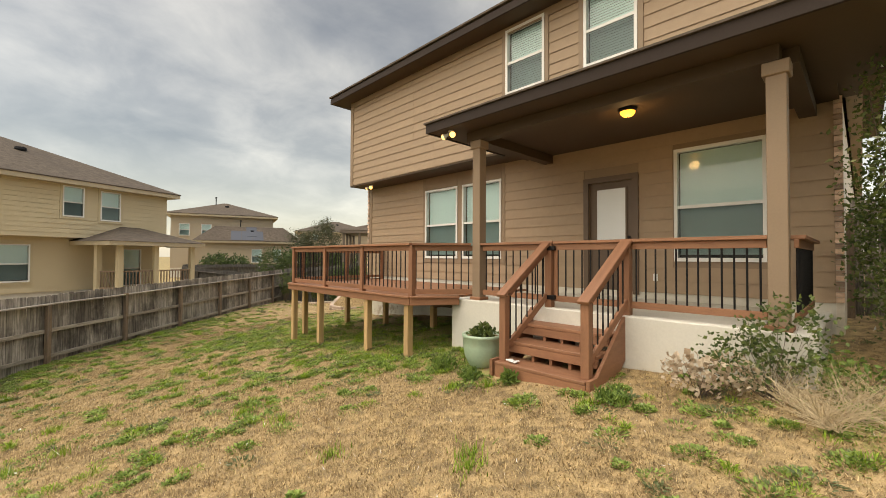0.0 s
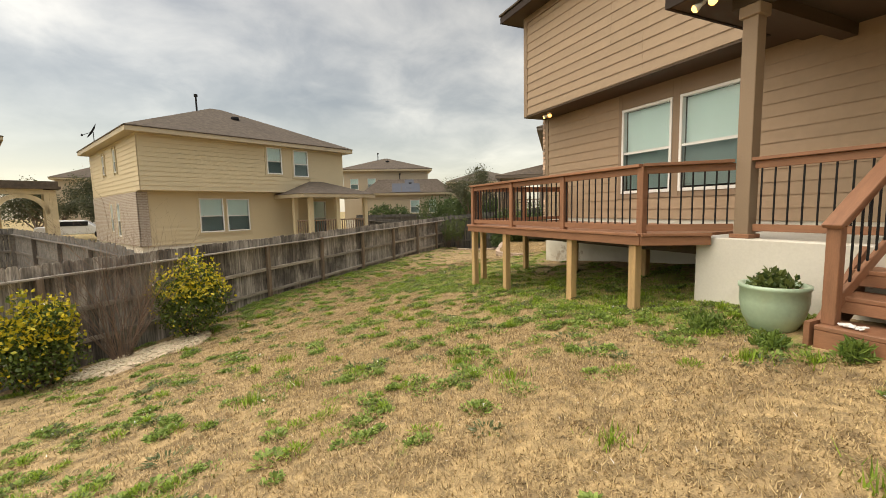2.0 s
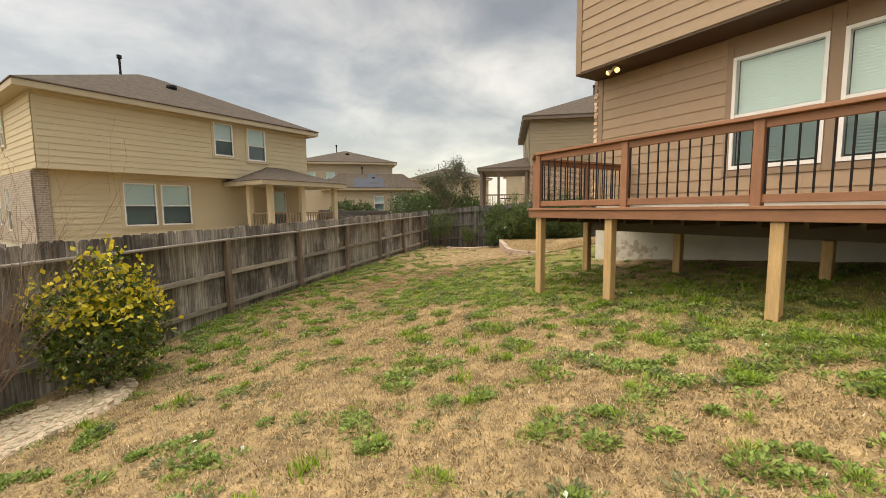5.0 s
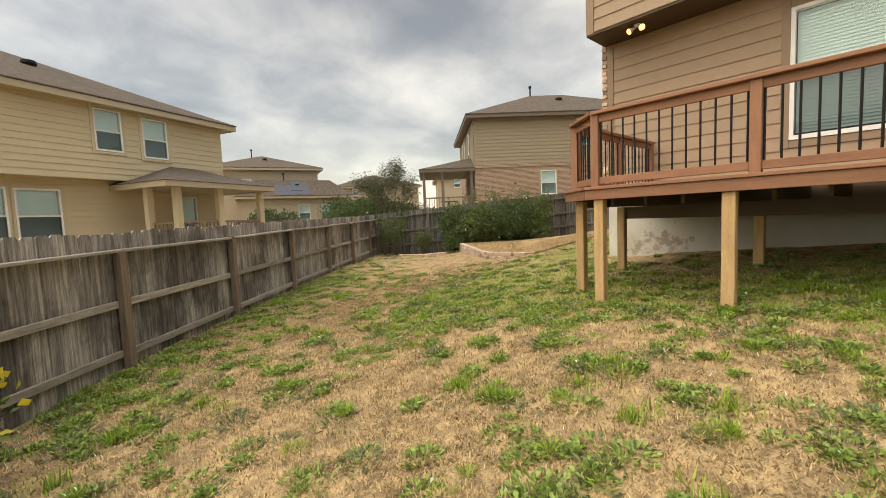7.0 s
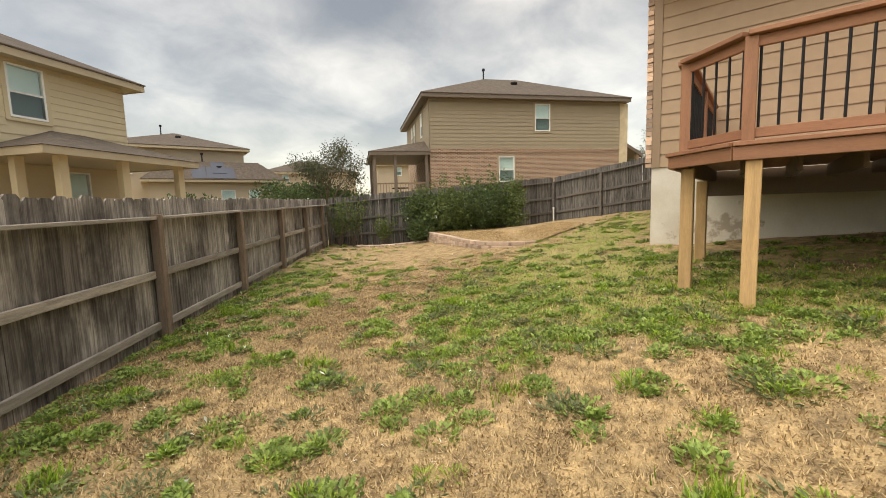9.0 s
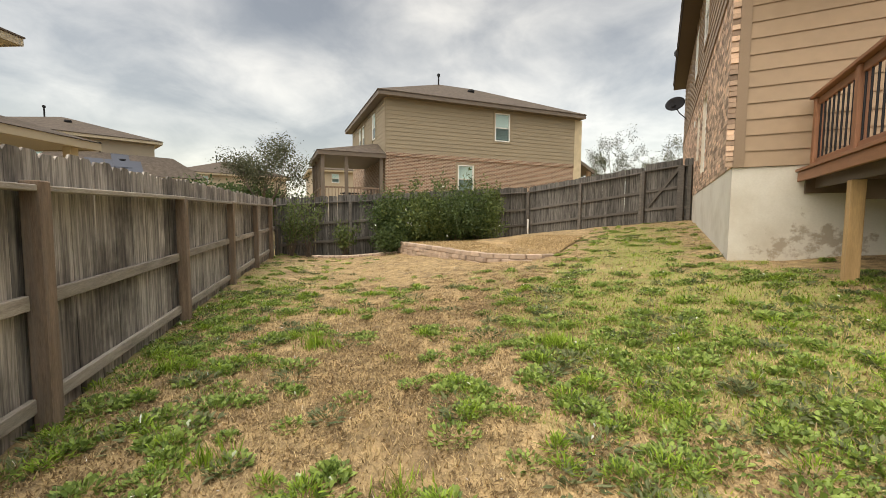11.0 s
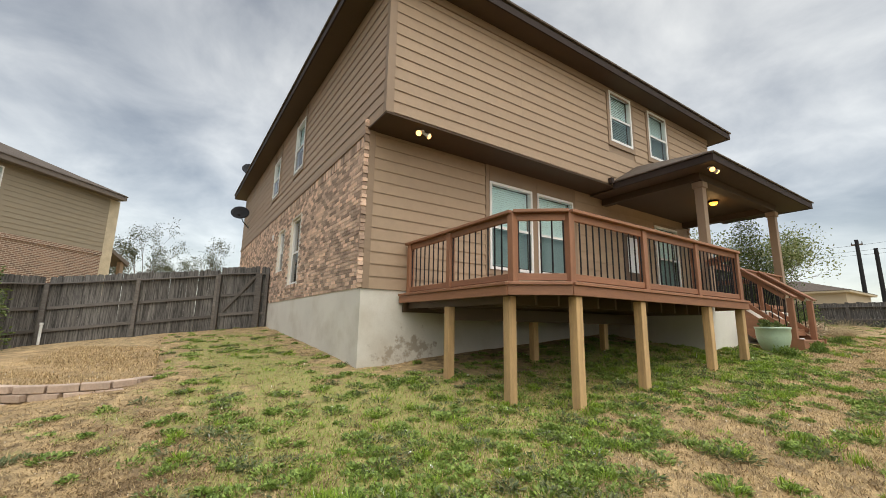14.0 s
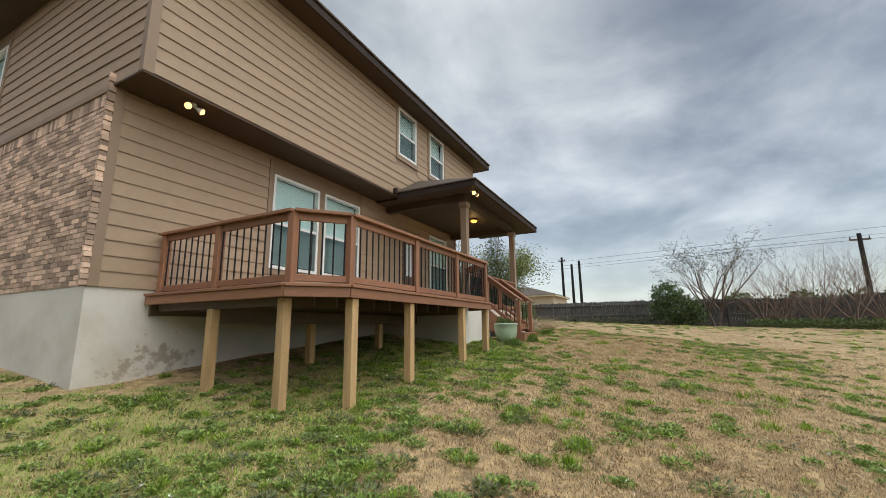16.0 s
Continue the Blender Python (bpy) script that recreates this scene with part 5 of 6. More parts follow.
def floodlight(x, y, z, yaw):
    f = thing("floodlight", "twin-head white floodlight, lit, under the eave", "light", "floodlights", at=(x, y, z))
    base = part("base", Geo().lathe([(0.0, 0.0), (0.055, 0.0), (0.055, -0.025), (0.0, -0.03)], 16), WHITE, f)
    base.matrix_parent_inverse = Matrix.Identity(4)
    for sgn in (-1, 1):
        d = Vector((-0.55, 0.62 * sgn, -0.5)).normalized()
        q = Matrix.Translation((0, 0.02 * sgn, -0.03)) @ (-d).to_track_quat("-Z", "Y").to_matrix().to_4x4()
        hd = part("lamp_head", Geo().lathe([(0.0, 0.02), (0.022, 0.02), (0.024, 0.07), (0.05, 0.12), (0.052, 0.14)], 16), WHITE, f, smooth=True)
        bl = part("bulb", Geo().lathe([(0.048, 0.13), (0.046, 0.15), (0.028, 0.168), (0.0, 0.174)], 16), BULB, f, "glowing warm bulb", smooth=True)
        for o in (hd, bl):
            o.matrix_parent_inverse = Matrix.Identity(4)
            o.matrix_basis = Matrix.Translation((0, 0.02 * sgn, -0.03)) @ d.to_track_quat("Z", "Y").to_matrix().to_4x4()
    f.rotation_euler[2] = radians(yaw)
    f.scale = (0.95,) * 3
    return f


floodlight(6.55, 10.30, ZO - 0.031, 0)
floodlight(4.42, 4.86, PCZ - 0.001, 0)
cl = thing("ceiling_light", "amber glass flush ceiling light, lit, with a bronze rim", "light", at=(5.42, 2.42, PCZ - 0.001))
for nm, prof, m in (("rim", [(0.0, 0.0), (0.145, 0.0), (0.155, -0.02), (0.15, -0.05), (0.13, -0.055)], GUTTER), ("glass_bowl", [(0.128, -0.05), (0.12, -0.08), (0.085, -0.115), (0.03, -0.132), (0.0, -0.134)], AMBER), ("finial", [(0.012, -0.132), (0.014, -0.145), (0.0, -0.155)], GUTTER)):
    o = part(nm, Geo().lathe(prof, 24), m, cl, smooth=True)
    o.matrix_parent_inverse = Matrix.Identity(4)
cl.scale = (0.78, 0.78, 0.9)
pl = bpy.data.lights.new("porch_bulb", "POINT")
pl.energy, pl.color, pl.shadow_soft_size = 3.5, (1.0, 0.62, 0.28), 0.09
new("porch_bulb", pl).location = (5.42, 2.42, PCZ - 0.26)
# outlets and hose bib
ob = part("outlet_cover", Geo().box(HX - 0.05, HX - 0.031, 2.56, 2.63, 1.18, 1.30), WHITE, house, bevel=0.004)
part("wall_vent", Geo().box(14.3, 14.42, HY1 + 0.019, HY1 + 0.05, 2.95, 3.12), WHITE, house, bevel=0.004)
part("roof_end_block", Geo().box(UX - 0.12, UX - 0.035, 5.32, 5.42, 3.72, 3.84), FASCIA, house)


def dish(name, x, y, z, yaw, tilt, r=0.36, wall=True):
    d = thing(name, "dark grey satellite dish on a bent arm", "satellite dish", at=(x, y, z))
    n = 20
    bowl = Geo().lathe([(0.0, 0.0), (r * 0.4, 0.012), (r * 0.75, 0.045), (r, 0.085), (r, 0.095), (r * 0.75, 0.057), (r * 0.4, 0.024), (0.0, 0.012)], n)
    R = Matrix.Rotation(radians(yaw), 4, "Z") @ Matrix.Rotation(radians(tilt), 4, "Y")
    o = part("reflector", bowl, GUTTER, d, smooth=True)
    arm = part("feed_arm", Geo().tube((0.0, 0, 0), (r * 0.9, 0, 0.30), 0.014, 0.012, 8).box(r * 0.85, r * 1.05, -0.05, 0.05, 0.27, 0.36), GUTTER, d)
    for q in (o, arm):
        q.matrix_parent_inverse = Matrix.Identity(4)
        q.matrix_basis = R
    mast = part("mast", Geo().tube((0, 0, -0.02), (0.1, -0.15, -0.3), 0.02, 0.02, 8).tube((0.1, -0.15, -0.3), (0.28, -0.42, -0.52), 0.02, 0.02, 8) if wall else Geo().tube((0, 0, 0), (0, 0, -0.55), 0.02, 0.02, 8), GUTTER, d)
    mast.matrix_parent_inverse = Matrix.Identity(4)
    return d


dish("satellite_dish", 19.9, HY1 + 0.43, 4.98, 168, 60, 0.36)
dish("satellite_dish", 20.0, HY1 + 0.2, 7.0, 180, 60, 0.36, False)
dish("satellite_dish", -8.3, 30.2, 5.9, 200, 62, 0.45, False)

# ---- retaining edge, raised bed ----
bed_pts = [(10.4, 18.5), (9.7, 17.6), (8.9, 16.45), (8.25, 15.55), (7.92, 15.0), (7.82, 14.6), (7.86, 14.2), (8.08, 13.85), (8.42, 13.58)]
bed = thing("retaining_wall", "low curved retaining edge of reddish concrete blocks", "retaining wall")
blk = Geo().box(-0.145, 0.145, -0.075, 0.075, 0, 0.088).mesh("block", bevel=0.008)
BEDZ = -0.36
carry = 0.0
for p, q in zip(bed_pts, bed_pts[1:]):
    p, q = Vector((*p, 0)), Vector((*q, 0))
    L, d = (q - p).length, (q - p).normalized()
    s = carry
    while s < L:
        for course in range(4):
            c = p + d * (s + 0.15 * (course % 2))
            zz = BEDZ - 0.094 * (course + 1) + random.uniform(-0.006, 0.006)
            if zz + 0.09 > gh(c.x, c.y) - 0.02:
                ob = part("block", blk, STONE, bed)
                place(ob, rot(c.x + random.uniform(-0.012, 0.012), c.y, zz, math.degrees(math.atan2(d.y, d.x)) + random.uniform(-4, 4)))
        s += 0.30
    carry = s - L
pad = Geo()
inner = [(x + 0.1, y + 0.03) for x, y in bed_pts] + [(11.5, 13.6), (13.5, 15.2), (12.6, 17.4)]
BEDMAT = mat("dry_mulch", (0.36, 0.245, 0.12), 0.5, 3.5, 0.95, 1.0, 60, space="World", ramp=(0.36, 0.66), dirt=(0.17, 0.125, 0.06), dirt_scale=1.2, dirt_amt=0.7)
cx, cy = 10.0, 15.6
n = len(inner)
rings = [1.0, 0.9, 0.6, 0.3]
for k, r in enumerate(rings):
    for x, y in inner:
        X, Y = cx + (x - cx) * r, cy + (y - cy) * r
        pad.v.append((X, Y, max(BEDZ - 0.03, gh(X, Y) + 0.02) + 0.02 * noise.noise(Vector((X * 2, Y * 2, 0)))))
pad.v.append((cx, cy, max(BEDZ - 0.03, gh(cx, cy) + 0.03)))
for k in range(len(rings) - 1):
    pad.f += [(k * n + i, k * n + (i + 1) % n, (k + 1) * n + (i + 1) % n, (k + 1) * n + i) for i in range(n)]
pad.f += [((len(rings) - 1) * n + i, (len(rings) - 1) * n + (i + 1) % n, len(rings) * n) for i in range(n)]
pad_ob = tagged(part("raised_bed", pad, BEDMAT, smooth=True), "level bed of dry straw-coloured soil behind the stone edge", "garden bed", kind="structure")

edge_rng = random.Random(11)
for k in range(22):
    t = k / 21
    x, y = 9.1 + t * 1.6 + edge_rng.uniform(-0.05, 0.05), 20.6 - t * 2.1 + edge_rng.uniform(-0.05, 0.05)
    g = Geo().box(-0.13, 0.13, -0.08, 0.08, -0.04, 0.07)
    ob = tagged(part("edging_stone", g, STONE, bevel=0.02), "flat pale stone edging the shrub bed", "stone", "stones edging the bed")
    place(ob, rot(x, y, gh(x, y), edge_rng.uniform(0, 180)))

# ---- plants ----
def leaf_mat(name, cols, rough=0.55):
    m = bpy.data.materials.new(name)
    m.use_nodes = True
    n, l = m.node_tree.nodes, m.node_tree.links
    b = n["Principled BSDF"]
    b.inputs["Roughness"].default_value = rough
    g = n.new("ShaderNodeNewGeometry")
    r = n.new("ShaderNodeValToRGB")
    els = r.color_ramp.elements
    for i, c in enumerate(cols):
        p = i / (len(cols) - 1)
        e = els[0] if i == 0 else els[1] if i == len(cols) - 1 else els.new(p)
        e.position, e.color = p, (*c, 1)
    l.new(g.outputs["Random Per Island"], r.inputs["Fac"])
    l.new(r.outputs["Color"], b.inputs["Base Color"])
    b.inputs["Subsurface Weight"].default_value = 0.0
    tr = n.new("ShaderNodeBsdfTranslucent")
    l.new(r.outputs["Color"], tr.inputs["Color"])
    mx = n.new("ShaderNodeMixShader")
    mx.inputs[0].default_value = 0.3
    l.new(b.outputs[0], mx.inputs[1])
    l.new(tr.outputs[0], mx.inputs[2])
    l.new(mx.outputs[0], n["Material Output"].inputs[0])
    return m


def quads(name, V, F, material):
    me = bpy.data.meshes.new(name)
    me.from_pydata(V.reshape(-1, 3).tolist(), [], F.tolist())
    me.materials.append(material)
    return me


def leaves(P, size, seed, material, elong=2.2, up=0.3, name="foliage"):
    """Small folded leaves at the points P."""
    r = np.random.RandomState(seed)
    n = len(P)
    d = r.normal(size=(n, 3))
    d[:, 2] += up
    d /= np.linalg.norm(d, axis=1)[:, None]
    s = np.cross(d, r.normal(size=(n, 3)))
    s /= np.linalg.norm(s, axis=1)[:, None] + 1e-9
    k = (size * r.uniform(0.6, 1.3, n))[:, None]
    nn = np.cross(d, s) * k * 0.12
    V = np.stack([P, P + d * k * 0.5 + s * k / elong / 1.6 + nn, P + d * k, P + d * k * 0.5 - s * k / elong / 1.6 + nn], 1)
    F = np.arange(4 * n).reshape(n, 4)
    return quads(name, V, F, material)


def lobed(lobes, n, seed, shell=0.45):
    """Points in a heap of ellipsoids: (x, y, z, rx, ry, rz)."""
    r = np.random.RandomState(seed)
    lo = np.array(lobes, float)
    w = lo[:, 3] * lo[:, 4] * lo[:, 5]
    k = r.choice(len(lo), n, p=w / w.sum())
    d = r.normal(size=(n, 3))
    d /= np.linalg.norm(d, axis=1)[:, None]
    rad = (shell + (1 - shell) * r.uniform(0, 1, n) ** 0.6) * r.uniform(0.75, 1.12, n)
    return lo[k, :3] + d * lo[k, 3:] * rad[:, None]


def stems(base, tips, r0, g=None, seed=0, segs=3, n=5):
    g = g or Geo()
    rr = random.Random(seed)
    for t in tips:
        p = Vector(base) + Vector((rr.uniform(-0.06, 0.06), rr.uniform(-0.06, 0.06), 0))
        t = Vector(t)
        prev, rad = p, r0 * rr.uniform(0.6, 1.1)
        for i in range(1, segs + 1):
            f = i / segs
            nx_ = p.lerp(t, f) + Vector((rr.uniform(-1, 1), rr.uniform(-1, 1), rr.uniform(0, 0.6))) * (0.06 * (t - p).length * (1 - f))
            g.tube(prev, nx_, rad, rad * 0.65, n)
            prev, rad = nx_, rad * 0.65
    return g


def shrub(label, x, y, lobes, n, size, material, seed, stem_mat=None, stem_r=0.015, nst=14, name="shrub", elong=2.2, up=0.3, shell=0.45, sink=0.0, gold=False):
    z = gh(x, y) - sink
    s = thing(name, label, name.replace("_", " "), at=(x, y, z))
    rr = random.Random(seed)
    P = lobed(lobes, n, seed, shell)
    P = P[P[:, 2] > 0.02]
    f = part("foliage", leaves(P, size, seed, material, elong, up), None, s)
    if gold:
        Q = lobed([(a, b, c + 0.05, d * 1.04, e_ * 1.04, f_ * 1.06) for a, b, c, d, e_, f_ in lobes], int(n * 0.7), seed + 500, 0.86)
        Q = Q[(Q[:, 2] > 0.48 * Q[:, 2].max()) | (np.random.RandomState(seed).uniform(size=len(Q)) < 0.10)]
        o = part("golden_foliage", leaves(Q, size * 1.05, seed + 501, L_GOLD, elong, 0.9), None, s, "yellow leaf tips")
        o.matrix_parent_inverse = Matrix.Identity(4)
    tips = [tuple(P[rr.randrange(len(P))]) for _ in range(nst)]
    st = part("stem", stems((0, 0, -0.05), tips, stem_r, seed=seed), stem_mat or BARK, s)
    for o in (f, st):
        o.matrix_parent_inverse = Matrix.Identity(4)
    return s


def branch(g, p, d, length, r, depth, rr, tips, spread_=0.55, n=6, lift=0.12):
    p = Vector(p)
    segs = 3
    for i in range(segs):
        d = (d + Vector((rr.uniform(-1, 1), rr.uniform(-1, 1), rr.uniform(-0.6, 1.0))) * lift).normalized()
        q = p + d * length / segs
        g.tube(p, q, r, r * 0.82, n)
        p, r = q, r * 0.82
        if depth > 0 and i > 0:
            for _ in range(rr.choice((1, 2))):
                a = (d + Vector((rr.uniform(-1, 1), rr.uniform(-1, 1), rr.uniform(-0.3, 0.7))) * spread_ * 1.4).normalized()
                branch(g, p, a, length * rr.uniform(0.5, 0.75), r * 0.6, depth - 1, rr, tips, spread_, max(3, n - 1), lift)
    tips.append((tuple(p), length))


def tree(label, x, y, height, r, depth, seed, material=None, nleaf=0, lsize=0.06, spread_=0.55, trunk=0.35, base_n=5, leafr=0.35, bark=None, z=None, multi=1, name="tree", lift=0.12):
    rr = random.Random(seed)
    z = gh(x, y) if z is None else z
    t = thing(name, label, name.replace("_", " "), at=(x, y, z))
    g, tips = Geo(), []
    for k in range(multi):
        a = 2 * math.pi * k / multi
        d0 = Vector((0.3 * math.cos(a) * (multi > 1), 0.3 * math.sin(a) * (multi > 1), 1)).normalized()
        top = Vector((0, 0, -0.1)) + d0 * height * trunk
        g.tube((0.05 * math.cos(a), 0.05 * math.sin(a), -0.15), top, r, r * 0.75, 8)
        for i in range(base_n):
            b = 2 * math.pi * (i + rr.random()) / base_n
            branch(g, top, Vector((math.cos(b) * 0.7, math.sin(b) * 0.7, rr.uniform(0.5, 1.2))).normalized(), height * (1 - trunk) * rr.uniform(0.42, 0.62), r * 0.55, depth, rr, tips, spread_, 6, lift)
    tr = part("trunk", g, bark or BARK, t)
    tr.matrix_parent_inverse = Matrix.Identity(4)
    if nleaf:
        r_ = np.random.RandomState(seed)
        T = np.array([p for p, _ in tips])
        k = r_.choice(len(T), nleaf)
        P = T[k] + r_.normal(size=(nleaf, 3)) * leafr
        cr = part("crown", leaves(P, lsize, seed, material), None, t)
        cr.matrix_parent_inverse = Matrix.Identity(4)
    return t


L_DARK = leaf_mat("dark_green_leaf", [(0.03, 0.06, 0.018), (0.065, 0.11, 0.03), (0.11, 0.16, 0.045)])
L_MID = leaf_mat("mid_green_leaf", [(0.04, 0.075, 0.018), (0.09, 0.14, 0.03), (0.16, 0.20, 0.05)])
L_GOLD = leaf_mat("variegated_leaf", [(0.30, 0.30, 0.02), (0.70, 0.52, 0.02), (0.85, 0.66, 0.06)])
L_EUON = leaf_mat("bright_shrub_leaf", [(0.03, 0.058, 0.010), (0.07, 0.12, 0.02), (0.16, 0.22, 0.04)])
L_DRY = leaf_mat("dry_leaf", [(0.30, 0.21, 0.11), (0.48, 0.38, 0.24), (0.20, 0.13, 0.07)], 0.8)
L_PALE = leaf_mat("pale_dead_leaf", [(0.36, 0.26, 0.17), (0.58, 0.46, 0.33), (0.70, 0.58, 0.44)], 0.85)
L_WEEDY = leaf_mat("bright_weed_leaf", [(0.07, 0.13, 0.02), (0.13, 0.215, 0.03), (0.22, 0.31, 0.06)])
L_OAK = leaf_mat("grey_green_leaf", [(0.04, 0.055, 0.025), (0.08, 0.095, 0.04), (0.12, 0.12, 0.06)])
L_SPRING = leaf_mat("spring_leaf", [(0.10, 0.15, 0.03), (0.18, 0.24, 0.06), (0.34, 0.36, 0.16)])

# two golden euonymus by the fence, bare bush and dry bed between them
shrub("golden variegated shrub beside the weathered fence", -1.75, 10.95, [(0, 0, 0.55, 0.62, 0.6, 0.5), (0.15, 0.1, 1.0, 0.45, 0.42, 0.4), (-0.3, 0, 0.9, 0.36, 0.36, 0.42), (0.35, -0.05, 0.75, 0.4, 0.4, 0.4), (0.0, 0.1, 1.35, 0.22, 0.22, 0.3), (0.42, 0.1, 1.2, 0.14, 0.14, 0.25), (-0.5, -0.05, 1.15, 0.13, 0.13, 0.22), (0.2, -0.1, 1.55, 0.12, 0.12, 0.2)], 3600, 0.065, L_EUON, 31, elong=1.7, gold=True)
shrub("golden variegated shrub beside the weathered fence", -3.55, 9.55, [(0, 0, 0.45, 0.58, 0.55, 0.45), (0.1, 0.0, 0.85, 0.42, 0.4, 0.4), (-0.25, 0.05, 0.7, 0.4, 0.36, 0.4), (0.25, 0.0, 1.05, 0.25, 0.25, 0.28), (-0.1, 0, 1.25, 0.15, 0.15, 0.2), (-0.45, 0, 1.0, 0.15, 0.15, 0.22)], 3300, 0.065, L_EUON, 32, elong=1.7, gold=True)
b = thing("bare_bush", "leafless bush of thin grey-brown twigs", "bush", at=(-2.75, 10.35, gh(-2.75, 10.35)))
canes, tt, rr = [Geo() for _ in range(8)], [], random.Random(77)
for k in range(46):
    a = rr.uniform(0, 2 * math.pi)
    branch(canes[k % 8], (0.1 * math.cos(a), 0.1 * math.sin(a), 0), Vector((0.3 * math.cos(a), 0.3 * math.sin(a), 1)).normalized(), rr.uniform(0.9, 1.75), 0.009, 2, rr, tt, 0.55, 3, 0.26)
for gg in canes:
    part("cane", gg, TWIG, b).matrix_parent_inverse = Matrix.Identity(4)
GRAVEL = mat("pale_gravel", (0.60, 0.47, 0.33), 0.4, 18, 0.95, 0.8, 60, space="World", ramp=(0.38, 0.64))
u_, v_ = DA, Vector((DA.y, -DA.x, 0))
org = Vector((-2.35, 10.15, 0))
bedg = Geo()
ring_n = 28
for f in (0.0, 0.55, 0.9, 1.0):
    for k in range(ring_n):
        a = 2 * math.pi * k / ring_n
        wob = 1 + 0.16 * noise.noise(Vector((math.cos(a) * 1.5, math.sin(a) * 1.5, 5)))
        c = org + u_ * (1.25 * f * wob * math.cos(a)) + v_ * (0.55 * f * wob * math.sin(a))
        bedg.v.append((c.x, c.y, gh(c.x, c.y) + (0.055 if f < 0.95 else -0.03)))
for q_ in range(3):
    bedg.f += [(q_ * ring_n + k, q_ * ring_n + (k + 1) % ring_n, (q_ + 1) * ring_n + (k + 1) % ring_n, (q_ + 1) * ring_n + k) for k in range(ring_n)]
tagged(part("gravel_bed", bedg, GRAVEL), "pale gravel bed round the shrubs by the fence", "garden bed", kind="structure")
flat = random.Random(8)
peb = Geo()
for k in range(420):
    a, f = flat.uniform(0, 2 * math.pi), flat.uniform(0, 1) ** 0.5
    c = org + u_ * (1.2 * f * math.cos(a)) + v_ * (0.52 * f * math.sin(a))
    s_ = flat.uniform(0.012, 0.035)
    peb.box(-s_, s_, -s_ * 0.7, s_ * 0.7, -0.01, s_ * 0.6, rot(c.x, c.y, gh(c.x, c.y) + 0.055, flat.uniform(0, 180)) @ Matrix.Rotation(flat.uniform(-0.4, 0.4), 4, "X"))
tagged(part("gravel", peb, LIME), "loose pale pebbles in the bed", "gravel", kind="stuff")
# hedge behind the raised bed and thin shrubs by the fence corner
for k, (x, y, w, h, sd) in enumerate(((11.4, 18.7, 1.2, 1.85, 41), (12.4, 17.9, 1.25, 2.0, 42), (13.15, 17.3, 1.05, 1.85, 43), (10.75, 19.2, 0.9, 1.5, 44), (11.9, 18.2, 1.1, 1.9, 45))):
    rr = random.Random(sd)
    lob = [(rr.uniform(-0.6, 0.6) * w, rr.uniform(-0.5, 0.5) * w, h * rr.uniform(0.25, 0.8), w * rr.uniform(0.35, 0.6), w * rr.uniform(0.35, 0.6), h * rr.uniform(0.2, 0.34)) for _ in range(13)]
    lob += [(rr.uniform(-0.9, 0.9) * w, rr.uniform(-0.7, 0.7) * w, h * rr.uniform(0.85, 1.08), 0.13, 0.13, rr.uniform(0.2, 0.36)) for _ in range(14)]
    shrub("dense dark green shrub behind the stone edge", x, y, lob, 6500, 0.10, L_DARK if k % 2 else L_MID, sd, elong=2.6, shell=0.3)
for k, (x, y, h) in enumerate(((9.2, 21.0, 1.7), (8.7, 21.15, 1.5), (9.95, 20.3, 0.95))):
    rr = random.Random(60 + k)
    s = thing("thin_shrub", "slender upright green shrub against the fence", "shrub", "slender shrubs by the fence", at=(x, y, gh(x, y)))
    tips = [(rr.uniform(-0.5, 0.5), rr.uniform(-0.5, 0.5), h * rr.uniform(0.7, 1.15)) for _ in range(15)]
    st = part("stem", stems((0, 0, 0), tips, 0.012, seed=70 + k), BARK, s)
    r_ = np.random.RandomState(80 + k)
    T = np.array(tips)[r_.choice(15, 700)] * r_.uniform(0.35, 1.0, 700)[:, None] + r_.normal(size=(700, 3)) * 0.06
    f = part("foliage", leaves(T, 0.11, 81 + k, L_MID, 3.6, 0.9), None, s)
    for o in (st, f):
        o.matrix_parent_inverse = Matrix.Identity(4)
# beside the porch: dry hydrangea, twiggy clump, weeds, small tree
shrub("low shrub with dry tan leaves beside the porch", 4.15, 1.25, [(0, 0.05, 0.2, 0.3, 0.34, 0.2), (0.1, -0.25, 0.24, 0.26, 0.24, 0.18)], 420, 0.06, L_PALE, 91, elong=1.3, nst=34, stem_r=0.004)
shrub("leggy green plant with dry stalks beside the porch", 4.35, 0.75, [(0.1, -0.1, 0.55, 0.35, 0.4, 0.38), (0, 0.2, 0.3, 0.4, 0.4, 0.28)], 1000, 0.05, L_MID, 92, elong=1.8, nst=40, stem_r=0.005)
b = thing("dry_brush", "tangled clump of dry tan twigs and grass", "bush", at=(4.25, 0.18, gh(4.25, 0.18)))
gg, rr = Geo(), random.Random(78)
for k in range(13):
    bx_, by_ = rr.uniform(-0.55, 0.25), rr.uniform(-0.75, 0.45)
    tips = [(bx_ + rr.gauss(0, 0.26), by_ + rr.gauss(0, 0.26), rr.uniform(0.06, 0.40)) for _ in range(46)]
    stems((bx_, by_, 0), tips, 0.0045, gg, 78 + k, 4, 3)
part("dry_tangle", gg, mat("straw", (0.52, 0.41, 0.26), 0.3, 8, 0.95, 0.2, 40), b).matrix_parent_inverse = Matrix.Identity(4)
shrub("low green weeds at the foot of the porch", 4.45, 0.25, [(0.15, 0.1, 0.2, 0.3, 0.4, 0.2), (0.35, -0.6, 0.28, 0.35, 0.45, 0.28)], 1100, 0.05, L_WEEDY, 93, elong=2.0, nst=10, stem_r=0.004, name="weed_patch")
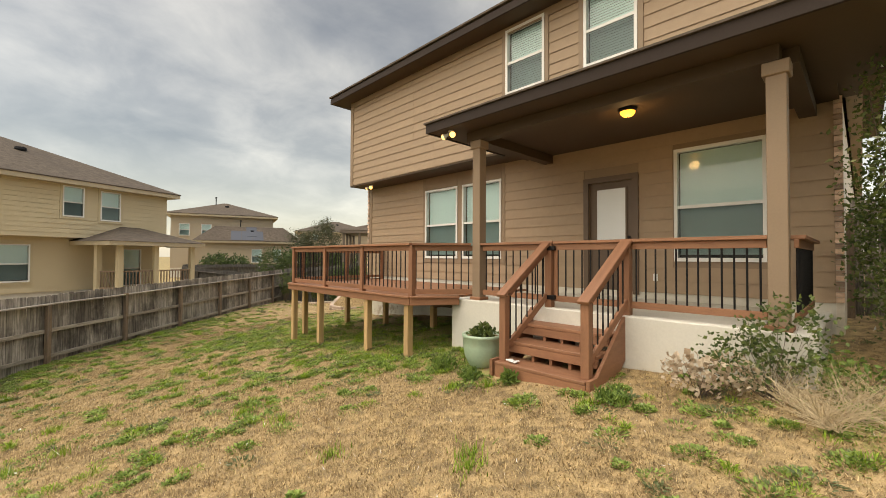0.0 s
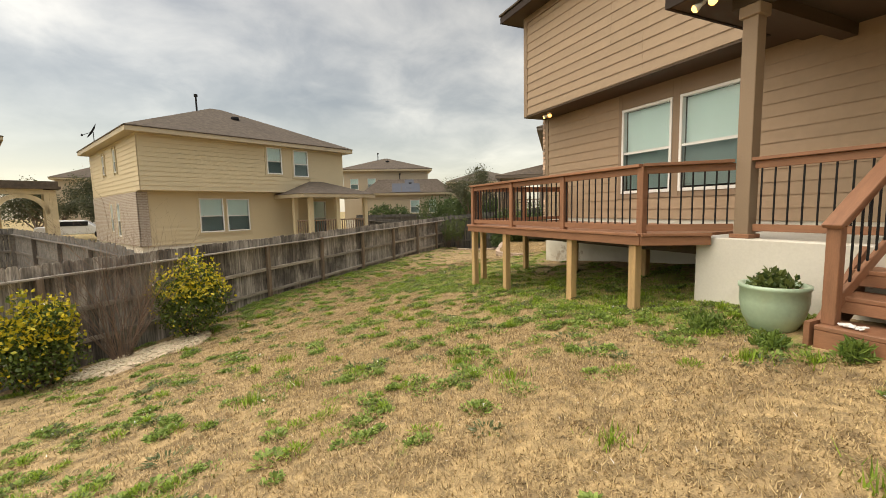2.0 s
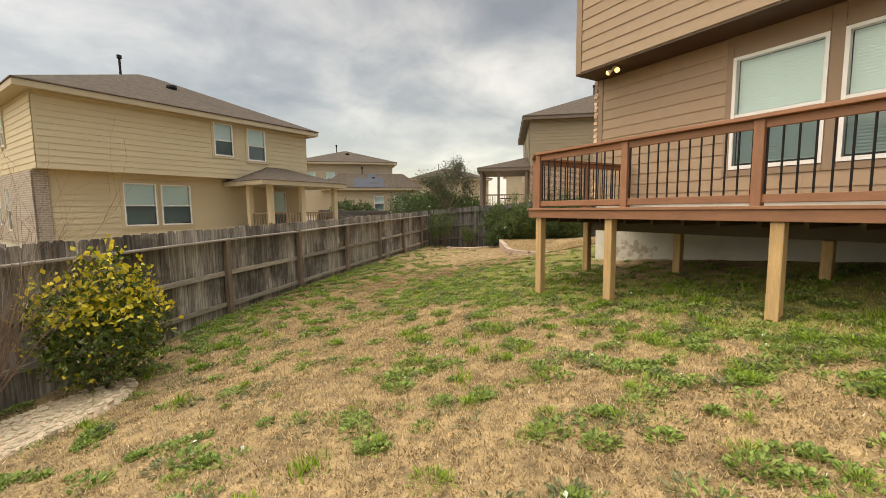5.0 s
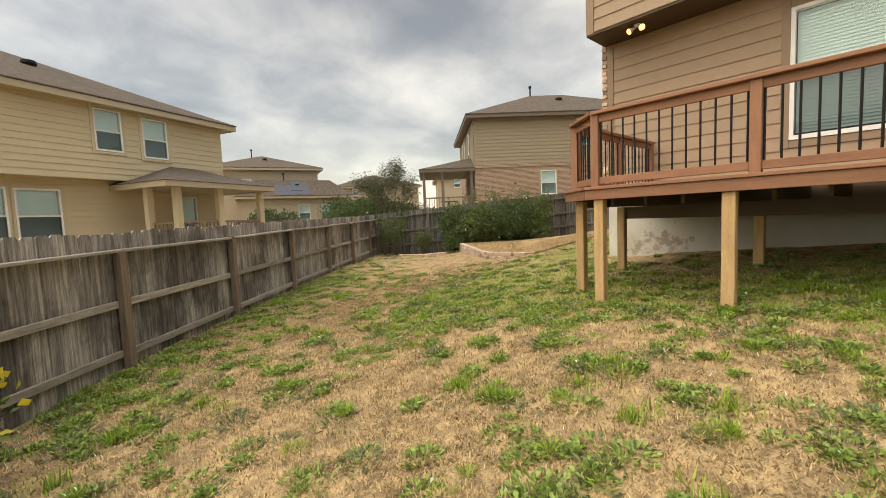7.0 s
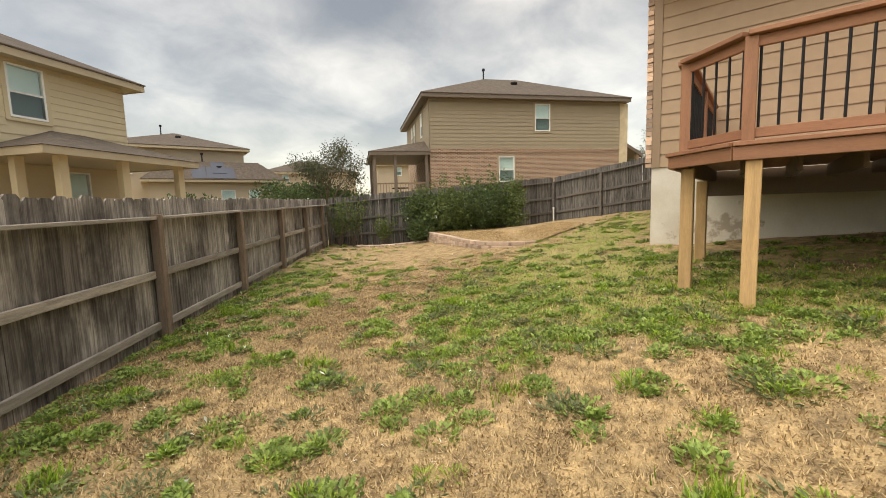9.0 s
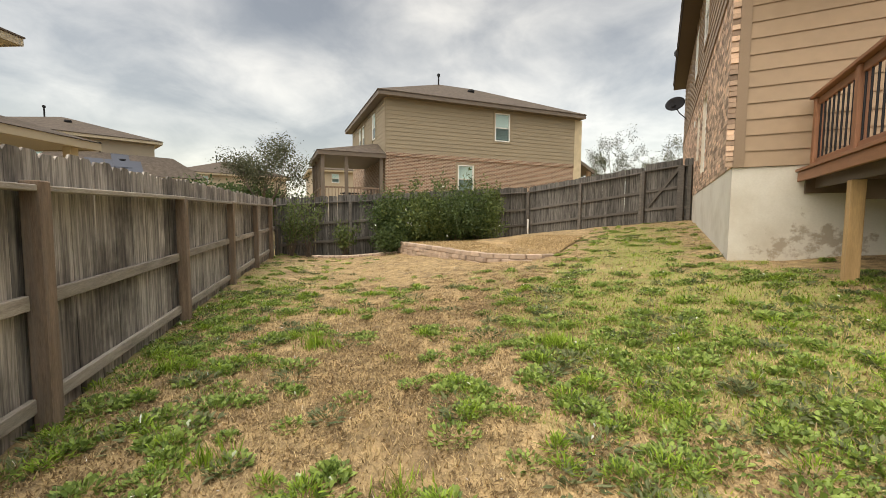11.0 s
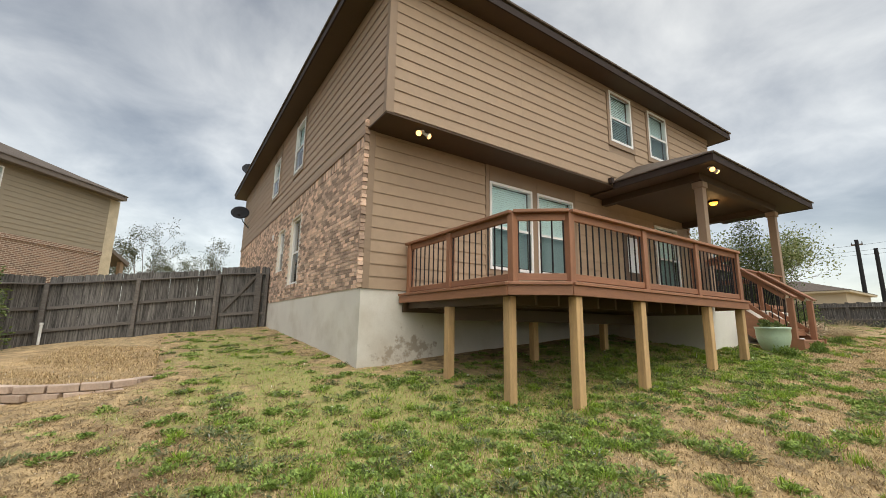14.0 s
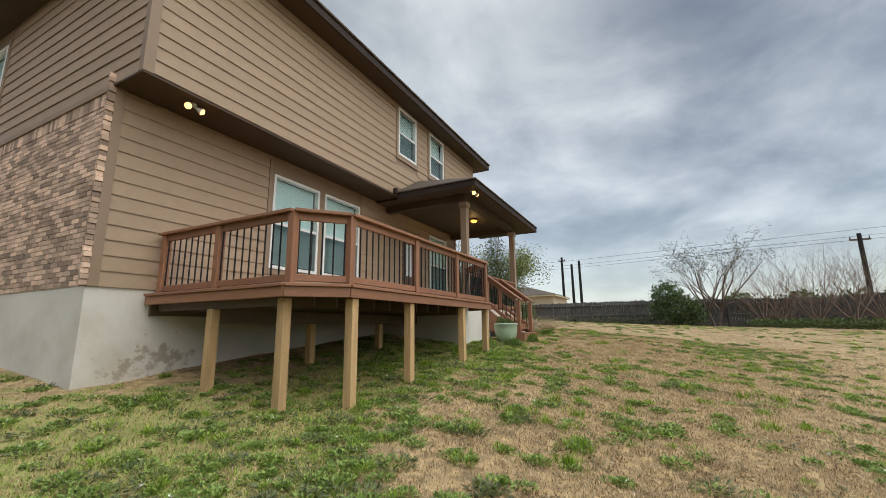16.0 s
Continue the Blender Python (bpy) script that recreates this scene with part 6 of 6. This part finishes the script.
tree("small leafy tree beside the porch", 6.15, -1.7, 2.9, 0.05, 3, 101, L_SPRING, 7500, 0.075, 0.5, 0.25, 5, 0.17, multi=3)
shrub("tall green shrub beside the porch", 5.4, -0.3, [(0, 0, 0.8, 0.6, 0.5, 0.7), (0.2, 0.25, 1.8, 0.5, 0.45, 0.7), (-0.1, -0.2, 1.4, 0.6, 0.5, 0.6), (0.3, 0.2, 2.7, 0.4, 0.4, 0.6), (0.7, 0.35, 1.2, 0.5, 0.35, 0.9)], 8000, 0.052, L_MID, 102, shell=0.2)
for k, (x, y, h) in enumerate(((6.9, -0.75, 1.5), (7.6, -1.3, 1.7), (6.3, -1.9, 1.3))):
    shrub("tall leafy green shrub at the side of the house", x, y, [(0, 0, h * 0.35, 0.6, 0.6, h * 0.4), (0.15, 0.1, h * 0.8, 0.5, 0.5, h * 0.4), (-0.2, 0.1, h * 1.1, 0.4, 0.4, h * 0.3)], 3200, 0.08, L_MID if k else L_DARK, 111 + k, shell=0.2)
# weeds by the flower pot and stair foot
for k, (x, y, w) in enumerate(((3.55, 1.85, 0.2), (3.5, 3.6, 0.14), (3.75, 4.3, 0.22), (3.62, 3.1, 0.1))):
    shrub("leafy green weeds at the foot of the stairs", x, y, [(0, 0, 0.04, w, w, 0.1)], 500, 0.07, L_WEEDY, 120 + k, elong=4.0, up=1.2, nst=5, stem_r=0.003, name="weed_patch", shell=0.1)
# back boundary planting
shrub("rounded dark green evergreen bush at the back fence", -0.2, -13.3, [(0, 0, 1.0, 1.4, 1.1, 1.0), (0.3, 0, 1.8, 0.9, 0.9, 0.8), (-0.9, 0, 0.7, 0.8, 0.8, 0.7)], 4200, 0.16, L_DARK, 130)
tree("sparse half-bare tree at the back fence", -2.2, -14.0, 5.0, 0.09, 3, 131, L_OAK, 3200, 0.08, 0.6, 0.2, 7, 0.16, multi=2)
for k, (x, y, h) in enumerate(((-5.2, -13.6, 4.0), (-6.4, -13.2, 4.3), (-7.4, -12.2, 3.9), (-4.4, -14.0, 3.5), (-8.6, -12.6, 4.4))):
    tree("leafless thicket of brown twigs by the back fence", x, y, h, 0.03, 3, 140 + k, spread_=0.5, trunk=0.10, base_n=8, bark=TWIG, multi=3, name="bare_tree")
for k in range(7):
    x, y = -4.0 - k * 0.65, -12.6 + k * 0.25
    shrub("low green ground cover before the back fence", x, y, [(0, 0, 0.2, 0.7, 0.6, 0.3)], 500, 0.12, L_MID, 150 + k, name="ground_cover", nst=3)
for k in range(8):
    x = 1.5 + k * 0.9
    shrub("dry low brush before the back fence", x, -13.6, [(0, 0, 0.25, 0.7, 0.5, 0.35)], 420, 0.14, L_OAK, 160 + k, name="low_brush", nst=6)
# distant trees
tree("sparse grey-green oak behind the yard fence", 14.4, 29.4, 4.3, 0.12, 3, 171, L_OAK, 9000, 0.10, 0.4, 0.3, 6, 0.22, z=-0.6)
shrub("dense dark bushes behind the yard fence", 14.4, 30.2, [(-2.6, 0.6, 1.9, 1.2, 1.2, 1.4), (-1.2, 0.3, 1.6, 1.3, 1.2, 1.4), (0.4, 0, 1.9, 1.4, 1.2, 1.5), (2.0, -0.4, 1.4, 1.2, 1.2, 1.3), (3.2, -0.2, 1.6, 1.1, 1.1, 1.2)], 9000, 0.15, L_DARK, 174, sink=-0.0)
shrub("dark bushes behind the neighbouring yards", 18.5, 40.5, [(0, 0, 1.9, 2.0, 2.0, 1.7), (2.2, 0, 2.2, 2.0, 1.8, 1.8), (4.5, -1, 1.8, 1.8, 1.8, 1.6)], 5000, 0.3, L_DARK, 172)
shrub("dark bushes by the far fence", 10.5, 40.0, [(0, 0, 1.3, 1.4, 1.2, 1.2), (1.8, 0, 1.2, 1.2, 1.2, 1.1)], 2600, 0.25, L_DARK, 173)
for k, (x, y, h) in enumerate(((36.0, 15.8, 5.2), (35.5, 11.6, 5.0), (33.0, 17.5, 3.8))):
    tree("sparse street tree beyond the gate", x, y, h, 0.12, 3, 180 + k, L_OAK, 6000, 0.10, 0.4, 0.25, 6, 0.17, z=0.4)
for k, (x, y) in enumerate(((-11.5, 44.0), (-15.5, 45.5), (-13.0, 47.5), (-24.0, 52.0), (-18.5, 50.0))):
    tree("leafy street tree across the yards", x, y, 3.9 + 0.4 * (k % 3), 0.15, 2, 190 + k, L_OAK, 6500, 0.16, 0.45, 0.2, 6, 0.28, z=-0.6)
for k, (x, y, w) in enumerate(((-30, -52, 9), (-14, -60, 7), (-45, -40, 10), (30, -75, 8), (8, -85, 9))):
    shrub("dark tree line in the distance", x, y, [(dx * w * 0.5, 0, 2.0 + (dx % 2), w * 0.35, 2.0, 2.2) for dx in (-2, -1, 0, 1, 2)], 3000, 0.55, L_DARK if k % 2 else L_OAK, 200 + k, name="tree_line")

# ---- flower pot ----
POT = mat("glazed_pot", (0.38, 0.50, 0.36), 0.14, 3, 0.28, 0.1, 30, dirt=(0.42, 0.40, 0.22), dirt_scale=2.0, dirt_amt=0.5)
pot = thing("flower_pot", "pale green glazed pot with low green plants", "flower pot", at=(4.06, 3.87, gh(4.06, 3.87) - 0.01))
for nm, prof, m in (("pot", [(0.0, 0.0), (0.15, 0.0), (0.185, 0.02), (0.245, 0.14), (0.272, 0.28), (0.272, 0.40), (0.285, 0.41), (0.285, 0.445), (0.25, 0.445), (0.24, 0.40), (0.0, 0.39)], POT), ("soil", [(0.0, 0.412), (0.236, 0.408)], DIRT)):
    o = part(nm, Geo().lathe(prof, 32), m, pot, smooth=True)
    o.matrix_parent_inverse = Matrix.Identity(4)
o = part("plant", leaves(lobed([(0, 0, 0.44, 0.22, 0.22, 0.08), (0.08, 0.05, 0.47, 0.12, 0.12, 0.1)], 420, 5, 0.1), 0.07, 6, L_MID, 2.0, 0.8), None, pot)
tagged(o, kind="stuff")
o.matrix_parent_inverse = Matrix.Identity(4)
# crumpled white paper on the lowest step
scrap, sr = Geo(), random.Random(4)
for k in range(7):
    scrap.box(-0.035, 0.035, -0.018, 0.018, 0.0, 0.012, Matrix.Translation((sr.uniform(-0.02, 0.02), sr.uniform(-0.07, 0.07), sr.uniform(0.012, 0.03))) @ Matrix.Rotation(sr.uniform(0, 3), 4, "Z") @ Matrix.Rotation(sr.uniform(-0.5, 0.5), 4, "X"))
o = tagged(part("paper_scrap", scrap, WHITE, bevel=0.004), "crumpled white scrap on the lowest step", "paper")
place(o, Matrix.Translation((3.84, 3.2, 0.255)))
# white pipe by the fence
o = tagged(part("white_pipe", Geo().tube((0, 0, -0.1), (0, 0, 0.5), 0.03, 0.03, 10).tube((0, 0, 0.5), (0, 0, 0.56), 0.04, 0.04, 10), WHITE), "short white plastic pipe standing by the fence", "pipe")
place(o, Matrix.Translation((15.35, 16.2, gh(15.35, 16.2))))

# ---- utility poles and wires ----
def utility_pole(x, y, h, arm):
    p = thing("utility_pole", "tall dark wooden utility pole with crossarm", "utility pole", "utility poles", at=(x, y, 0))
    a = part("pole", Geo().tube((0, 0, -1), (0, 0, h), 0.36, 0.26, 8), GUTTER, p)
    b_ = part("crossarm", Geo().box(-arm, arm, -0.1, 0.1, h - 1.0, h - 0.75), BARK, p)
    for o in (a, b_):
        o.matrix_parent_inverse = Matrix.Identity(4)
    for k in (-arm + 0.1, 0, arm - 0.1):
        c = part("insulator", Geo().tube((k, 0, h - 0.75), (k, 0, h - 0.4), 0.08, 0.05, 6), GUTTER, p)
        c.matrix_parent_inverse = Matrix.Identity(4)


for x, y, h, arm in ((19.05, -84.0, 16.2, 0.75), (16.9, -84.0, 14.4, 0.3), (15.2, -84.0, 15.1, 0.3), (-25.5, -62.0, 12.5, 1.1)):
    utility_pole(x, y, h, arm)
line = thing("power_line", "thin dark power lines strung between the poles", "wire")
for z, x0 in ((15.2, 19.05), (13.5, 16.9), (14.2, 15.2)):
    part("wire", Geo().tube((x0 + 120, -95, z + 2), (x0, -84, z), 0.022, 0.022, 4), GUTTER, line)
    part("wire", Geo().tube((x0, -84, z), (x0 - 160, -60, z + 1), 0.022, 0.022, 4), GUTTER, line)

# ---- parked car across the yards ----
car = thing("car", "white sedan parked across the street", "car", at=(-13.0, 41.5, -0.35))
prof = [(-2.2, 0.35), (2.2, 0.35), (2.25, 0.7), (1.95, 0.88), (1.1, 0.95), (0.55, 1.4), (-0.9, 1.42), (-1.6, 1.0), (-2.2, 0.95), (-2.28, 0.6)]
g = Geo()
m_ = len(prof)
g.v = [(x, -0.85, z) for x, z in prof] + [(x, 0.85, z) for x, z in prof]
g.f = [tuple(range(m_)), tuple(range(2 * m_ - 1, m_ - 1, -1))] + [(i, m_ + i, m_ + (i + 1) % m_, (i + 1) % m_) for i in range(m_)]
cb = part("body", g, mat("white_car_paint", (0.75, 0.76, 0.78), 0.03, 3, 0.25, 0.0), car, bevel=0.05)
cw = part("side_window", Geo().box(-1.2, 0.75, -0.87, -0.852, 0.98, 1.32), GUTTER, car)
for o in (cb, cw):
    o.matrix_parent_inverse = Matrix.Identity(4)
for x in (-1.4, 1.4):
    for y in (-0.82, 0.82):
        o = part("wheel", Geo().tube((x, y - 0.1, 0.33), (x, y + 0.1, 0.33), 0.33, 0.33, 16), GUTTER, car)
        o.matrix_parent_inverse = Matrix.Identity(4)
car.rotation_euler[2] = radians(10)

# ---- grass ----
Zact = np.array([p[2] for p in gv]).reshape(ny, nx)
Gact = np.array(G_AT).reshape(ny, nx)


def sample(A, x, y):
    i = np.clip(np.searchsorted(gx, x) - 1, 0, nx - 2)
    j = np.clip(np.searchsorted(gy, y) - 1, 0, ny - 2)
    fx, fy = (x - gx[i]) / (gx[i + 1] - gx[i]), (y - gy[j]) / (gy[j + 1] - gy[j])
    return (A[j, i] * (1 - fx) + A[j, i + 1] * fx) * (1 - fy) + (A[j + 1, i] * (1 - fx) + A[j + 1, i + 1] * fx) * fy


def on_lawn(x, y):
    ok = (x - 8.86) * 0.687 - (y - 22.09) * 0.727 > 0.06
    ok &= ~((x > HX - 0.05) & (y < HY1 + 0.05)) & ~((x > PX - 0.05) & (y < PY1) & (y > PY0)) & ~((x > 3.7) & (x < PX) & (y > 2.3) & (y < 3.7))
    ok &= ~((x > 7.85) & (y > 13.75) & (y < 17.5) & (y - 14.3 < (x - 7.8) * 1.4)) & (x < 15.3) & (x + y < 31.2)
    return ok


def blades(x, y, h, w, lean, seed, material, name, z=None):
    r = np.random.RandomState(seed)
    n = len(x)
    z = (sample(Zact, x, y) if z is None else z) - 0.004
    P = np.stack([x, y, z], 1)
    a = r.uniform(0, 2 * np.pi, n)
    d = np.stack([np.cos(a), np.sin(a), np.zeros(n)], 1)
    s = np.stack([-np.sin(a), np.cos(a), np.zeros(n)], 1) * (w * r.uniform(0.6, 1.3, n))[:, None]
    tilt = lean * r.uniform(0.2, 1.2, n)
    tip = P + d * (h * np.sin(tilt))[:, None] + np.array([0, 0, 1.0]) * (h * np.cos(tilt))[:, None]
    V = np.stack([P - s, P + s, tip], 1)
    return quads(name, V, np.arange(3 * n).reshape(n, 3), material)


R = np.random.RandomState(3)


def scatter(n, near=0.6):
    """Lawn places, denser along the walked strip."""
    k = int(n * near)
    x = np.concatenate([R.normal(1.2, 2.2, k), R.uniform(-7, 15, n - k)])
    y = np.concatenate([R.uniform(-0.4, 17.5, k), R.uniform(-12, 22, n - k)])
    m = on_lawn(x, y)
    return x[m], y[m]


TAN = leaf_mat("dormant_grass_blade", [(0.20, 0.13, 0.056), (0.49, 0.35, 0.16), (0.72, 0.545, 0.295)], 0.8)
GRN = leaf_mat("green_grass_blade", [(0.11, 0.19, 0.012), (0.22, 0.36, 0.02), (0.36, 0.50, 0.055)], 0.6)
x, y = scatter(820000, 0.55)
open_ = ~((x > 5.6) & (y > 5.5) & (y < 10.3))
x, y = x[open_], y[open_]
tagged(new("dormant_grass", blades(x, y, R.uniform(0.018, 0.052, len(x)), 0.0048, 1.4, 21, TAN, "dormant_grass")), "short dormant tan lawn grass", "grass", kind="stuff")
x, y = scatter(520000)
keep = sample(Gact, x, y) + R.normal(0, 0.10, len(x)) > 0.80
x, y = x[keep], y[keep]
tagged(new("green_grass", blades(x, y, R.uniform(0.02, 0.055, len(x)), 0.0045, 0.9, 22, GRN, "green_grass")), "patches of green lawn grass", "grass", kind="stuff")
# clumps of weeds, each dense and well defined
cx_, cy_ = scatter(13500, 0.58)
g_ = sample(Gact, cx_, cy_)
keep = g_ + R.normal(0, 0.13, len(cx_)) > 0.54
cx_, cy_ = cx_[keep], cy_[keep]
L_WEED = leaf_mat("weed_leaf", [(0.09, 0.15, 0.025), (0.21, 0.32, 0.05), (0.36, 0.47, 0.11)], 0.6)


def rosettes(cx, cy, lo, hi, r_lo, r_hi, len_lo, len_hi, width, rise, material, name, label, seed):
    r = np.random.RandomState(seed)
    cnt = r.randint(lo, hi, len(cx))
    rad = r.uniform(r_lo, r_hi, len(cx))
    ci = np.repeat(np.arange(len(cx)), cnt)
    n = len(ci)
    ang, rr_ = r.uniform(0, 2 * np.pi, n), np.sqrt(r.uniform(0, 1, n)) * rad[ci]
    ox, oy = np.cos(ang) * rr_, np.sin(ang) * rr_
    P = np.stack([cx[ci] + ox, cy[ci] + oy, sample(Zact, cx[ci] + ox, cy[ci] + oy) + 0.02 * (1 - rr_ / rad[ci]) * rise], 1)
    d = np.stack([ox, oy, rad[ci] * rise * r.uniform(0.3, 1.2, n)], 1) + r.normal(size=(n, 3)) * 0.035
    d[:, 2] = np.abs(d[:, 2]) + 0.012
    d /= np.linalg.norm(d, axis=1)[:, None]
    k = (r.uniform(len_lo, len_hi, n) * r.uniform(0.75, 1.25, len(cx))[ci])[:, None]
    s = np.cross(d, np.array([0, 0, 1.0])) + r.normal(size=(n, 3)) * 0.25
    s /= np.linalg.norm(s, axis=1)[:, None]
    V = np.stack([P, P + d * k * 0.55 + s * k * width, P + d * k * np.array([1, 1, 0.72]), P + d * k * 0.55 - s * k * width], 1)
    tagged(new(name, quads(name, V, np.arange(4 * n).reshape(-1, 4), material)), label, "weeds", kind="stuff")


kind_ = R.uniform(size=len(cx_))
m1, m2, m3 = kind_ < 0.62, (kind_ >= 0.62) & (kind_ < 0.8), kind_ >= 0.8
rosettes(cx_[m1], cy_[m1], 50, 130, 0.04, 0.14, 0.022, 0.055, 0.26, 0.7, L_WEED, "lawn_weeds", "low broad-leaved green weeds scattered over the lawn", 51)
rosettes(cx_[m2], cy_[m2], 40, 100, 0.03, 0.09, 0.04, 0.09, 0.05, 1.2, GRN, "grass_clumps", "small upright clumps of bright grass in the lawn", 52)
rosettes(cx_[m3], cy_[m3], 30, 80, 0.06, 0.16, 0.03, 0.08, 0.14, 0.25, leaf_mat("grey_weed_leaf", [(0.09, 0.12, 0.045), (0.16, 0.20, 0.09), (0.24, 0.26, 0.12)], 0.7), "flat_weeds", "flat grey-green weeds pressed into the dry lawn", 53)
bx2, by2 = scatter(4600, 0.6)
bx2, by2 = np.concatenate([bx2, R.normal(4.0, 1.9, 1300)]), np.concatenate([by2, R.normal(13.8, 0.95, 1300)])
lawn_ = on_lawn(bx2, by2)
bx2, by2 = bx2[lawn_], by2[lawn_]
rosettes(bx2, by2, 25, 70, 0.06, 0.2, 0.015, 0.035, 0.12, 0.2, leaf_mat("brown_thatch", [(0.13, 0.085, 0.045), (0.25, 0.165, 0.085), (0.36, 0.25, 0.13)], 0.9), "brown_thatch", "patches of dark brown dead thatch in the lawn", 54)
# coarse upright tufts
tuft_rng = random.Random(14)
tx, ty = [], []
for k, (px, py, n_) in enumerate([(3.1, 14.6, 260), (3.7, 12.6, 240), (-0.6, 6.1, 150), (1.6, 9.7, 160), (4.4, 5.9, 300), (4.3, 7.4, 260)] + [(tuft_rng.uniform(-2, 5), tuft_rng.uniform(2, 16), tuft_rng.randrange(50, 130)) for _ in range(46)]):
    for _ in range(n_):
        r0, a0 = abs(tuft_rng.gauss(0, 0.09)), tuft_rng.uniform(0, 6.283)
        tx.append(px + r0 * math.cos(a0))
        ty.append(py + r0 * math.sin(a0))
tx, ty = np.array(tx), np.array(ty)
m = on_lawn(tx, ty)
tagged(new("grass_tufts", blades(tx[m], ty[m], R.uniform(0.05, 0.13, m.sum()), 0.006, 0.75, 23, GRN, "grass_tufts")), "coarse upright tufts of bright green grass", "grass", kind="stuff")
# dry grass on the raised bed
bx3, by3 = R.uniform(7.7, 13.6, 70000), R.uniform(13.5, 18.6, 70000)
in_bed = np.zeros(len(bx3), bool)
for (xa, ya), (xb, yb) in zip(inner, inner[1:] + inner[:1]):
    if ya != yb:
        in_bed ^= ((ya > by3) != (yb > by3)) & (bx3 < (xb - xa) * (by3 - ya) / (yb - ya) + xa)
bx3, by3 = bx3[in_bed], by3[in_bed]
tagged(new("bed_grass", blades(bx3, by3, R.uniform(0.02, 0.06, len(bx3)), 0.006, 1.35, 24, TAN, "bed_grass", np.maximum(BEDZ - 0.03, gz(bx3, by3) + 0.02))), "short dormant tan grass on the raised bed", "grass", kind="stuff")
